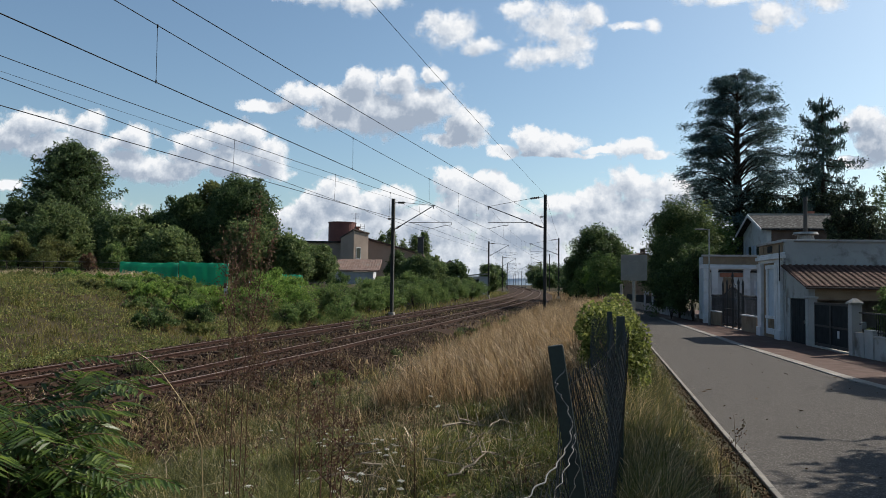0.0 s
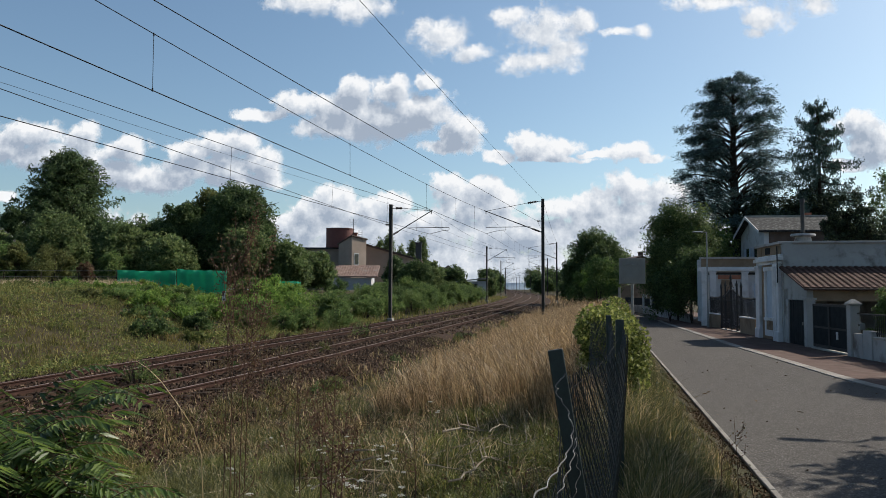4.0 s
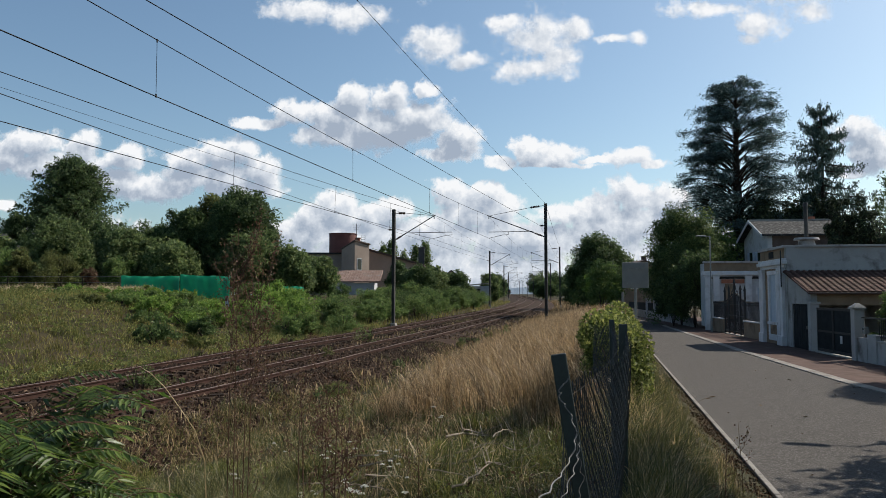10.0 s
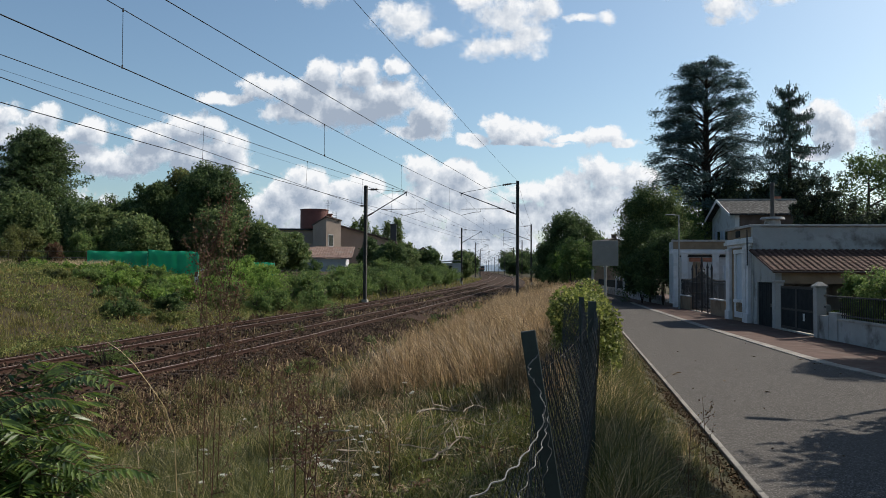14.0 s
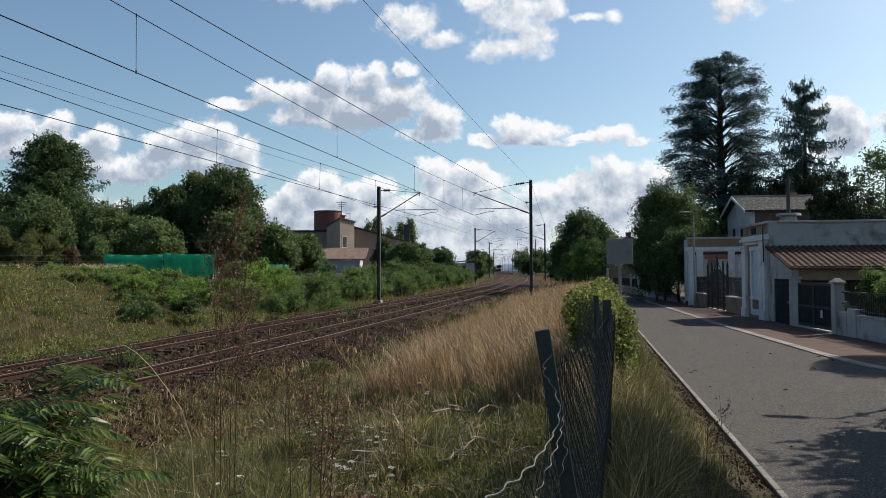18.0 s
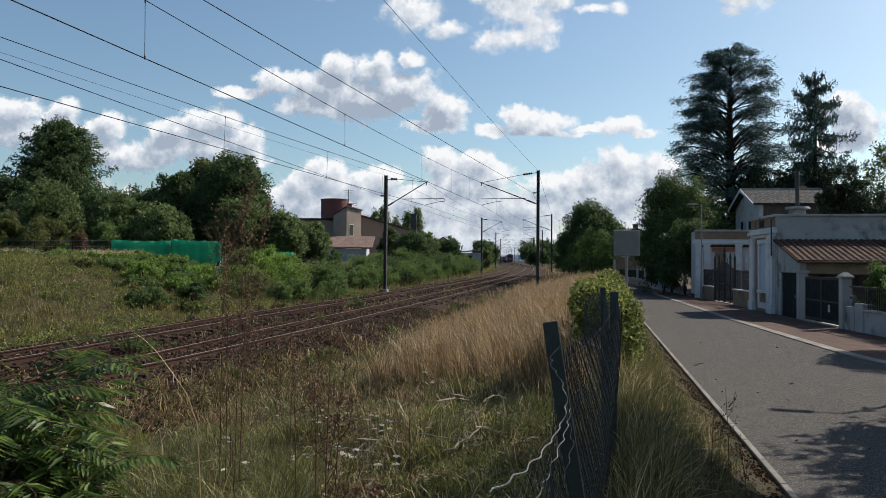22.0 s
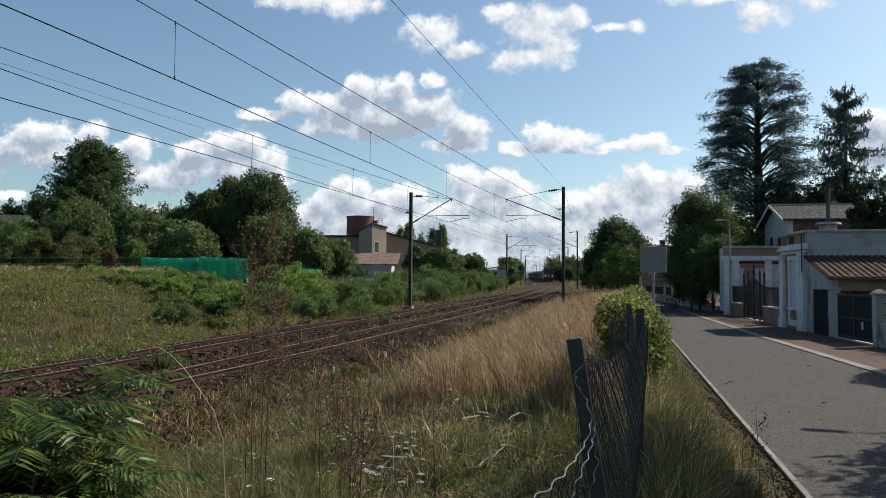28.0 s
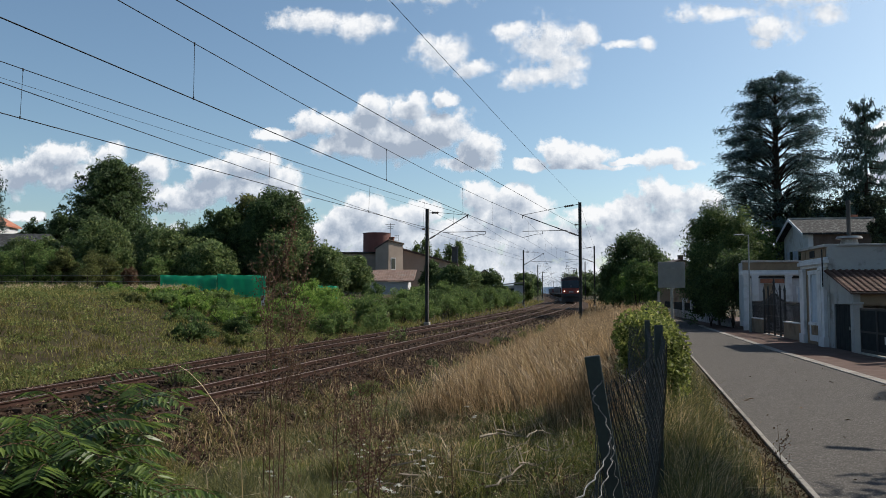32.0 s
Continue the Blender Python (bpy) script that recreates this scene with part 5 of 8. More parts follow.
tagged(array_mesh("distant_hill", hv.reshape(-1, 3), np.stack([hk * 3 + hc, (hk + 1) * 3 + hc, (hk + 1) * 3 + hc + 1, hk * 3 + hc + 1], -1).reshape(-1, 4), HILL), "low wooded hills with haze put into their pale blue colour", "hill", kind="structure")


# ---- green net, meadow fence, marker post ----
def build_net(x0, y0, x1, y1, label, seed, rise=0.0):
    t = thing("shade_net", pose(x0, y0, float(ground_z(x0, y0)) + rise), label, "net", "green nets at the meadow's edge")
    r = np.random.default_rng(seed)
    n, dx, dy = 40, x1 - x0, y1 - y0
    f = np.linspace(0, 1, n)
    gzv = 0.25 * (ground_z(x0 + dx * f, y0 + dy * f) - float(ground_z(x0, y0)))
    rows = []
    for h in np.linspace(0, 1, 6):
        top = 1.24 + 0.025 * np.sin(f * 7 + seed) + 0.012 * np.sin(f * 31)
        rows.append(np.stack([dx * f, dy * f + 0.04 * np.sin(f * 23 + h * 2 + seed) * (0.4 + h), gzv - 0.6 + h * (top + 0.6)], 1))
    v = np.stack(rows, 1)
    a, b = np.meshgrid(np.arange(n - 1), np.arange(5), indexing="ij")
    net = array_mesh("net", v.reshape(-1, 3), np.stack([a * 6 + b, (a + 1) * 6 + b, (a + 1) * 6 + b + 1, a * 6 + b + 1], -1).reshape(-1, 4), NET, t, smooth=True)
    md = net.modifiers.new("thickness", "SOLIDIFY")
    md.thickness = 0.012
    for k in np.linspace(0.02, 0.98, 4):
        part("stake", rod((dx * k, dy * k + 0.12, -0.9), (dx * k, dy * k + 0.12, 1.2), 0.03), GALV, t)
    return t


build_net(-20.8, 47.0, -17.1, 47.2, "green shade net stretched low between stakes", 1)
build_net(-17.04, 47.2, -13.8, 47.0, "green shade net stretched low between stakes", 2, 0.13)
build_net(-12.2, 55.0, -10.6, 55.2, "short piece of green shade net among shrubs", 3)

mf = thing("wire_fence", pose(0, 0, 0), "low wire fence with thin posts along the gardens", "fence")
for k in range(12):
    fx_, fy_ = -50 + 2.6 * k, 50.5 - 0.2 * k
    fz_ = float(ground_z(fx_, fy_))
    part("post", rod((fx_, fy_, fz_ - 0.3), (fx_, fy_, fz_ + 1.2), 0.03), BARK, mf)
for h in (0.45, 0.85, 1.25):
    part("wire", rod((-50, 50.5, float(ground_z(-50, 50.5)) + h), (-21.4, 48.3, float(ground_z(-21.4, 48.3)) + h), 0.012, None, 4), GALV, mf)

mx_, my_ = -12.9, 43.6
mk = thing("marker_post", pose(mx_, my_, float(ground_z(mx_, my_))), "short railway marker post with a black and white plate", "marker post")
part("post", box(-0.05, 0.05, -0.05, 0.05, -0.2, 0.75, bevel=0.01), CONCRETE, mk)
plate = part("plate", box(-0.11, 0.11, -0.075, -0.055, 0.4, 1.0), TRIM_W, mk)
part("dark_field", box(-0.1, 0.02, -0.085, -0.075, 0.72, 0.98), IRON, plate)
part("dark_bar", box(-0.06, 0.06, -0.085, -0.075, 0.46, 0.54), IRON, plate)


# ---- houses along the lane; local x away from the lane, local y along the front ----
FRONT = pose(11.9, 0, 0, 0, 0, -7.69)


def lane_pose(s, x=0.0):
    return FRONT @ pose(x, s, 0)


def build_pavilion():
    """Flat-roofed house end with pilasters, tall window and parapet; local y 0 is its corner by the lean-to."""
    t = thing("pavilion_house", lane_pose(36.4), "flat-roofed house end with white pilasters, ochre panels and a cornice", "house")
    L, D = 3.9, 11.0
    part("street_wall", boxes((0, 0.35, 0, 0.9, 0, 4.2), (0, 0.35, 2.5, L, 0, 4.2), (0, 0.35, 0.9, 2.5, 0, 1.1), (0, 0.35, 0.9, 2.5, 3.6, 4.2)), STUCCO_B, t)
    part("end_wall", box(0, D, -0.3, -0.003, 0, 4.85), STUCCO_G, t, "grey rendered wall above the lean-to")
    part("back_wall", boxes((D - 0.3, D, 0, L + 5, 0, 4.85), (0.36, D, L - 0.3, L, 0, 4.85)), STUCCO_G, t)
    part("roof", box(0.1, D, 0, L, 4.66, 4.78), BROWNROOF_AND_SHADE, t)
    part("cornice", boxes((-0.22, 0.02, -0.32, L + 0.1, 4.02, 4.2), (-0.14, 0.02, -0.28, L + 0.05, 4.2, 4.32), (-0.08, 0.02, -0.2, L, 3.86, 4.02), bevel=0.015), TRIM_W, t, "white moulded cornice")
    part("frieze", boxes((-0.03, 0.3, 0.0, L, 4.32, 4.82)), STUCCO_B, t)
    for y0 in (0.05, 1.5, 2.95):
        part("parapet_panel", box(-0.06, -0.032, y0 + 0.1, y0 + 0.85, 4.4, 4.74), DOORDARK if y0 == 1.5 else STUCCO_B, t)
    part("coping", boxes((-0.15, 0.42, -0.3, L + 0.05, 4.82, 4.95), (0.42, D, -0.4, 0.1, 4.85, 4.95), bevel=0.01), STUCCO_G, t)
    for y0, y1 in ((-0.02, 0.34), (0.42, 0.74), (3.2, 3.86)):
        p = part("pilaster", boxes((-0.16, 0.0, y0, y1, 0.5, 3.7), (-0.2, 0.0, y0 - 0.03, y1 + 0.03, 3.7, 3.85), (-0.22, 0.0, y0 - 0.04, y1 + 0.04, 0, 0.5), bevel=0.012), TRIM_W, t)
    win = part("window", boxes((-0.1, 0.1, 0.95, 1.2, 1.1, 3.72), (-0.1, 0.1, 2.25, 2.5, 1.1, 3.72), (-0.12, 0.1, 0.9, 2.55, 3.55, 3.75), (-0.14, 0.1, 0.9, 2.55, 1.0, 1.14)), TRIM_W, t, "tall white framed window")
    part("shutter", box(-0.02, 0.05, 1.2, 1.72, 1.14, 3.55), SHUTTER, win, "closed pale blue shutter")
    part("shutter", box(-0.02, 0.05, 1.73, 2.25, 1.14, 3.55), SHUTTER, win, "closed pale blue shutter")
    part("breast_panel", boxes((-0.06, 0.0, 1.15, 2.3, 0.5, 0.95)), STUCCO_B, t)
    part("panel_frame", boxes((-0.1, 0.0, 0.95, 1.15, 0.2, 1.0), (-0.1, 0.0, 2.3, 2.5, 0.2, 1.0), (-0.1, 0.0, 1.15, 2.3, 0.2, 0.5)), TRIM_W, t)
    part("downpipe", rod((-0.24, -0.2, 2.9), (-0.24, -0.2, 4.7), 0.03), IRON, t, "dark downpipe")
    lid = bmesh.new()
    add_rod(lid, (1.7, 1.9, 4.75), (1.7, 1.9, 5.35), 0.5, 0.36, 20)
    add_rod(lid, (1.7, 1.9, 5.35), (1.7, 1.9, 5.47), 0.62, 0.56, 20)
    hood = part("roof_vent", lid, STUCCO_G, t, "round vent base with a pale lid")
    flue = rod((1.7, 1.9, 5.47), (1.7, 1.9, 7.1), 0.10, None, 12)
    add_rod(flue, (1.7, 1.9, 7.1), (1.7, 1.9, 7.3), 0.14, 0.10, 12)
    part("flue", flue, STEEL, hood, "tall metal flue pipe")
    return t


build_pavilion()


def build_lean_to():
    t = thing("lean_to", lane_pose(32.5) @ pose(0, 0, 0.0), "low lean-to with a clay-tiled roof against the grey wall", "outbuilding")
    part("street_wall", box(0.02, 0.3, 3.05, 3.58, 0, 2.6), STUCCO_G, t)
    part("door_jamb", box(0.02, 0.3, 0.75, 0.95, 0, 2.6), STUCCO_G, t)
    part("gable_wall", prism([(0.55, 2.1), (3.58, 2.1), (3.58, 3.6), (0.55, 2.66)], 0.28, pose(0.3, 0, 0, 0, 0, 90)), STUCCO_G, t)
    part("front_wall", boxes((0.3, 9.5, 0.55, 0.8, 2.05, 2.68), (3.2, 9.5, 0.55, 0.8, 0, 2.05)), STUCCO_B, t)
    part("corner_pier", boxes((-0.08, 0.3, 0.3, 0.68, 0, 2.1), (-0.12, 0.34, 0.26, 0.72, 2.1, 2.2), bevel=0.01), STUCCO_G, t)
    d = part("door", box(0.08, 0.14, 0.97, 3.03, 0.02, 2.08), DOORDARK, t, "dark painted wooden door")
    for k in range(7):
        part("door_board", box(0.065, 0.08, 1.0 + 0.29 * k, 1.26 + 0.29 * k, 0.05, 2.05), DOORDARK, d)
    part("handle", box(0.03, 0.066, 1.15, 1.2, 0.95, 1.1), GALV, d)
    # roof deck with half-round tiles laid in rows from wall to eave
    deck = part("roof_deck", prism([(0.3, 2.6), (3.58, 3.62), (3.58, 3.7), (0.3, 2.66)], 9.9, pose(9.7, 0, 0, 0, 0, 90)), RAIL, t)
    bm = bmesh.new()
    seg = 6
    ring = [(0.10 * math.cos(math.pi * q / seg), 0.055 * math.sin(math.pi * q / seg)) for q in range(seg + 1)]
    lo = [bm.verts.new((x, 0, z)) for x, z in ring]
    hi = [bm.verts.new((x * 0.85, 0.46, z * 0.85)) for x, z in ring]
    for q in range(seg):
        bm.faces.new((lo[q], lo[q + 1], hi[q + 1], hi[q]))
    first = None
    pitch = math.degrees(math.atan2(1.04, 3.28))
    for r in range(9):
        for c in range(34):
            m = pose(-0.05 + 0.283 * c, 0.22 + 0.368 * r, 2.635 + 0.1165 * r + (c * 7 % 5) * 0.002, pitch - 1.5, 0, ((c * 13 + r * 7) % 5 - 2) * 0.4)
            if first is None:
                first = part("tile", bm, TILE, deck, "", m)
            else:
                again(first, deck, m)
    part("gutter", rod((-0.2, 0.2, 2.58), (9.6, 0.2, 2.58), 0.05), BROWNROOF_AND_SHADE, t)
    return t


build_lean_to()


def build_dark_gate():
    t = thing("driveway_gate", lane_pose(28.75), "dark solid metal driveway gate between piers", "gate")
    for y0, y1 in ((0.05, 1.85), (1.87, 3.62)):
        leaf = part("gate_leaf", boxes((0.05, 0.09, y0, y1, 0.1, 1.95)), DOORDARK, t)
        part("gate_frame", boxes((0.02, 0.05, y0, y1, 1.85, 1.95), (0.02, 0.05, y0, y1, 0.1, 0.22), (0.02, 0.05, y0, y0 + 0.08, 0.22, 1.85), (0.02, 0.05, y1 - 0.08, y1, 0.22, 1.85), (0.02, 0.05, y0 + 0.08, y1 - 0.08, 0.92, 1.0)), IRON, leaf)
    part("small_plate", box(0.0, 0.02, 0.9, 1.08, 0.55, 0.85), TRIM_W, t, "small pale plate")
    part("threshold", box(-0.1, 0.3, 0.05, 3.6, 0.0, 0.06), CONCRETE, t)
    return t


build_dark_gate()

pier = thing("gate_pier", lane_pose(28.2), "tall pale rendered gate pier with a capped top", "gate pier")
part("shaft", box(-0.16, 0.2, -0.2, 0.16, 0, 1.95, bevel=0.015), STUCCO_G, pier)
bm = bmesh.new()
add_box(bm, -0.22, 0.26, -0.26, 0.22, 1.95, 2.02)
bmesh.ops.create_cone(bm, cap_ends=True, segments=4, radius1=0.33, radius2=0.08, depth=0.16, matrix=pose(0.02, -0.02, 2.1, 0, 0, 45))
part("cap", bm, CONCRETE, pier, "pale pyramidal cap")

gw = thing("garden_wall", lane_pose(17.0), "low pale garden wall with dark railing", "wall")
part("wall", box(-0.05, 0.2, 0, 9.4, 0, 0.78, bevel=0.01), STUCCO_G, gw)
part("end_block", boxes((-0.1, 0.25, 9.4, 10.1, 0, 1.05), (-0.12, 0.27, 10.1, 10.9, 0, 0.9), bevel=0.01), STUCCO_G, gw)
part("coping", box(-0.1, 0.25, 0, 9.38, 0.785, 0.86, bevel=0.01), CONCRETE, gw)
part("top_rail", boxes((0.05, 0.1, 0, 10.9, 1.62, 1.67), (0.05, 0.1, 0, 9.4, 0.95, 1.0)), IRON, gw)
bm_first = None
for k in range(58):
    m = pose(0.075, 0.1 + 0.165 * k, 0.87)
    if bm_first is None:
        bm_first = part("baluster", box(-0.012, 0.012, -0.012, 0.012, 0, 0.78), IRON, gw, "", m)
    else:
        again(bm_first, gw, m)
lb = thing("letter_box", lane_pose(27.72, 0.02), "small pale letter box on the gate pier", "letter box")
part("body", box(-0.02, 0.16, -0.16, 0.0, 1.05, 1.3, bevel=0.01), PLASTERDIRT, lb)
part("flap", box(-0.035, -0.02, -0.14, -0.02, 1.2, 1.25), IRON, lb)


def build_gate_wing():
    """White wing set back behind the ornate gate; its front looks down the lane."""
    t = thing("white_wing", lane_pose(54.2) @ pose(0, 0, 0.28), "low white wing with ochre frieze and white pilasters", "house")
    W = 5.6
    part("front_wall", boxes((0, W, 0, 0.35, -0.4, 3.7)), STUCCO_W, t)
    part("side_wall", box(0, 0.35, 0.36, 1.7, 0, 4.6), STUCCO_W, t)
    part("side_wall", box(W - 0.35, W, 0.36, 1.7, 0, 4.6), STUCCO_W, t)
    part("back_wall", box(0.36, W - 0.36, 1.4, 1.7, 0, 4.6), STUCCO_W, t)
    part("roof", box(0.36, W - 0.36, 0.4, 1.39, 4.2, 4.35), BROWNROOF_AND_SHADE, t)
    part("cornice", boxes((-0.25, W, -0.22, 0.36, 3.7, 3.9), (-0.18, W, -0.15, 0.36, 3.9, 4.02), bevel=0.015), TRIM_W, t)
    part("frieze", boxes((-0.02, W, 0.02, 0.35, 4.02, 4.6)), STUCCO_B, t)
    part("dark_band", boxes((0.25, W - 0.2, -0.035, 0.0, 3.45, 3.62)), IRON, t, "dark line under the cornice")
    part("coping", boxes((-0.1, W, -0.1, 0.45, 4.6, 4.74), bevel=0.01), STUCCO_G, t)
    part("brick_panel", box(1.1, 2.7, -0.07, -0.036, 3.12, 3.42), BRICKRED, t, "red brick lintel panel")
    for x0, x1 in ((-0.06, 0.34), (0.5, 0.95), (2.75, 3.2)):
        part("pilaster", boxes((x0, x1, -0.16, 0, 0.4, 3.55), (x0 - 0.05, x1 + 0.05, -0.2, 0, -0.4, 0.4), (x0 - 0.04, x1 + 0.04, -0.19, 0, 3.55, 3.69), bevel=0.012), TRIM_W, t)
    part("ochre_panel", box(1.35, 2.0, -0.04, 0, 0.3, 3.1), STUCCO_B, t)
    win = part("window", boxes((3.5, 4.9, -0.06, 0, 1.0, 2.9)), TRIM_W, t)
    part("shutter", box(3.6, 4.18, -0.09, -0.061, 1.1, 2.8), SHUTTER, win, "pale closed shutter")
    part("shutter", box(4.22, 4.8, -0.09, -0.061, 1.1, 2.8), SHUTTER, win, "pale closed shutter")
    part("meter_box", box(0.55, 0.75, -0.26, -0.16, 1.05, 1.5), IRON, t, "small dark meter box")
    return t


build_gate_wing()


def build_ornate_gate():
    t = thing("wrought_iron_gate", lane_pose(41.5, 0.25), "dark wrought-iron gate with pointed bars between low brick walls", "gate")
    for y0, y1, lab in ((0.0, 3.1, "low brick wall with a pale coping"), (8.2, 11.6, "low brick wall with a pale coping")):
        w = part("low_wall", box(-0.12, 0.12, y0, y1, 0, 0.92), STUCCO_B, t, lab)
        part("wall_coping", box(-0.18, 0.18, y0, y1, 0.925, 1.0, bevel=0.01), TRIM_W, w)
    first = None
    for k in range(62):
        y = 0.2 + 0.183 * k
        low = 1.0 if (y < 3.1 or y > 8.2) else 0.12
        h = 2.0 + (0.55 * math.exp(-((y - 5.6) / 1.7) ** 2))
        bm = box(-0.016, 0.016, -0.016, 0.016, low, h)
        bmesh.ops.create_cone(bm, cap_ends=True, segments=4, radius1=0.045, radius2=0.002, depth=0.16, matrix=pose(0, 0, h + 0.08))
        part("bar", bm, IRON, t, "", pose(0, y, 0))
    for y, h in ((3.2, 2.75), (4.2, 2.85), (5.6, 3.3), (7.0, 2.85), (8.1, 2.75)):
        bm = box(-0.05, 0.05, -0.05, 0.05, 0.05, h)
        bmesh.ops.create_cone(bm, cap_ends=True, segments=6, radius1=0.1, radius2=0.003, depth=0.38, matrix=pose(0, 0, h + 0.19))
        part("gate_post", bm, IRON, t, "", pose(0, y, 0))
    part("cross_rail", boxes((-0.02, 0.02, 0, 11.6, 1.9, 1.94), (-0.02, 0.02, 3.1, 8.2, 0.2, 0.25), (-0.02, 0.02, 3.1, 8.2, 1.2, 1.24)), IRON, t)
    scroll = [tube_arrays([(0, 5.6 + s * (0.1 + 0.9 * q / 15) , 3.05 - 0.75 * (q / 15) ** 1.6 + 0.12 * math.sin(q * 0.8)) for q in range(16)], 0.022, 5) for s in (-1, 1)]
    array_mesh("scroll", *joined(scroll), IRON, t)
    part("sill_plate", box(-0.1, 0.1, 3.2, 8.1, 0.0, 0.05), CONCRETE, t)
    return t


build_ornate_gate()


def build_villa():
    """White villa behind, gable to the lane, grey slate roof."""
    t = thing("villa", lane_pose(58.0, 5.5), "white villa with weathered grey roof among the tall conifers", "house")
    W, L, e, r = 6.6, 5.4, 7.35, 8.55
    part("gable_wall", prism([(0, 0), (W, 0), (W, e), (W / 2, r - 0.1), (0, e)], 0.35, pose(0.35, 0, 0, 0, 0, 90)), STUCCO_W, t)
    # the side walls' shade is painted: dark brown instead of the gable's white
    part("long_wall", boxes((0.36, L, 0, 0.35, 0, e), (0.36, L, W - 0.35, W, 0, e), (L - 0.35, L, 0.36, W - 0.36, 0, e)), BROWNROOF_AND_SHADE, t, "side walls with their shade put into a dark brown colour")
    for side, lab in ((0, "grey weathered slate slope"), (1, "grey weathered slate slope")):
        a = [(-0.35, e - 0.22), (W / 2, r), (W / 2, r + 0.14), (-0.35, e - 0.08)] if side == 0 else [(W / 2, r), (W + 0.35, e - 0.22), (W + 0.35, e - 0.08), (W / 2, r + 0.14)]
        part("roof_slope", prism(a, L + 0.9, pose(L + 0.4, 0, 0, 0, 0, 90)), SLATE, t, lab)
    part("bargeboard", prism([(-0.4, e - 0.3), (W / 2, r - 0.06), (W + 0.4, e - 0.3), (W + 0.4, e - 0.1), (W / 2, r + 0.17), (-0.4, e - 0.1)], 0.06, pose(-0.5, 0, 0, 0, 0, 90)), TRIM_W, t, "white bargeboard")
    part("ridge_cap", box(-0.5, L + 0.4, W / 2 - 0.12, W / 2 + 0.12, r + 0.1, r + 0.22), CONCRETE, t)
    for y0, z0 in ((1.6, 4.6), (3.9, 4.6), (1.6, 1.6), (3.9, 1.6)):
        win = part("window", box(-0.04, 0.1, y0, y0 + 1.0, z0, z0 + 1.5), GLASS_DARK, t)
        part("shutter", box(-0.09, -0.041, y0 - 0.5, y0 - 0.02, z0, z0 + 1.5), SHUTTER, win, "blue grey shutter")
        part("shutter", box(-0.09, -0.041, y0 + 1.02, y0 + 1.5, z0, z0 + 1.5), SHUTTER, win, "blue grey shutter")
    part("chimney", boxes((4.3, 4.8, 3.6, 4.1, r - 0.5, r + 0.45)), BRICKRED, t)
    return t


build_villa()

# garden wall farther along the lane
fw = thing("garden_wall", lane_pose(59.0), "low grey garden wall with dark fence panels and pale piers", "wall")
part("wall", box(0, 0.25, 9, 45, 0, 0.85), STUCCO_G, fw)
part("wall", box(0, 0.25, 0, 5.5, 0, 0.7), STUCCO_G, fw)
part("fence_panel", box(0.08, 0.14, 9, 45, 0.86, 1.75), DOORDARK, fw, "dark fence panels")
for y in (5.6, 8.6, 14.0, 20.0, 26.0):
    part("pier", boxes((-0.1, 0.4, y, y + 0.5, 0, 2.1), (-0.15, 0.45, y - 0.05, y + 0.55, 2.1, 2.22), bevel=0.01), STUCCO_W, fw)


def build_street_lamp(m, h, arm, label):
    t = thing("street_lamp", m, label, "street lamp", "street lamps of the lane")
    part("pole", rod((0, 0, 0), (0, 0, h), 0.07, 0.038, 10), PLASTERDIRT, t)
    part("arm", rod((0, 0, h - 0.05), (-arm, 0, h - 0.02), 0.022, 0.022, 8), PLASTERDIRT, t)
    bm = bmesh.new()
    add_box(bm, -arm - 0.62, -arm + 0.05, -0.12, 0.12, h - 0.05, h + 0.03, bevel=0.03)
    head = part("lamp_head", bm, PLASTERDIRT, t, "flat grey lamp head")
    part("lens", box(-arm - 0.55, -arm - 0.05, -0.1, 0.1, h - 0.065, h - 0.045), GLASS_DARK, head)
    part("base_collar", rod((0, 0, 0), (0, 0, 0.9), 0.09, 0.085, 10), PLASTERDIRT, t)
    return t


build_street_lamp(pose(18.55, 51.0, 0.02), 6.65, 0.35, "slim grey street lamp with a flat head")
build_street_lamp(pose(13.5, 15.9, 0.02, 0, 0, -15), 6.6, 0.5, "slim grey street lamp on the footway")
# trees whose shade falls on the lane
build_tree("street_tree", 13.9, 12.2, 8.0, 3.0, LEAF_MID, "garden tree leaning over the lane", 201, 19000, 0.25, base=0.35, clumps=70, z=0.0)
build_tree("street_tree", 12.7, 10.4, 12.5, 2.6, LEAF_MID, "tall garden tree beside the lane", 203, 20000, 0.26, base=0.5, clumps=80, z=0.0)
build_tree("street_tree", 18.1, 22.1, 7.6, 2.2, LEAF_MID, "garden tree behind the low wall", 202, 22000, 0.22, base=0.35, clumps=30, z=0.0)

sg = thing("road_sign", pose(7.3, 28.0, float(ground_z(7.3, 28.0)), 0, 0, -6), "large square road sign from its bare back on a grey post", "road sign")
gzs = 2.4 - float(ground_z(7.3, 28.0))
part("post", rod((0, 0, -0.2), (0, 0, gzs + 1.1), 0.055, None, 10), GALV, sg)
pan = part("panel", box(-0.5, 0.48, -0.1, -0.06, gzs + 0.34, gzs + 1.32, bevel=0.012), SIGNBACK, sg)
for bz in (1.05, 0.5):
    part("bracket", box(-0.3, 0.3, -0.13, -0.101, gzs + bz, gzs + bz + 0.05), GALV, pan)
part("second_post", rod((-0.42, 0.4, -0.2), (-0.42, 0.4, gzs + 0.2), 0.05, None, 10), GALV, sg)


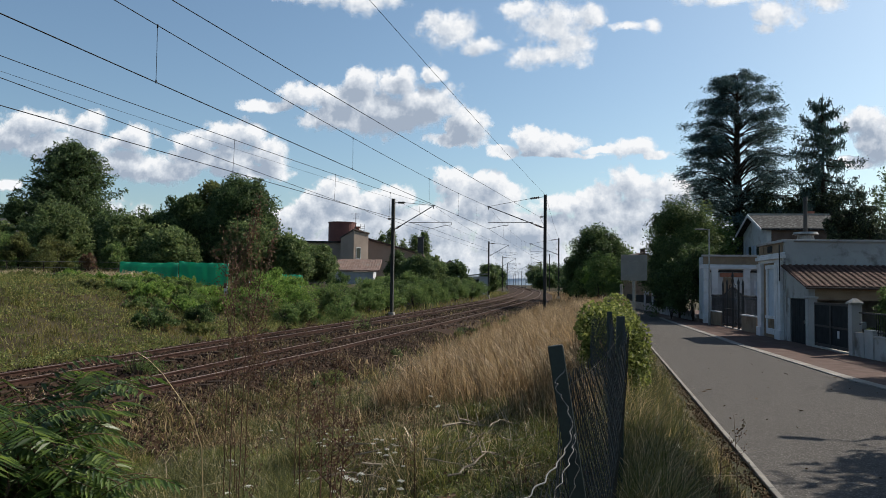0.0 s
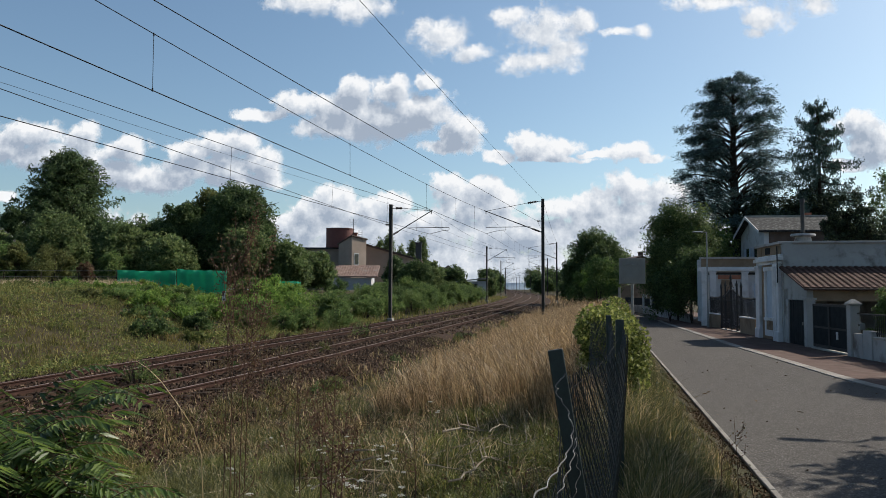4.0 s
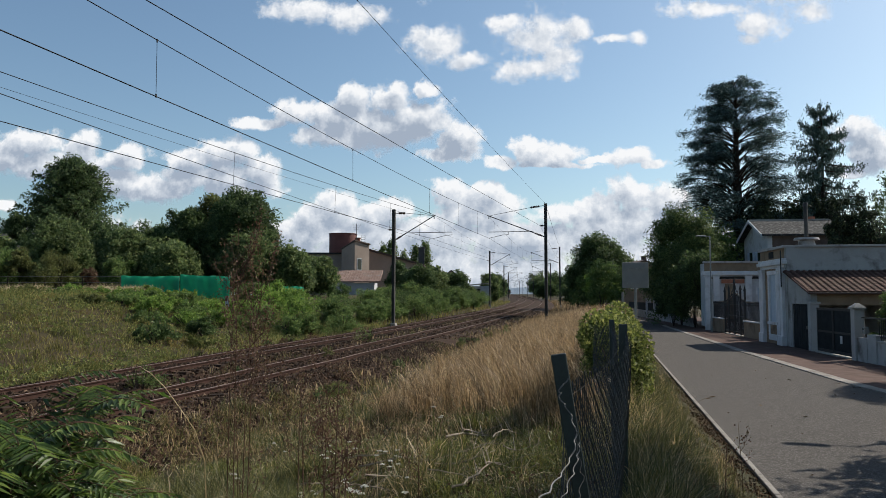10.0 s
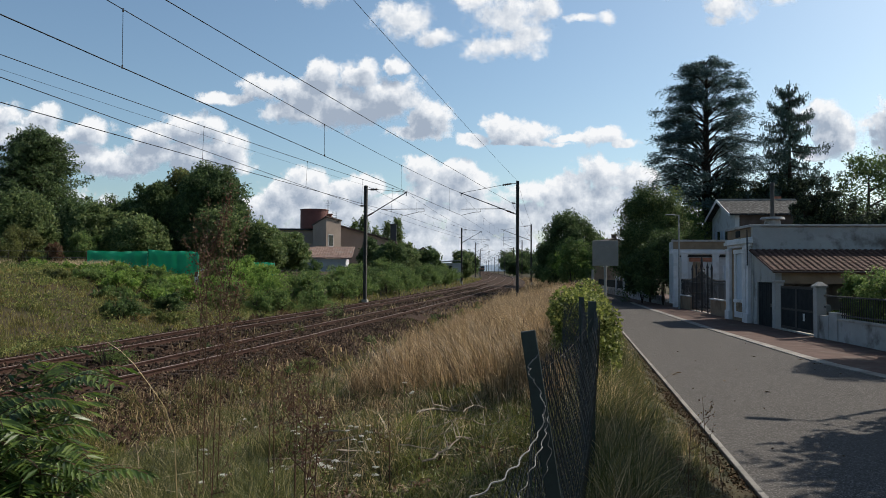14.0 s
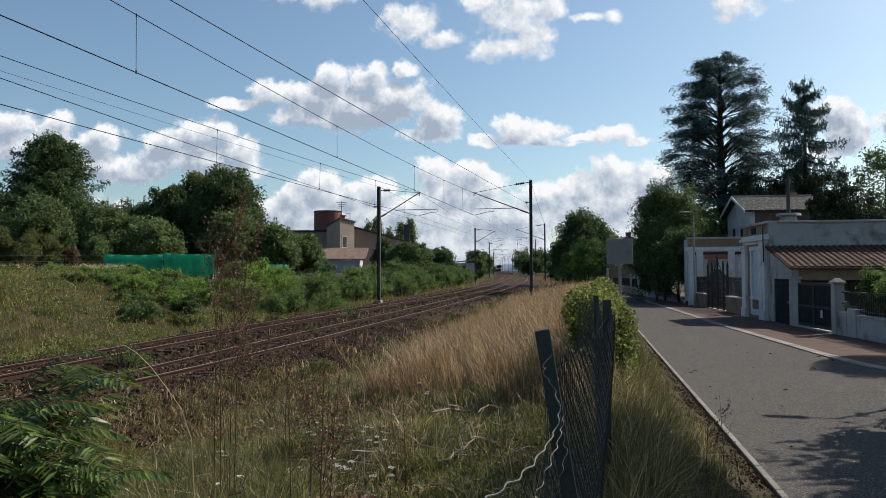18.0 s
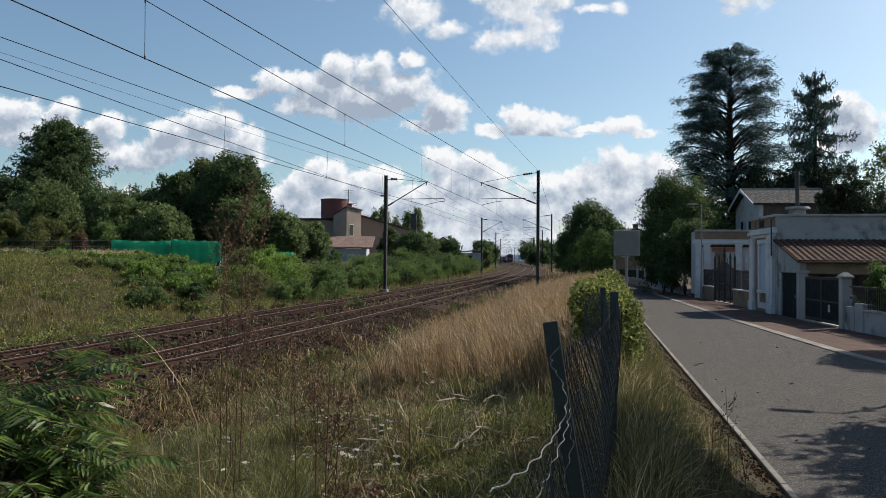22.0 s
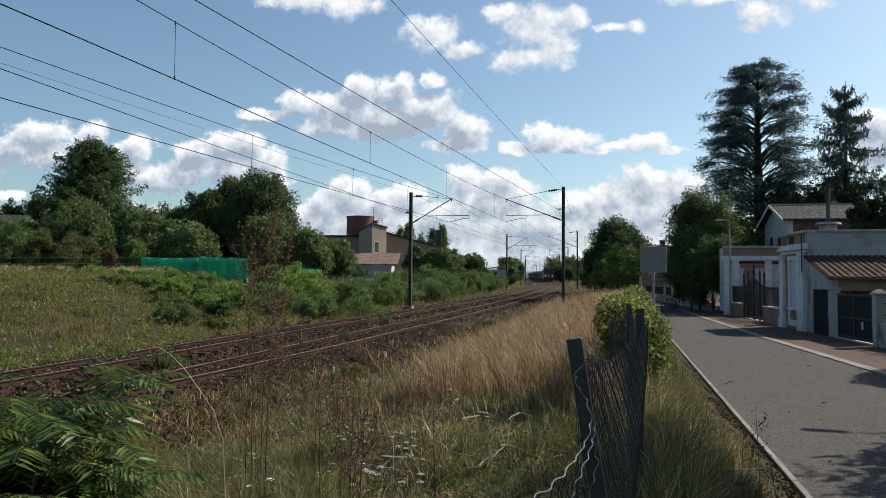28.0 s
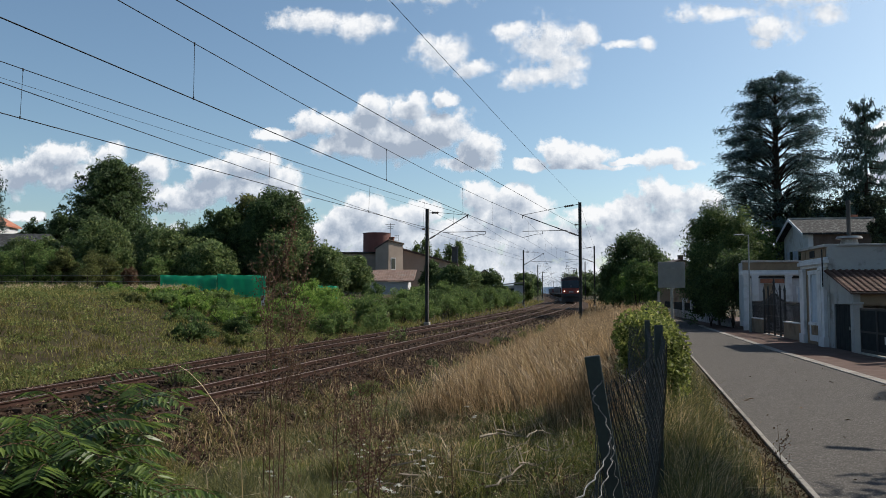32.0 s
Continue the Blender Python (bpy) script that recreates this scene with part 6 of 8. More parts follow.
# ---- near fence ----
def build_fence():
    t = thing("chain_link_fence", Matrix(), "sagging old chain-link fence with dark green posts", "fence")
    for x, y, ztop, tilt, w in ((0.40, 2.6, 2.205, -9.0, 0.054), (1.262, 5.2, 2.215, 0.5, 0.058), (1.775, 7.8, 2.165, -1.0, 0.055), (2.1, 10.4, 2.15, -3.0, 0.055), (2.95, 13.0, 2.2, 0, 0.055), (3.6, 15.6, 2.2, 0, 0.055)):
        g = float(ground_z(x, y))
        p = part("post", boxes((-w / 2, w / 2, -0.012, 0.012, -(ztop - g) - 0.4, 0), (-0.01, 0.01, 0.012, w * 0.8, -(ztop - g) - 0.4, -0.004), bevel=0.003), POSTGREEN, t, "", pose(x, y, ztop, 0, tilt, -8))
    # mesh of bent wires between the leaning post and the next ones
    rng = np.random.default_rng(77)
    ys = np.arange(2.62, 9.6, 0.045)
    sag = np.interp(ys, [2.6, 3.6, 4.6, 5.2, 6.5, 7.8, 9.6], [0.08, 0.05, 0.03, 0.02, 0.06, 0.04, 0.1])
    wires = []
    f = np.linspace(0, 1, 40)
    for way in (-1, 1):
        for y0 in np.arange(1.2, 11.0, 0.052):
            y = y0 + way * 1.25 * (f - 0.5) + 0.03 * np.sin(f * 7 + y0 * 2.1)
            x = np.interp(y, [2.6, 5.2, 7.8, 10.4], [0.43, 1.27, 1.785, 2.12])
            g = ground_z(x, y)
            top = np.interp(y, [2.6, 5.2, 7.8], [2.12, 2.17, 2.12]) - np.interp(y, ys, sag) - 0.05 * np.sin(np.clip((y - 2.62) / 2.58, 0, 1) * np.pi) - 0.02 * np.sin(y0 * 37.0)
            z = top - f * (top - g + 0.05)
            x = x + 0.05 * np.sin(f * 3.3 + y * 1.7) + 0.03 * np.sin(y * 3.1) + 0.006 * way
            m = (y > 2.63) & (y < 9.6)
            if m.sum() > 2:
                wires.append(tube_arrays(np.stack([x, y, z], 1)[m], 0.0023, 3))
    # torn end of the mesh that hangs forward under the loose top wire
    for way in (-1, 1):
        for y0 in np.arange(1.3, 3.2, 0.052):
            y = y0 + way * 0.95 * (f - 0.5) + 0.02 * np.sin(f * 9 + y0 * 3)
            x = np.interp(y, [1.85, 2.25, 2.62], [0.13, 0.345, 0.44]) + 0.02 * np.sin(f * 5 + y * 4)
            top = np.interp(y, [1.85, 2.05, 2.4, 2.62], [1.80, 1.83, 1.84, 1.93])
            z = top - f * (top - 0.72)
            m = (y > 1.86) & (y < 2.62)
            if m.sum() > 2:
                wires.append(tube_arrays(np.stack([x, y, z], 1)[m], 0.0017, 3))
    tagged(array_mesh("wire_mesh", *joined(wires), MESHWIRE, t, "dark diamond mesh of thin wire"), kind="stuff")
    yy = np.linspace(2.62, 13.0, 30)
    xx = np.interp(yy, [2.6, 5.2, 7.8, 10.4, 13], [0.43, 1.27, 1.785, 2.12, 2.95])
    array_mesh("strand", *tube_arrays(np.stack([xx, yy, 2.13 - np.interp(yy, ys, sag) - 0.05 * np.sin(np.clip((yy - 2.62) / 2.58, 0, 1) * np.pi)], 1), 0.001, 4), WIRE, t)
    # loose bright ends that hang forward from the leaning post
    def loose(points, radius, material, seed):
        p = np.array(points, dtype=float)
        f = np.linspace(0, len(p) - 1, 90)
        q = np.stack([np.interp(f, np.arange(len(p)), p[:, a]) for a in range(3)], 1)
        ker = np.ones(9) / 9
        q = np.stack([np.convolve(np.pad(q[:, a], 4, mode="edge"), ker, "valid") for a in range(3)], 1)
        q[:, 0] += 0.005 * np.sin(f * 8.5 + seed) * np.minimum(1, f)
        q[:, 2] += 0.004 * np.sin(f * 7.1 + seed * 2)
        array_mesh("loose_wire", *tube_arrays(q, radius, 5), material, t, "bright wavy loose wire")

    loose([(0.432, 2.56, 2.125), (0.395, 2.54, 2.095), (0.392, 2.52, 2.06), (0.425, 2.5, 2.015), (0.44, 2.46, 1.94), (0.405, 2.4, 1.88), (0.345, 2.25, 1.86), (0.27, 2.05, 1.855), (0.20, 1.95, 1.84), (0.12, 1.85, 1.83)], 0.0026, BRIGHTWIRE, 1)
    loose([(0.46, 2.53, 1.92), (0.45, 2.5, 1.88), (0.42, 2.42, 1.84), (0.37, 2.3, 1.80), (0.32, 2.2, 1.75), (0.27, 2.1, 1.72)], 0.0020, BRIGHTWIRE, 2)
    loose([(0.45, 2.58, 1.95), (0.46, 2.56, 1.86), (0.465, 2.5, 1.80), (0.43, 2.42, 1.74), (0.40, 2.38, 1.66)], 0.0018, MESHWIRE, 3)
    return t


build_fence()

hr = np.random.default_rng(9)
hd = thing("ivy_hedge", pose(2.75, 13.2, 0.9), "yellow-green climbing ivy heaped over the old fence", "hedge")
hp = []
for k in range(60):
    f = hr.uniform(0, 1)
    yy = 9.8 + 5.6 * f
    xx = 0.234 * yy + np.clip(hr.normal(), -1.3, 1.0) * 0.22
    zz = hr.uniform(0.75, 2.05) - 0.12 * abs(hr.normal())
    o = unit(hr.normal(size=(1150, 3))) * (hr.uniform(0.4, 1, (1150, 1)) ** 0.5) * np.array([0.30, 0.45, 0.33])
    hp.append(np.array([xx - 2.75, yy - 13.2, zz - 0.9]) + o)
array_mesh("foliage", *leaves(hr, np.concatenate(hp), 0.058, 0.044, 0.5), LEAF_IVY, hd)
array_mesh("stem", *joined([tube_arrays([(np.interp(y, [-3.4, 2.4], [-0.5, 0.8]), y, -0.2), (np.interp(y, [-3.4, 2.4], [-0.45, 0.8]) + 0.1 * hr.normal(), y + 0.1, 0.6), (np.interp(y, [-3.4, 2.4], [-0.5, 0.8]), y + 0.2 * hr.normal(), 1.2)], 0.014, 4) for y in np.linspace(-3.4, 2.4, 16)]), BARK, hd)


# ---- grass and weeds ----
WITHERED = foliage("withered_leaves", [(0.0, (0.04, 0.017, 0.010)), (0.6, (0.13, 0.05, 0.03)), (1.0, (0.34, 0.22, 0.15))], 0.5, 0.35)
def scatter(rng, n, xa, xb, ya, yb, keep, bias=1.0):
    y = ya + (yb - ya) * rng.uniform(0, 1, n) ** bias
    x = xa + (xb - xa) * rng.uniform(0, 1, n)
    m = keep(x, y)
    x, y = x[m], y[m]
    return np.stack([x, y, surface_z(x, y) - 0.02], 1)


def patchy(x, y, s, seed):
    return 0.5 + 0.25 * (np.sin(x * s + seed) * np.sin(y * s * 0.8 + seed * 2) + np.sin(x * s * 2.3 + y * s * 1.7 + seed * 3))


def on_bank(x, y):
    return (x > x_near(y) + np.interp(y, [9, 14, 20], [1.3, 1.9, 2.5]) + 0.35 * np.sin(y * 2.1) * np.sin(x * 3.0)) & (x < x_fence(y) + 0.15)


gr = np.random.default_rng(31)
def tufts(rng, centres, per, radius):
    """Roots gathered round tuft centres."""
    k = np.repeat(np.arange(len(centres)), per)
    r = rng.normal(size=(len(k), 2)) * radius
    x, y = centres[k, 0] + r[:, 0], centres[k, 1] + r[:, 1]
    return np.stack([x, y, surface_z(x, y) - 0.02], 1)


def swayed(rng, centres, per, radius, height, width, lean, sway, wind=(0.0, 0.0)):
    """Tufts of blades; each tuft leans its own way and has its own height."""
    lay = rng.normal(size=(len(centres), 2)) * sway + np.array(wind)
    tall = rng.uniform(0.55, 1.25, len(centres))
    pieces = []
    for lo, hi in ((0.0, 0.75), (0.75, 1.0), (1.0, 2.0)):
        m = (tall >= lo) & (tall < hi)
        if m.any():
            pieces.append(blades(rng, tufts(rng, centres[m], per, radius), height * tall[m].mean(), width, lean, np.repeat(lay[m], per, 0)))
    return joined(pieces)


near_ok = lambda x, y: on_bank(x, y) & (np.abs(x) < y * 0.75 + 0.8)
thin = scatter(gr, 110000, -10, 4, 4.2, 19, lambda x, y: near_ok(x, y) & (gr.uniform(size=len(x)) < (patchy(x, y, 2.3, 1.0) - 0.22) * 1.9), 1.5)
v1, f1 = blades(gr, thin, 0.16, 0.007, 1.3)
tuft_at = scatter(gr, 3000, -10, 4, 4.4, 19, near_ok, 1.3)
v1b, f1b = swayed(gr, tuft_at, 32, 0.06, 0.25, 0.0075, 0.8, 0.5)
mid = scatter(gr, 32000, -9, 9, 12, 48, lambda x, y: on_bank(x, y) & (gr.uniform(size=len(x)) < patchy(x, y, 1.1, 4.0)), 1.3)
v2, f2 = blades(gr, mid, 0.30, 0.024, 0.9)
tagged(array_mesh("bank_grass", *joined([(v1, f1), (v1b, f1b), (v2, f2)]), GRASS_MIX), "matted half-dry grass and weeds on the bank", "grass", kind="stuff")
lush_at = scatter(gr, 4600, -5, 2, 4.0, 11, lambda x, y: near_ok(x, y) & (patchy(x, y, 1.6, 3.0) > 0.40) & ((x < -0.12 * y) | (x > -0.02 * y)), 1.3)
tagged(array_mesh("grass_tufts", *swayed(gr, lush_at, 22, 0.05, 0.20, 0.0075, 0.9, 0.4), GRASS_LUSH), "fresh green grass tufts on the bank", "grass", kind="stuff")
long_at = scatter(gr, 4800, -4.2, -0.4, 4.3, 8.8, lambda x, y: (x > -0.47 * y) & (x < -0.17 * y) & (patchy(x, y, 2.2, 5.0) > 0.36 + 0.04 * np.maximum(y - 7.4, 0)), 1.0)
tagged(array_mesh("long_grass", *swayed(gr, long_at, 26, 0.07, 0.42, 0.0075, 0.8, 0.35, (0.1, -0.05)), GRASS_YELLOW), "long arching yellow-green grass beside the saplings", "grass", kind="stuff")
flat_at = scatter(gr, 15000, -10, 4, 4.4, 19, near_ok, 1.4)
flat_at[:, 2] += gr.uniform(0.02, 0.16, len(flat_at))
strewn = leaves(gr, flat_at, 0.34, 0.006, 0.9, None, 1.0)
strewn[0][:, 2] = np.repeat(flat_at[:, 2], 4) + (strewn[0][:, 2] - np.repeat(flat_at[:, 2], 4)) * 0.35
arch_at = scatter(gr, 150, -5, 3, 4.4, 12, near_ok, 1.3)
tagged(array_mesh("straw_litter", *joined([(strewn[0], np.concatenate([strewn[1][:, :3], strewn[1][:, [0, 2, 3]]])), blades(gr, arch_at, 0.5, 0.007, 1.6)]), STRAW), "bleached straw strewn over the bank", "straw", kind="stuff")
weed_at = scatter(gr, 34000, -10, 4, 4.4, 20, lambda x, y: near_ok(x, y) & (patchy(x, y, 1.3, 7.0) > 0.5), 1.4)
weed_at[:, 2] += gr.uniform(0.02, 0.22, len(weed_at))
tagged(array_mesh("weed_leaves", *leaves(gr, weed_at, 0.05, 0.026, 0.4), LEAF_OLIVE), "small broad weed leaves among the grass", "weeds", kind="stuff")
brown_at = scatter(gr, 52000, -10, 4, 4.4, 24, lambda x, y: (x > x_near(y) + 0.95) & (x < x_fence(y)) & (patchy(x, y, 1.0, 9.0) > 0.52), 1.2)
brown_at[:, 2] += gr.uniform(0.01, 0.14, len(brown_at))
tagged(array_mesh("dead_weed_leaves", *leaves(gr, brown_at, 0.05, 0.028, 0.3), LEAF_RED), "withered reddish-brown weed leaves on the bank", "weeds", kind="stuff")


patch_at = scatter(gr, 2600, -1.1, 0.3, 4.7, 6.2, lambda x, y: (x > -0.17 * y) & (x < 0.02 * y) & (patchy(x, y, 3.1, 2.0) > 0.5))
patch_at[:, 2] += gr.uniform(0.03, 0.16, len(patch_at))
tagged(array_mesh("withered_leaves", *leaves(gr, patch_at, 0.055, 0.038, 0.5), WITHERED), "withered red-brown leaves caught in the grass", "leaves", kind="stuff")


def dry_zone(x, y):
    edge = x_near(y) + np.interp(y, [8, 9.5, 11, 14, 20, 35, 50], [11.0, 8.6, 7.0, 5.8, 5.0, 4.3, 4.0]) + 0.5 * np.sin(y * 1.3)
    return (x > edge) & (x < x_fence(y) + 0.2)


dry = scatter(gr, 230000, -4, 11, 8.2, 62, lambda x, y: dry_zone(x, y) & (gr.uniform(size=len(x)) < 0.2 + 0.8 * patchy(x, y, 0.9, 2.0)), 1.4)
centres = dry[gr.uniform(size=len(dry)) < 0.06]
dry = dry[gr.uniform(size=len(dry)) < 0.30]
v3, f3 = joined([blades(gr, dry, 0.50, 0.009, 1.0, (-0.2, -0.08)), swayed(gr, centres, 30, 0.09, 0.78, 0.0095, 0.5, 0.32, (-0.22, -0.08))])
heads = dry[gr.uniform(size=len(dry)) < 0.14]
hc = heads + np.stack([np.full(len(heads), -0.14), np.full(len(heads), -0.05), 0.66 + 0.14 * gr.normal(size=len(heads))], 1)
tagged(array_mesh("dry_grass", v3, f3, GRASS_DRY), "tall straw-coloured dry grass on the bank", "dry grass", kind="stuff")
tagged(array_mesh("grass_seed_heads", *leaves(gr, hc, 0.15, 0.014, 0, np.array([-0.6, -0.2, 1.2]), 0.5), GRASS_DRY), "pale seed heads over the dry grass", "seed heads", kind="stuff")
skirt_at = scatter(gr, 1800, -1, 8, 7.0, 30, lambda x, y: (x > x_fence(y) - 3.2) & (x < x_fence(y) + 0.1) & (patchy(x, y, 1.2, 12.0) > 0.47), 1.3)
tagged(array_mesh("green_undergrowth", *swayed(gr, skirt_at, 26, 0.10, 0.38, 0.010, 0.8, 0.3), GRASS_MIX), "green grass showing among the dry stems", "grass", kind="stuff")

verge = scatter(gr, 130000, -0.5, 9.6, 1.4, 36, lambda x, y: (x > x_fence(y) - 0.1) & (x < x_kerb(y) - 0.22 - (0.16 + 0.35 * (patchy(x, y, 1.7, 8.0) > 0.45)) * (y < 18)), 1.7)
verge = verge[(verge[:, 1] > 6.5) | (gr.uniform(size=len(verge)) < 0.35)]
v4, f4 = blades(gr, verge, 0.20, 0.007, 0.8)
sunny_v = scatter(gr, 2000, 0.5, 9.6, 7.5, 26, lambda x, y: (x > x_fence(y) + 0.1) & (x < x_kerb(y) - 0.5), 1.2)
tagged(array_mesh("verge_tufts", *swayed(gr, sunny_v, 24, 0.06, 0.28, 0.008, 0.8, 0.3), GRASS_MIX), "sunlit yellow-green tufts on the verge", "grass", kind="stuff")
clump_v = scatter(gr, 2400, -0.5, 9.6, 2.4, 30, lambda x, y: (x > x_fence(y)) & (x < x_kerb(y) - 0.8), 1.6)
clump_v = clump_v[(clump_v[:, 1] > 6.8) | (gr.uniform(size=len(clump_v)) < 0.75)]
v5, f5 = swayed(gr, clump_v, 20, 0.05, 0.42, 0.007, 0.6, 0.3)
fy = gr.uniform(3.6, 9.5, 420)
fence_at = np.stack([x_fence(fy) + np.abs(gr.normal(size=420)) * 0.22 + 0.04, fy, fy * 0], 1)
v5b, f5b = swayed(gr, fence_at, 16, 0.06, 0.58, 0.006, 0.6, 0.4)
tagged(array_mesh("fence_grass", v5b, f5b, GRASS_MIX), "tall half-dry grass grown up through the fence", "grass", kind="stuff")
tagged(array_mesh("verge_grass", *joined([(v4, f4), (v5, f5)]), GRASS_GREEN), "green and yellow grass on the verge by the lane", "grass", kind="stuff")


def on_meadow(x, y):
    return (x < x_near(y) - GAP - 3.0) & (y < 60)


mead = scatter(gr, 110000, -44, 4, 12, 54, lambda x, y: on_meadow(x, y) & (np.abs(x) < y * 0.78 + 4), 0.9)
v6, f6 = blades(gr, mead, 0.22, 0.03, 1.0)
tagged(array_mesh("meadow_grass", v6, f6, GRASS_MEADOW), "rough weedy meadow grass beyond the tracks", "grass", kind="stuff")
clump_at = scatter(gr, 3400, -44, 2, 13, 52, lambda x, y: on_meadow(x, y) & (np.abs(x) < y * 0.75 + 3) & (patchy(x, y, 0.45, 6.0) > 0.34))
ck = np.repeat(np.arange(len(clump_at)), 52)
cp_ = clump_at[ck] + gr.normal(size=(len(ck), 3)) * np.array([0.30, 0.30, 0.15]) * gr.uniform(0.5, 1.4, (len(clump_at), 1))[ck]
cp_[:, 2] = np.maximum(cp_[:, 2], clump_at[ck][:, 2]) + 0.12
tagged(array_mesh("meadow_weeds", *leaves(gr, cp_, 0.10, 0.054, 0.4, simple=True), LEAF_MEADOW), "leafy green weed clumps over the meadow", "weeds", kind="stuff")
mtuft = scatter(gr, 3600, -44, 2, 13, 50, lambda x, y: on_meadow(x, y) & (np.abs(x) < y * 0.75 + 3) & (patchy(x, y, 0.6, 2.0) > 0.4))
tagged(array_mesh("meadow_tufts", *swayed(gr, mtuft, 22, 0.12, 0.42, 0.016, 0.7, 0.4), GRASS_MEADOW), "half-dry grass tufts over the meadow", "grass", kind="stuff")
straw = scatter(gr, 26000, -46, -18, 43, 52, lambda x, y: on_meadow(x, y) & (patchy(x, y, 0.35, 3.0) > 0.33))
v7, f7 = blades(gr, straw, 0.7, 0.024, 0.9)
tagged(array_mesh("meadow_straw", v7, f7, STRAW), "dry straw-coloured strip at the meadow's top", "dry grass", kind="stuff")
weeds = scatter(gr, 42000, -9, 9, 5, 60, lambda x, y: ((np.abs(x - x_near(y) - 2.7) < 1.0) | (np.abs(x - x_near(y) + GAP / 2) < 0.35) | (np.abs(x - x_near(y) + GAP + 2.6) < 0.8)) & (patchy(x, y, 0.8, 5.0) > 0.52))
v8, f8 = blades(gr, weeds, 0.24, 0.014, 0.9)
tagged(array_mesh("ballast_weeds", v8, f8, GRASS_MIX), "weeds growing out of the ballast edge", "weeds", kind="stuff")


side_left = scatter(gr, 30000, -22, 24, 46, 175, lambda x, y: (x < x_near(y) - GAP - 2.7) & (x > x_near(y) - GAP - 9), 1.4)
vl, fl = blades(gr, side_left, 0.5, 0.05, 0.6)
tagged(array_mesh("lineside_grass", vl, fl, GRASS_MEADOW), "rough grass along the far side of the line", "grass", kind="stuff")
side_right = scatter(gr, 30000, 0, 40, 44, 175, lambda x, y: (x > x_near(y) + 2.7) & (x < np.minimum(x_near(y) + 9, x_kerb(y) - 0.4)), 1.4)
vr, fr_ = blades(gr, side_right, 0.6, 0.05, 0.6)
tagged(array_mesh("lineside_straw", vr, fr_, GRASS_DRY), "dry grass along the near side of the line", "dry grass", kind="stuff")


def build_sapling(name, x, y, height, label, seed, stems=3):
    """Sapling with long pinnate leaves."""
    r = np.random.default_rng(seed)
    g = float(ground_z(x, y))
    t = thing(name, pose(x, y, g), label, "sapling", "saplings in front of the track")
    tubes, cs, us, ns = [], [], [], []
    for s in range(stems):
        az = r.uniform(0, 6.283)
        tip = np.array([math.cos(az) * 0.28, math.sin(az) * 0.28, height * r.uniform(0.7, 1.0)])
        tubes.append(tube_arrays([(0, 0, -0.1), tip * [0.6, 0.6, 0.5], tip], [0.016, 0.012, 0.006], 5))
        for q in range(18):
            f = 0.2 + 0.8 * q / 17
            base = tip * np.array([f ** 1.5, f ** 1.5, f])
            a2 = r.uniform(0, 6.283)
            d = np.array([math.cos(a2), math.sin(a2), 0])
            ln = 0.62 * r.uniform(0.7, 1.2)
            sd = np.array([-d[1], d[0], 0])
            path = np.array([base + d * ln * u + np.array([0, 0, ln * (1.35 * u - 0.95 * u * u)]) for u in np.linspace(0, 1, 16)])
            tubes.append(tube_arrays(path, 0.0035, 3))
            for u in range(2, 16):
                for sign in (-1, 1):
                    dirn = sd * sign + d * 0.45 + np.array([0, 0, -0.28])
                    cs.append(path[u] + dirn / np.linalg.norm(dirn) * 0.078)
                    us.append(dirn / np.linalg.norm(dirn))
    tagged(array_mesh("leaf_stalk", *joined(tubes), STALK, t), kind="stuff")
    cs, us = np.array(cs), np.array(us)
    nor = unit(np.array([0, 0, 1.0]) + r.normal(size=cs.shape) * 0.35)
    side = unit(np.cross(us, nor))
    ln = 0.15 * r.uniform(0.75, 1.2, (len(cs), 1))
    v = np.stack([cs - us * ln / 2, cs + side * 0.017 - us * ln * 0.1, cs + us * ln / 2 - [0, 0, 0.015], cs - side * 0.017 - us * ln * 0.1], 1)
    array_mesh("foliage", v.reshape(-1, 3), np.arange(len(cs) * 4).reshape(-1, 4), FERNLEAF, t)
    return t


for k, (x, y, h) in enumerate(((-3.0, 5.6, 1.35), (-2.7, 5.2, 1.25), (-3.4, 6.0, 1.45), (-2.5, 5.3, 0.8), (-3.7, 6.2, 1.3), (-2.9, 4.9, 1.1), (-3.1, 6.3, 1.5), (-3.3, 5.2, 1.2), (-3.6, 5.6, 1.3), (-4.0, 6.4, 1.2))):
    build_sapling("ailanthus_sapling", x - 0.14, y, h * 1.05, "young ailanthus sapling with long feathered leaves", 210 + k, 3)


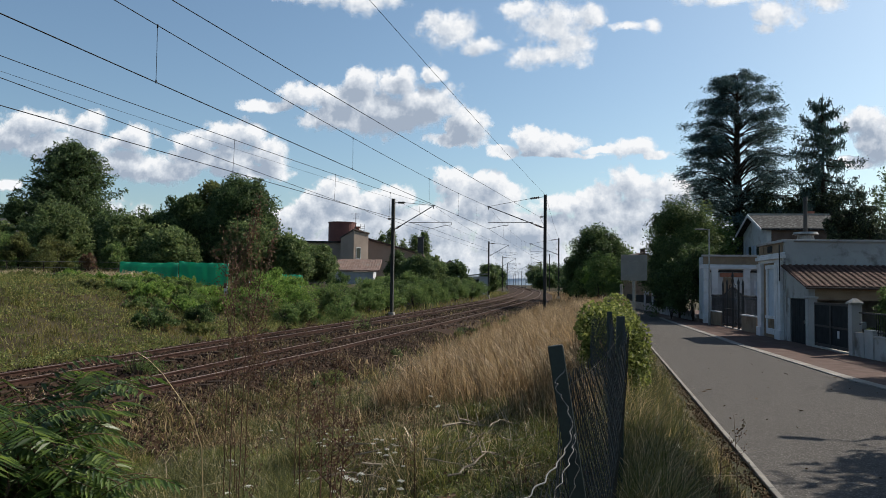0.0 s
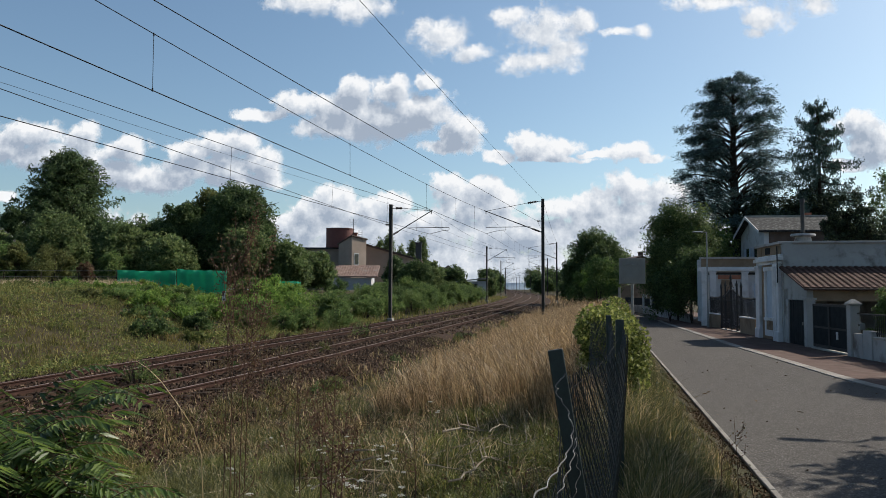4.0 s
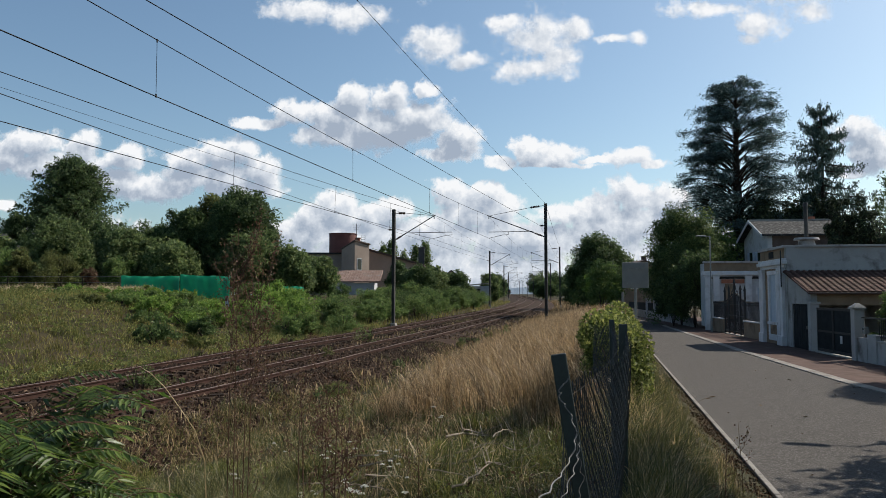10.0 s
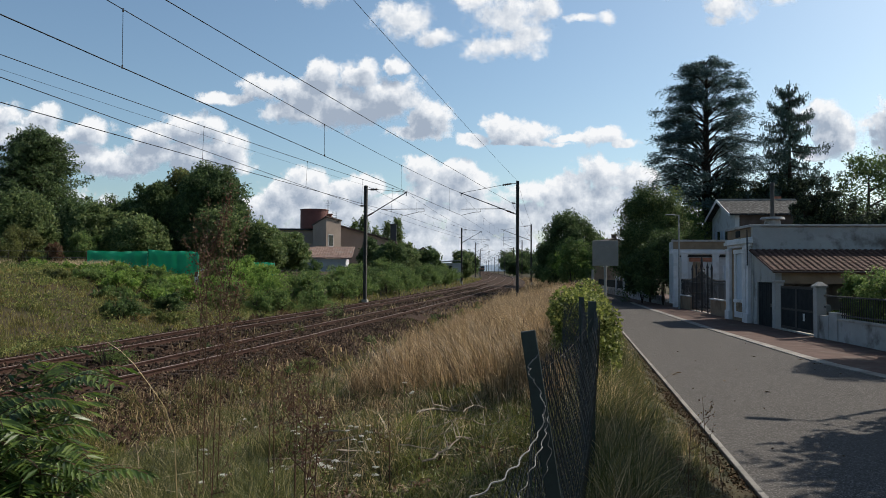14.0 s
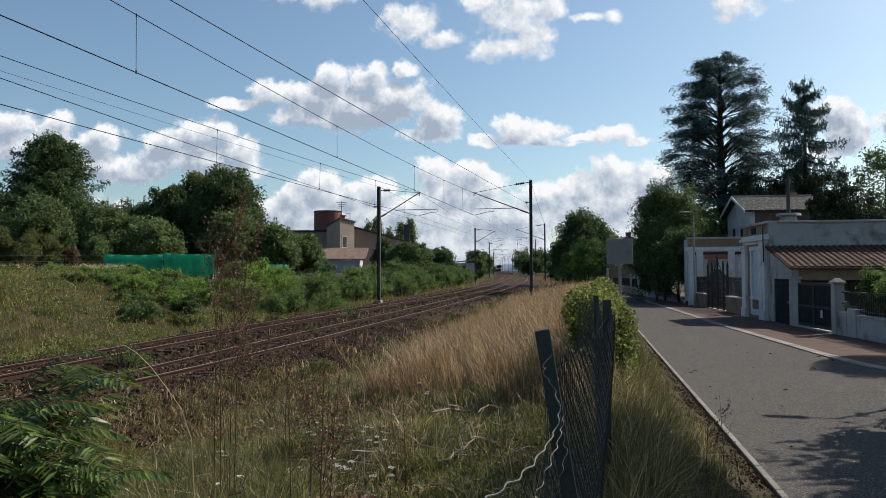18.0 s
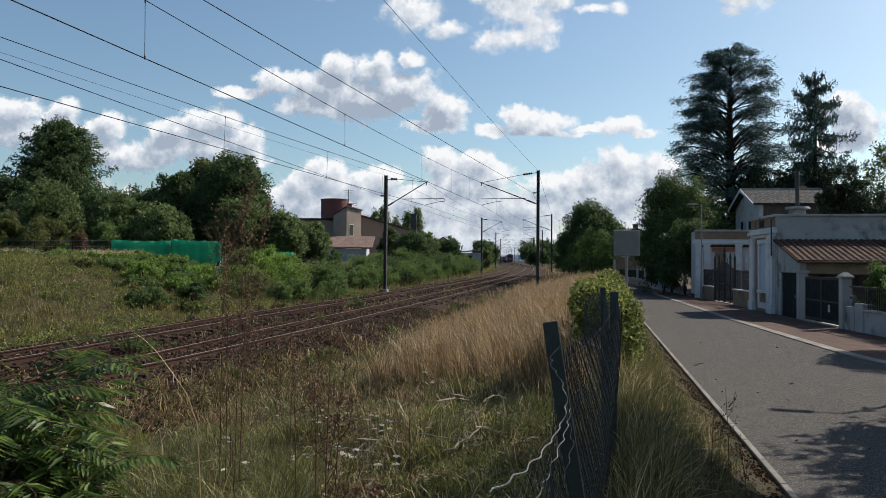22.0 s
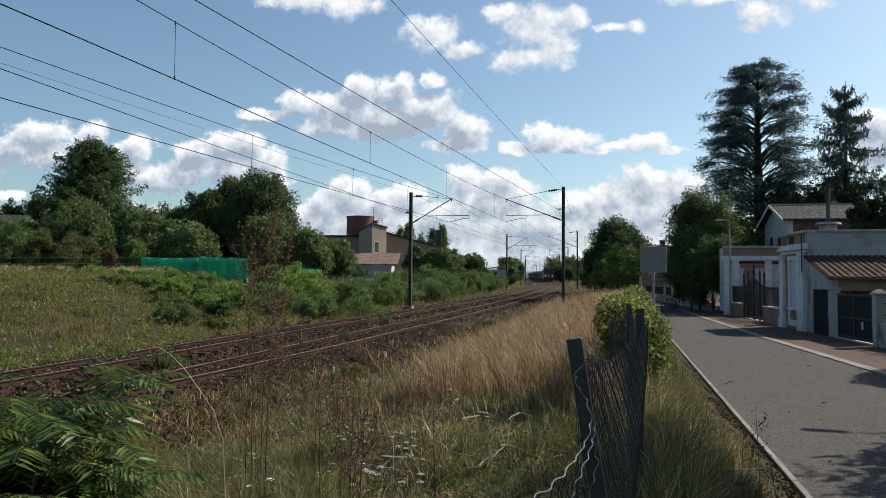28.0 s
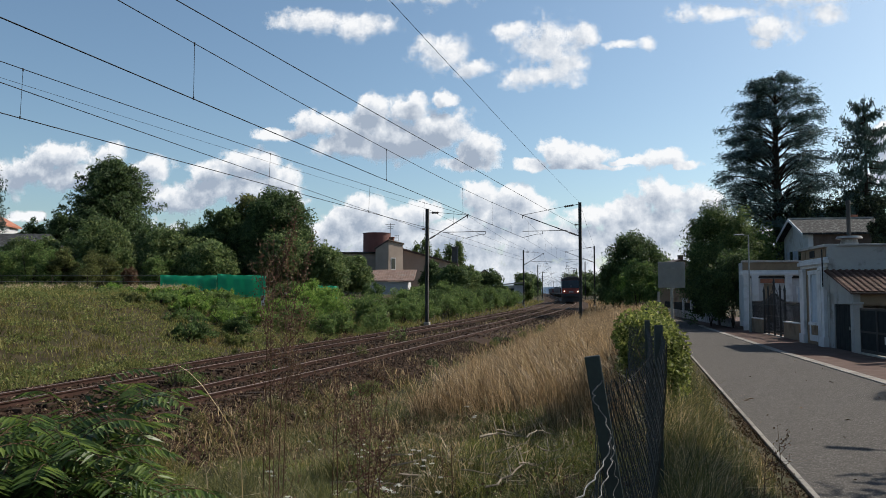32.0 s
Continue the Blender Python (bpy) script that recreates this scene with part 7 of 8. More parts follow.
def build_stalk(x, y, height, label, seed, branches=7, seeds=240, material=LEAF_RED, name="dock_stalk", wide=0.14, lean=0.05, size=0.028):
    """Dry upright weed with side twigs and clustered seeds."""
    r = np.random.default_rng(seed)
    t = thing(name, pose(x, y, float(ground_z(x, y))), label, "weed", "tall dry weeds on the bank")
    top = np.array([lean * r.normal(), lean * r.normal(), height])
    tubes = [tube_arrays([(0, 0, -0.05), top * [0.3, 0.3, 0.5], top], [0.005, 0.0038, 0.0015], 5)]
    pts = [top * np.linspace(0.55, 1.0, seeds // 4)[:, None]]
    for k in range(branches):
        f = r.uniform(0.3, 0.85) if height < 1.9 else r.uniform(0.25, 1.0) ** 0.5 * 0.9
        a = r.uniform(0, 6.283)
        b = top * f
        e = b + np.array([math.cos(a) * wide * 1.3, math.sin(a) * wide * 1.3, height * r.uniform(0.1, 0.22)])
        mid_p = (b + e) / 2 + np.array([math.cos(a) * 0.03, math.sin(a) * 0.03, -0.03])
        tubes.append(tube_arrays([b, mid_p, e], [0.0034, 0.0026, 0.0013], 4))
        pts.append(mid_p + (e - mid_p) * r.uniform(0, 1.1, (seeds // branches, 1)))
    array_mesh("stem", *joined(tubes), STALK, t)
    p = np.concatenate(pts)
    p = p + r.normal(size=p.shape) * [0.022, 0.022, 0.03]
    tagged(array_mesh("seed_head", *leaves(r, p, size, size * 0.6), material, t), kind="stuff")
    return t


for k, (x, y, h, b, w) in enumerate(((-1.70, 6.0, 2.75, 16, 0.15), (-1.84, 6.3, 2.5, 13, 0.13), (-1.58, 5.8, 2.3, 11, 0.13), (-1.70, 6.4, 2.6, 13, 0.13), (-0.60, 4.0, 1.55, 7, 0.11), (-0.66, 4.2, 1.3, 6, 0.10), (-0.53, 3.8, 1.2, 6, 0.12), (-1.05, 5.6, 1.5, 7, 0.12), (-0.95, 5.9, 1.6, 7, 0.13), (-0.80, 5.0, 1.3, 5, 0.1), (-1.30, 6.6, 1.3, 5, 0.1), (-1.9, 6.9, 1.2, 5, 0.1), (-0.45, 3.4, 0.8, 4, 0.1), (-1.15, 4.3, 0.9, 4, 0.1), (-0.2, 6.0, 0.8, 4, 0.1))):
    build_stalk(x, y, h, "tall reddish dry weed stalk with clustered seeds", 230 + k, b, 430 if h > 1.9 else (210 if h > 1.15 else 90), LEAF_RED, wide=w, size=0.024 if h > 1.9 else 0.022)
for k, (x, y, h) in enumerate(((3.05, 7.6, 0.95), (2.9, 6.8, 0.6), (2.1, 5.6, 0.75))):
    build_stalk(x, y, h, "dark thin grass stalk with seeds on the verge", 260 + k, 5, 40, LEAF_RED, "grass_stalk", 0.07)


def build_carrot(x, y, height, seed):
    r = np.random.default_rng(seed)
    t = thing("wild_carrot", pose(x, y, float(ground_z(x, y))), "wild carrot with white flat flower heads", "wildflower", "wild carrots on the bank")
    for k in range(r.integers(2, 5)):
        a = r.uniform(0, 6.283)
        e = np.array([math.cos(a) * 0.12, math.sin(a) * 0.12, height * r.uniform(0.75, 1.1)])
        stem = array_mesh("stem", *tube_arrays([(0, 0, -0.03), e * [0.4, 0.4, 0.5], e], [0.004, 0.003, 0.002], 4), LEAF_OLIVE, t)
        rad, n = r.uniform(0.018, 0.036), 60
        q = r.normal(size=(n, 2))
        q = q / np.linalg.norm(q, axis=1, keepdims=True) * np.sqrt(r.uniform(0, 1, (n, 1))) * rad
        head = e + np.stack([q[:, 0], q[:, 1], 0.012 - 0.25 * np.sum(q * q, 1) / rad], 1)
        array_mesh("flower_head", *leaves(r, head, 0.014, 0.011, 1.5), UMBEL, stem)
    return t


cr = np.random.default_rng(55)
for k in range(20):
    y = cr.uniform(5.0, 8.6) if k < 12 else cr.uniform(4.6, 9.5)
    x = y * (cr.uniform(-0.19, -0.06) if k < 12 else cr.uniform(-0.34, 0.05))
    build_carrot(x, y, cr.uniform(0.25, 0.5), 300 + k)

for k, (x, y, a, ln, r0) in enumerate(((-1.15, 8.8, 88, 0.9, 0.016), (0.0, 8.6, 42, 0.75, 0.022), (0.2, 8.9, 70, 0.5, 0.014), (-0.8, 7.5, 72, 0.95, 0.016), (-0.1, 7.6, 80, 0.5, 0.012), (0.1, 6.5, 40, 0.55, 0.016), (-1.25, 7.2, 85, 0.6, 0.018), (-1.5, 7.6, 95, 0.5, 0.014), (0.35, 6.8, 55, 0.5, 0.010), (0.6, 7.6, 50, 0.4, 0.012), (-0.5, 8.3, 100, 0.6, 0.012), (-0.35, 7.9, 62, 0.9, 0.012), (-0.95, 8.2, 80, 0.7, 0.014), (0.5, 8.2, 35, 0.6, 0.012), (-0.15, 6.9, 95, 0.6, 0.010))):
    r = np.random.default_rng(400 + k)
    t = thing("dead_branch", pose(x, y, float(ground_z(x, y)) + 0.15, 0, 0, -a), "bleached dead branch lying in the grass", "branch", "dead branches in the grass")
    f = np.linspace(0, 1, 9)
    core = np.stack([0.05 * np.sin(f * 6 + k) + 0.02 * r.normal(size=9), f * ln, 0.06 * np.sin(f * 4 + k) + 0.05], 1)
    r0 *= 0.75
    core *= np.array([1.0, 1.3, 1.0])
    pieces = [tube_arrays(core, np.linspace(r0, r0 * 0.4, 9), 5)]
    for q in (3, 5, 6):
        d = np.array([r.choice([-1, 1]) * 0.18, 0.16, 0.10]) * r.uniform(0.6, 1.3)
        pieces.append(tube_arrays([core[q], core[q] + d * 0.6, core[q] + d * 1.1], [r0 * 0.5, r0 * 0.35, r0 * 0.15], 4))
    array_mesh("wood", *joined(pieces), DEADWOOD, t)

stem_tip = thing("arching_grass", pose(-1.62, 5.15, 0.7), "single long arching dry grass stem", "grass")
array_mesh("stem", *tube_arrays([(-0.412, -0.250, 1.243), (-0.348, -0.200, 1.186), (-0.273, -0.150, 1.090), (-0.188, -0.100, 0.946), (-0.097, -0.050, 0.785), (-0.042, 0.000, 0.572), (-0.022, 0.050, -0.040)], [0.0012, 0.0018, 0.0024, 0.003, 0.0034, 0.004, 0.004], 4), STRAW, stem_tip)

LEAFBROWN = surface("brown_fallen_leaf", (0.038, 0.023, 0.013), (0.15, 0.092, 0.048), 20, 80, 0.9, 0.2)
lr = np.random.default_rng(66)
leaf_spots = [(7.25, 14.9), (10.0, 21.4), (11.0, 20.6), (10.9, 19.7), (6.25, 17.5), (6.45, 17.8), (8.5, 25.6), (7.0, 16.4)] + [(4.4 + 0.2165 * yy - 2.0 + lr.uniform(0.1, 5), yy) for yy in lr.uniform(8, 30, 26)]
for k, (x, y) in enumerate(leaf_spots):
    t = thing("fallen_leaf", pose(x, y, 0.004, 0, 0, lr.uniform(0, 360)), "dry brown leaf fallen on the asphalt", "leaf", "fallen leaves on the lane")
    s = 0.075 if k < 8 else 0.03
    array_mesh("blade", [(-s, 0, 0.004), (0, -s * 0.45, 0.012), (s, 0, 0.02), (0, s * 0.45, 0.025), (0, 0, 0.003)], [(0, 1, 4), (1, 2, 4), (2, 3, 4), (3, 0, 4)], LEAFBROWN, t)
bent_rng = np.random.default_rng(92)
bent_at = scatter(bent_rng, 260, -3.6, -1.0, 4.6, 7.6, lambda x, y: (x > -0.44 * y) & (x < -0.2 * y), 1.0)
tagged(array_mesh("bent_straw", *blades(bent_rng, bent_at, 0.62, 0.009, 1.9), STRAW), "long bent straw stems beside the saplings", "straw", kind="stuff")
litter = scatter(gr, 190000, 1.0, 9, 3, 22, lambda x, y: (x < x_kerb(y) - 0.1) & (x > x_kerb(y) - 0.25 - 1.2 * gr.uniform(size=len(x)) ** 1.5), 1.8)
tagged(array_mesh("leaf_litter", *leaves(gr, litter + [0, 0, 0.03], 0.05, 0.03, 1.0), LEAFBROWN), "brown leaf litter and soil crumbs along the edging", "leaf litter", kind="stuff")


# ---- train ----
def build_bogie(parent, y, gauge=0.7525):
    b = part("bogie", boxes((-1.0, -0.9, y - 1.6, y + 1.6, 0.45, 0.85), (0.9, 1.0, y - 1.6, y + 1.6, 0.45, 0.85), (-0.9, 0.9, y - 0.25, y + 0.25, 0.5, 0.85)), LOCODARK, parent)
    for yy in (y - 1.15, y + 1.15):
        bm = bmesh.new()
        for s in (-1, 1):
            add_rod(bm, (s * (gauge - 0.03), yy, 0.48), (s * (gauge + 0.07), yy, 0.48), 0.48, 0.48, 20)
        add_rod(bm, (-gauge, yy, 0.48), (gauge, yy, 0.48), 0.08, 0.08, 8)
        part("wheelset", bm, RAIL, b)
    return b


def build_locomotive():
    """Four-axle electric freight locomotive; its front looks along -y."""
    t = thing("locomotive", Matrix(), "red and dark grey electric freight locomotive with lit headlights", "locomotive")
    L, W = 19.0, 1.48
    body = part("body", boxes((-W, W, -L / 2 + 1.1, L / 2 - 1.1, 1.05, 3.7), bevel=0.12), LOCORED, t, "dull red body sides")
    part("grey_band", boxes((-W - 0.01, -W + 0.002, -L / 2 + 3, L / 2 - 3, 2.3, 3.2), (W - 0.002, W + 0.01, -L / 2 + 3, L / 2 - 3, 2.3, 3.2)), LOCODARK, body, "dark ventilation band")
    part("underframe", box(-1.35, 1.35, -L / 2 + 0.4, L / 2 - 0.4, 0.75, 1.12, bevel=0.04), LOCODARK, t)
    for s in (-1, 1):
        y0 = s * (L / 2 - 1.2)
        y1 = s * (L / 2)
        cab = part("cab", prism([(y0, 1.08), (y1, 1.08), (y1 - s * 0.05, 2.25), (y1 - s * 0.45, 3.6), (y0, 3.7)], 2 * W, pose(W, 0, 0, 0, 0, 90)), LOCORED, t)
        part("windscreen", prism([(y1 - s * 0.02, 2.32), (y1 - s * 0.42, 3.5), (y1 - s * 0.3, 3.5), (y1 + s * 0.02, 2.32)], 2.7, pose(1.35, 0, 0, 0, 0, 90)), GLASS_DARK, cab, "dark wrap-around windscreen")
        part("cab_roof_edge", box(-W, W, y1 - s * 0.75, y1 - s * 0.3, 3.58, 3.78), LOCODARK, cab)
        part("lower_front", box(-1.46, 1.46, y1 - s * 0.02, y1 + s * 0.03, 1.1, 1.45), LOCODARK, cab)
        part("side_stripe", boxes((-W - 0.012, -W + 0.12, y1 - s * 0.06, y1 + s * 0.035, 1.5, 3.3), (W - 0.12, W + 0.012, y1 - s * 0.06, y1 + s * 0.035, 1.5, 3.3)), LOCOGREY if s < 0 else LOCODARK, cab)
        if s < 0:
            for x in (-1.0, 1.0):
                part("headlight", rod((x, y1 - 0.02, 1.78), (x, y1 - 0.10, 1.78), 0.10, 0.10, 16), LAMPLIT, cab, "lit round headlight")
            part("top_light", rod((0, y1 + 0.1, 2.62), (0, y1 - 0.08, 2.62), 0.06, 0.06, 12), LOCOGREY, cab, "unlit upper light")
            part("number_panel", boxes((-0.35, 0.35, y1 - 0.05, y1 - 0.03, 1.62, 1.78)), LOCOGREY, cab)
        for x in (-0.87, 0.87):
            bm = rod((x, y1 - s * 0.1, 1.02), (x, y1 + s * 0.5, 1.02), 0.1, 0.1, 10)
            add_rod(bm, (x, y1 + s * 0.5, 1.02), (x, y1 + s * 0.56, 1.02), 0.24, 0.24, 14)
            part("buffer", bm, LOCODARK, t)
        part("snow_plough", box(-1.25, 1.25, y1 - s * 0.35, y1 - s * 0.25, 0.22, 0.75), LOCODARK, t)
    part("roof", prism([(-W + 0.05, 3.66), (-1.0, 3.98), (1.0, 3.98), (W - 0.05, 3.66)], L - 3.2, pose(0, -L / 2 + 1.6, 0)), LOCODARK, t)
    part("roof_box", boxes((-0.6, 0.6, -2.5, 2.5, 3.97, 4.2), (-0.4, 0.4, -5.2, -3.2, 3.97, 4.1), bevel=0.03), LOCODARK, t)
    for yb, up in ((-6.3, 1.35), (6.3, 0.25)):
        bm = bmesh.new()
        for x in (-0.45, 0.45):
            add_rod(bm, (x, yb, 4.0), (x * 0.7, yb + 0.9, 4.05 + up * 0.5), 0.035)
            add_rod(bm, (x * 0.7, yb + 0.9, 4.05 + up * 0.5), (x * 1.1, yb + 0.1, 4.1 + up), 0.03)
        add_rod(bm, (-0.8, yb + 0.1, 4.1 + up), (0.8, yb + 0.1, 4.1 + up), 0.035)
        add_rod(bm, (-0.8, yb + 0.1, 4.1 + up), (-0.95, yb + 0.1, 3.95 + up), 0.03)
        add_rod(bm, (0.8, yb + 0.1, 4.1 + up), (0.95, yb + 0.1, 3.95 + up), 0.03)
        add_box(bm, -0.7, 0.7, yb - 0.4, yb + 0.5, 3.95, 4.03)
        part("pantograph", bm, LOCODARK, t, "raised pantograph" if up > 1 else "folded pantograph")
    build_bogie(t, -5.2)
    build_bogie(t, 5.2)
    return t


def build_wagon(kind):
    t = thing("freight_wagon", Matrix(), ("brown bogie freight wagon with stanchions and a low load", "grey covered bogie freight wagon")[kind], "freight wagon", "wagons of the freight train")
    L = 17.2
    part("underframe", boxes((-1.35, 1.35, -L / 2, L / 2, 0.95, 1.25), (-0.25, 0.25, -L / 2, L / 2, 0.7, 0.95)), LOCODARK, t)
    if kind == 0:
        part("deck", box(-1.4, 1.4, -L / 2, L / 2, 1.255, 1.35), WAGON, t)
        part("end_wall", box(-1.35, 1.35, -L / 2, -L / 2 + 0.12, 1.36, 2.9), WAGON, t)
        part("end_wall", box(-1.35, 1.35, L / 2 - 0.12, L / 2, 1.36, 2.9), WAGON, t)
        first = None
        for k in range(7):
            for x in (-1.36, 1.36):
                m = pose(x, -L / 2 + 1.2 + 2.45 * k, 1.35)
                if first is None:
                    first = part("stanchion", box(-0.05, 0.05, -0.05, 0.05, 0, 1.75), WAGONGREY, t, "", m)
                else:
                    again(first, t, m)
        for k in range(3):
            part("load_stack", box(-1.2, 1.2, -L / 2 + 0.9 + 5.2 * k, -L / 2 + 5.6 + 5.2 * k, 1.36, 2.35 + 0.25 * (k % 2), bevel=0.06), WAGON if k % 2 else WAGONGREY, t)
    else:
        part("body", prism([(-1.4, 1.26), (1.4, 1.26), (1.4, 2.9), (0.9, 3.45), (-0.9, 3.45), (-1.4, 2.9)], L - 0.3, pose(0, -L / 2 + 0.15, 0)), WAGONGREY, t)
        first = None
        for k in range(9):
            for x in (-1.42, 1.42):
                m = pose(x, -L / 2 + 0.9 + 1.93 * k, 1.3)
                if first is None:
                    first = part("rib", box(-0.04, 0.04, -0.06, 0.06, 0, 1.6), WAGON, t, "", m)
                else:
                    again(first, t, m)
    for s in (-1, 1):
        for x in (-0.87, 0.87):
            bm = rod((x, s * L / 2, 1.02), (x, s * (L / 2 + 0.45), 1.02), 0.09, 0.09, 8)
            add_rod(bm, (x, s * (L / 2 + 0.45), 1.02), (x, s * (L / 2 + 0.5), 1.02), 0.22, 0.22, 12)
            part("buffer", bm, LOCODARK, t)
    build_bogie(t, -5.6)
    build_bogie(t, 5.6)
    return t


loco = build_locomotive()
wagon_a, wagon_b = build_wagon(0), build_wagon(1)
train = [(loco, 0.0)]
for k in range(14):
    w = (wagon_a, wagon_b)[1 if k in (3, 4, 9) else 0]
    if k in (0, 3):
        train.append((w, 18.9 + 18.2 * k))
    else:
        train.append((copy_thing(w, Matrix()), 18.9 + 18.2 * k))


# ---- clouds: three far layers that drift ----
def sky_at(px, py):
    """Where a direction of the first view meets a plane one unit ahead, times 12.95."""
    v = pose(0, 0, 0, 92.96, -0.8, 0).to_3x3() @ Vector(((px - 784) / 1294.6, (441 - py) / 1294.6, -1))
    return v.x / v.y * 12.95, v.z / v.y * 12.95


def cloud_shape(name, blobs, amp, warp_by, lift):
    """Rounded heaps joined into one density, bent and frayed by noise at two sizes."""
    g = bpy.data.node_groups.new(name, "ShaderNodeTree")
    g.interface.new_socket("Vector", in_out="INPUT", socket_type="NodeSocketVector")
    g.interface.new_socket("Density", in_out="OUTPUT", socket_type="NodeSocketFloat")
    n, l = g.nodes, g.links
    gi, go = n.new("NodeGroupInput"), n.new("NodeGroupOutput")

    def math_node(op, a, b, c=None):
        m = n.new("ShaderNodeMath")
        m.operation = op
        for k, v in enumerate((a, b, c)):
            if v is None:
                continue
            if isinstance(v, (int, float)):
                m.inputs[k].default_value = v
            else:
                l.new(v, m.inputs[k])
        return m.outputs[0]

    warp = n.new("ShaderNodeTexNoise")
    warp.inputs["Scale"].default_value, warp.inputs["Detail"].default_value, warp.inputs["Roughness"].default_value = 1.7, 6.0, 0.55
    l.new(gi.outputs[0], warp.inputs["Vector"])
    bent = n.new("ShaderNodeVectorMath")
    bent.operation = "MULTIPLY_ADD"
    l.new(warp.outputs["Color"], bent.inputs[0])
    bent.inputs[1].default_value = (warp_by, 0.0, warp_by * 0.8)
    l.new(gi.outputs[0], bent.inputs[2])
    off = n.new("ShaderNodeVectorMath")
    off.operation = "SUBTRACT"
    l.new(bent.outputs[0], off.inputs[0])
    off.inputs[1].default_value = (warp_by * 0.5, 0.0, warp_by * 0.4)
    last = None
    for px, py, rx, ry in blobs:
        u, v = sky_at(px, py)
        a = n.new("ShaderNodeVectorMath")
        a.operation = "SUBTRACT"
        l.new(off.outputs[0], a.inputs[0])
        a.inputs[1].default_value = (u, 0, v)
        b = n.new("ShaderNodeVectorMath")
        b.operation = "MULTIPLY"
        l.new(a.outputs[0], b.inputs[0])
        b.inputs[1].default_value = (100 / rx, 0, 100 / ry)
        c = n.new("ShaderNodeVectorMath")
        c.operation = "LENGTH"
        l.new(b.outputs[0], c.inputs[0])
        d = math_node("SUBTRACT", 1.12, c.outputs["Value"])
        last = d if last is None else math_node("SMOOTH_MAX", last, d, 0.18)
    # billows: rounded cells, edges that bulge out like cauliflower
    cells = n.new("ShaderNodeTexVoronoi")
    cells.feature = "SMOOTH_F1"
    cells.inputs["Scale"].default_value, cells.inputs["Smoothness"].default_value = 2.2, 0.8
    cells.inputs["Detail"].default_value, cells.inputs["Roughness"].default_value, cells.inputs["Lacunarity"].default_value = 2.5, 0.5, 2.3
    l.new(off.outputs[0], cells.inputs["Vector"])
    fine = n.new("ShaderNodeTexNoise")
    fine.inputs["Scale"].default_value, fine.inputs["Detail"].default_value, fine.inputs["Roughness"].default_value = 3.4, 12.0, 0.66
    l.new(gi.outputs[0], fine.inputs["Vector"])
    d = math_node("MULTIPLY_ADD", cells.outputs["Distance"], -amp * 0.6, last)
    d = math_node("MULTIPLY_ADD", fine.outputs["Fac"], amp * 1.5, d)
    d = math_node("ADD", d, -amp * 0.75 + amp * 0.6 * 0.42 + lift)
    l.new(d, go.inputs[0])
    return g


def build_clouds(name, dist, blobs, amp, warp_by, edge, shade, lift, label):
    shape = cloud_shape(name + "_shape", blobs, amp, warp_by, lift)
    m = bpy.data.materials.new(name)
    m.use_nodes = True
    n, l = m.node_tree.nodes, m.node_tree.links
    n.remove(n["Principled BSDF"])
    tc = n.new("ShaderNodeTexCoord")
    sc = n.new("ShaderNodeVectorMath")
    sc.operation = "SCALE"
    sc.inputs["Scale"].default_value = 12.95 / dist
    l.new(tc.outputs["Object"], sc.inputs[0])
    here = n.new("ShaderNodeGroup")
    here.node_tree = shape
    l.new(sc.outputs[0], here.inputs[0])
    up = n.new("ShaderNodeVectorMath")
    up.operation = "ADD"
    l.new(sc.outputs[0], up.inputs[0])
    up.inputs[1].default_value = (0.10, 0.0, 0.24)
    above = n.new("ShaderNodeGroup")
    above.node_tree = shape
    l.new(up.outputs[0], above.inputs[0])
    alpha = n.new("ShaderNodeMapRange")
    alpha.interpolation_type = "SMOOTHSTEP"
    alpha.inputs["From Min"].default_value, alpha.inputs["From Max"].default_value = 0.0, edge
    l.new(here.outputs[0], alpha.inputs["Value"])
    billow = noise_tex(n, l, sc.outputs[0], 3.0, 10.0, 0.64)
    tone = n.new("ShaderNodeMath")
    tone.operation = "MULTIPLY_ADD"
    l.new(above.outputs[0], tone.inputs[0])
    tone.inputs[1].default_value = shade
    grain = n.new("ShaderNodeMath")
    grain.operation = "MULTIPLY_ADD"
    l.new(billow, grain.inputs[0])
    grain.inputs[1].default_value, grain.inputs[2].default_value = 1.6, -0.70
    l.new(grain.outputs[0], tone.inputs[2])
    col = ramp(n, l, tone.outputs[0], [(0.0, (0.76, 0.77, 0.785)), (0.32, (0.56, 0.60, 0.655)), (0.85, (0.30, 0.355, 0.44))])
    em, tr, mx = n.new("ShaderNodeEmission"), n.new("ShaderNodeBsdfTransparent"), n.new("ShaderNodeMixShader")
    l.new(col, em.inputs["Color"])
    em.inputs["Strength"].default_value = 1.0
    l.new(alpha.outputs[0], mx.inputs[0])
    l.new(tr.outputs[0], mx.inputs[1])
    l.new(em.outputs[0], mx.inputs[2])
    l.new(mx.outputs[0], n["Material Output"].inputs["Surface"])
    k = dist / 12.95
    ob = array_mesh(name, [(-11 * k, 0, -0.1 * k), (11 * k, 0, -0.1 * k), (11 * k, 0, 7.5 * k), (-11 * k, 0, 7.5 * k)], [(0, 1, 2, 3)], m)
    ob.matrix_basis = pose(0, dist, 2.4)
    return tagged(ob, label, "cloud", kind="structure")


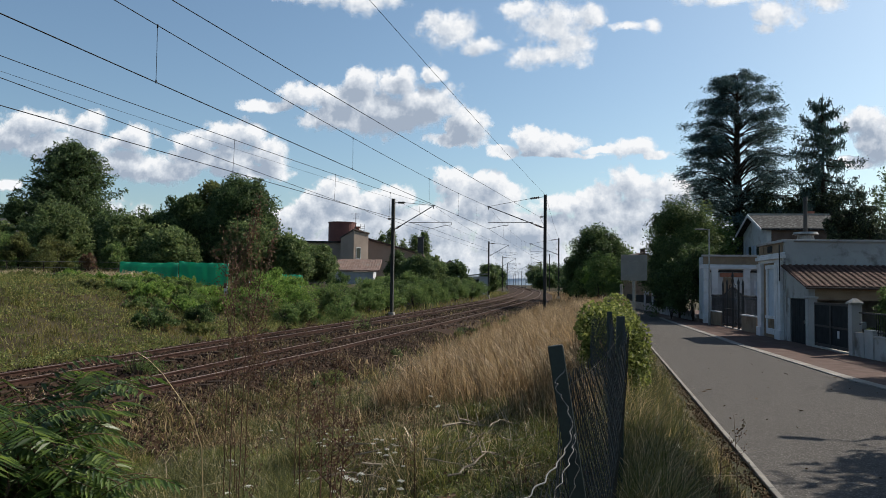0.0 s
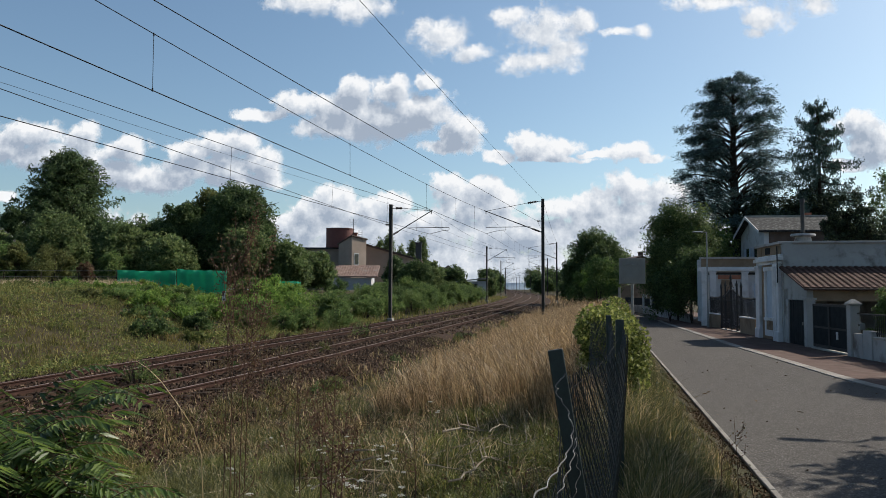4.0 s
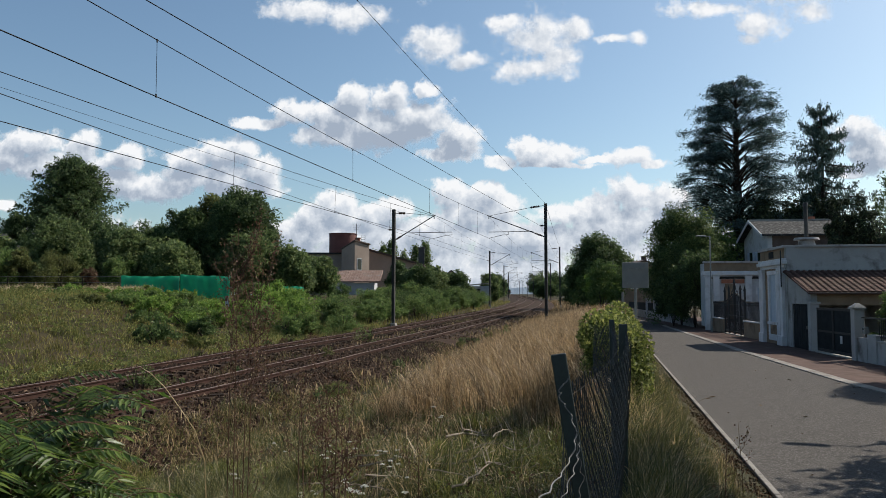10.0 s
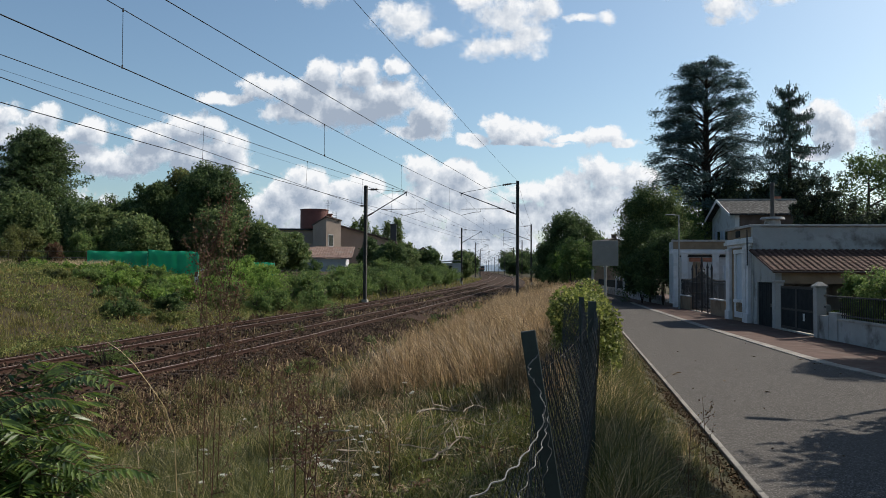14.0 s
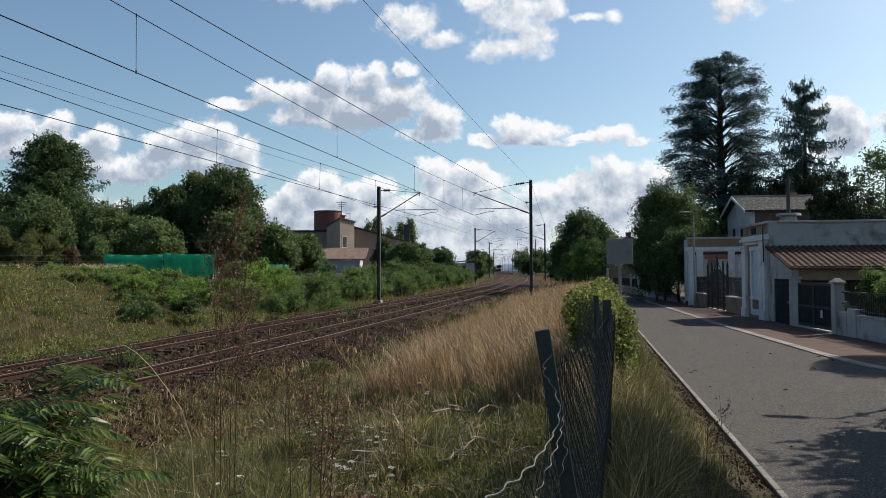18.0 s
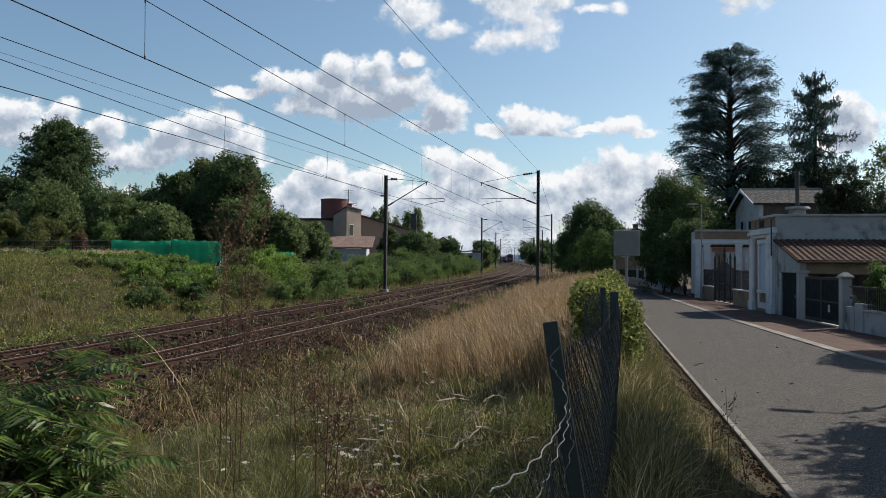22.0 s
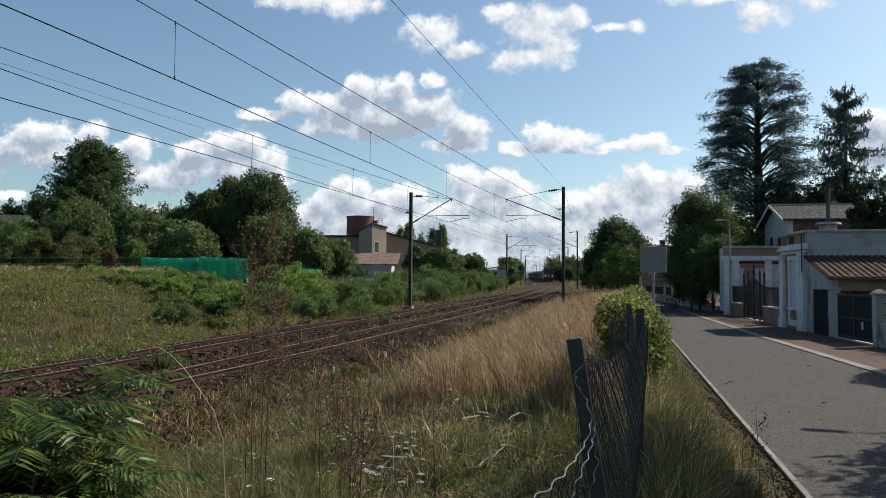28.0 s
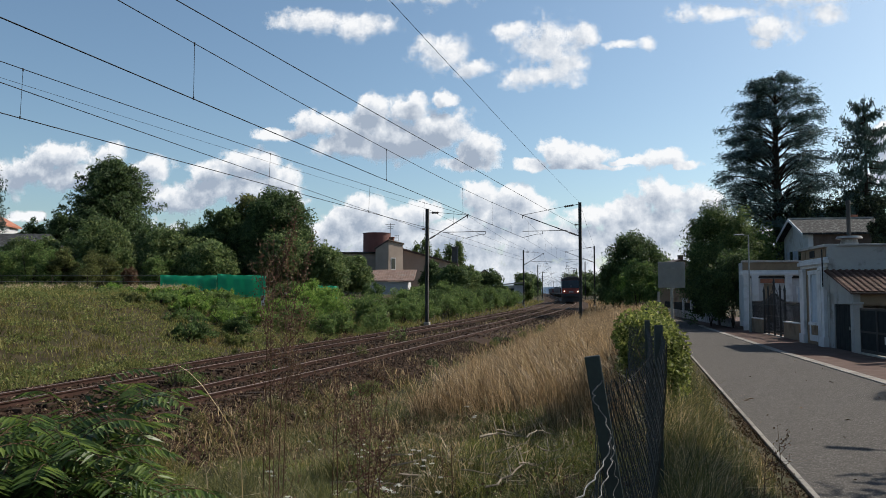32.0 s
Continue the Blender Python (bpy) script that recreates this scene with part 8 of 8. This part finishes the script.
# heaps of the cloud layers: degrees-like sky places and half sizes
HIGH_HEAPS = [(560, -8, 70, 24), (640, -2, 75, 30), (795, 52, 52, 40), (770, 35, 28, 20), (850, 84, 60, 18), (985, 42, 78, 46), (920, 18, 44, 24), (1040, 25, 36, 26), (960, 98, 95, 22), (1020, 78, 50, 26), (1110, 45, 42, 10), (1155, 46, 20, 16), (1290, -4, 90, 16), (1365, 25, 50, 32), (1352, 50, 26, 12), (1465, 2, 40, 24), (1420, -40, 120, 30), (760, -70, 120, 40)]
MID_HEAPS = [(640, 146, 36, 32), (705, 150, 52, 36), (765, 130, 26, 18), (740, 190, 92, 46), (822, 222, 48, 34), (680, 200, 90, 46), (610, 180, 58, 34), (535, 168, 46, 24), (470, 188, 55, 14), (600, 212, 90, 24), (795, 248, 60, 16), (70, 218, 72, 30), (150, 226, 52, 28), (20, 236, 60, 34), (120, 258, 140, 30), (228, 246, 44, 30), (215, 290, 95, 34), (290, 305, 70, 24), (415, 240, 70, 34), (350, 250, 58, 26), (470, 270, 56, 38), (390, 285, 110, 30), (435, 302, 90, 20), (5, 330, 40, 14), (1530, 214, 52, 30), (1552, 255, 54, 40), (1515, 290, 44, 12), (-120, 250, 140, 50), (1700, 240, 120, 60)]
LOW_HEAPS = [(945, 248, 46, 26), (1000, 256, 50, 20), (895, 268, 34, 14), (1055, 266, 50, 8), (1118, 262, 46, 20), (1160, 276, 30, 9), (985, 274, 100, 8), (600, 345, 46, 34), (560, 362, 50, 30), (655, 360, 56, 30), (705, 350, 40, 24), (530, 390, 80, 34), (640, 395, 120, 36), (800, 320, 44, 32), (858, 330, 54, 32), (905, 346, 40, 28), (850, 362, 100, 30), (1130, 330, 76, 36), (1060, 350, 56, 26), (1185, 345, 50, 32), (1000, 362, 50, 24), (1110, 380, 140, 40), (760, 392, 120, 34), (700, 432, 220, 40), (930, 410, 190, 44), (1120, 448, 190, 44), (420, 392, 120, 40), (160, 410, 220, 50), (560, 470, 460, 50), (1290, 430, 190, 60), (900, 480, 520, 60)]
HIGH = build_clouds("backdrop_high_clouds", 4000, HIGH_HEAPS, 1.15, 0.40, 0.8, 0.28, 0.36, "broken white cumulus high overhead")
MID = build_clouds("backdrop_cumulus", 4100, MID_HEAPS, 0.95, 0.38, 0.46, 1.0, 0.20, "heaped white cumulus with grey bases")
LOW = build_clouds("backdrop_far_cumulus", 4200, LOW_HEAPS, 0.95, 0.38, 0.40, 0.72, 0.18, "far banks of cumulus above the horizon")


# ---- what moves ----
def on_track(y_front, behind):
    """Pose on the nearer track, a distance behind the point whose y is given."""
    s = np.interp(y_front, TRACK_Y, TRACK_S) + behind
    y = float(np.interp(s, TRACK_S, TRACK_Y))
    x, yy, z, rz = track_frame(y, 0.0)
    rise = (float(z_rail(y + 8)) - float(z_rail(y - 8))) / 16
    return pose(x, yy, z, math.degrees(math.atan(rise)), 0, rz)


def motions():
    times = [0, 2, 4, 6, 8, 10, 12, 14, 16, 18, 20, 22, 24, 26, 28, 29, 30, 31, 32]
    for ob, behind in train:
        walk(ob, [(t, on_track(113.0 + 25.0 * (32.0 - t) + 9.5, behind)) for t in times])
    for ob, d, dx, dz in ((HIGH, 4000, -70, -24), (MID, 4100, -37, -27), (LOW, 4200, -11, -9)):
        k = d / 1294.6
        walk(ob, [(0, pose(0, d, 2.4)), (16, pose(dx * k / 2, d, 2.4 + dz * k / 2)), (32, pose(dx * k, d, 2.4 + dz * k))])


motions()
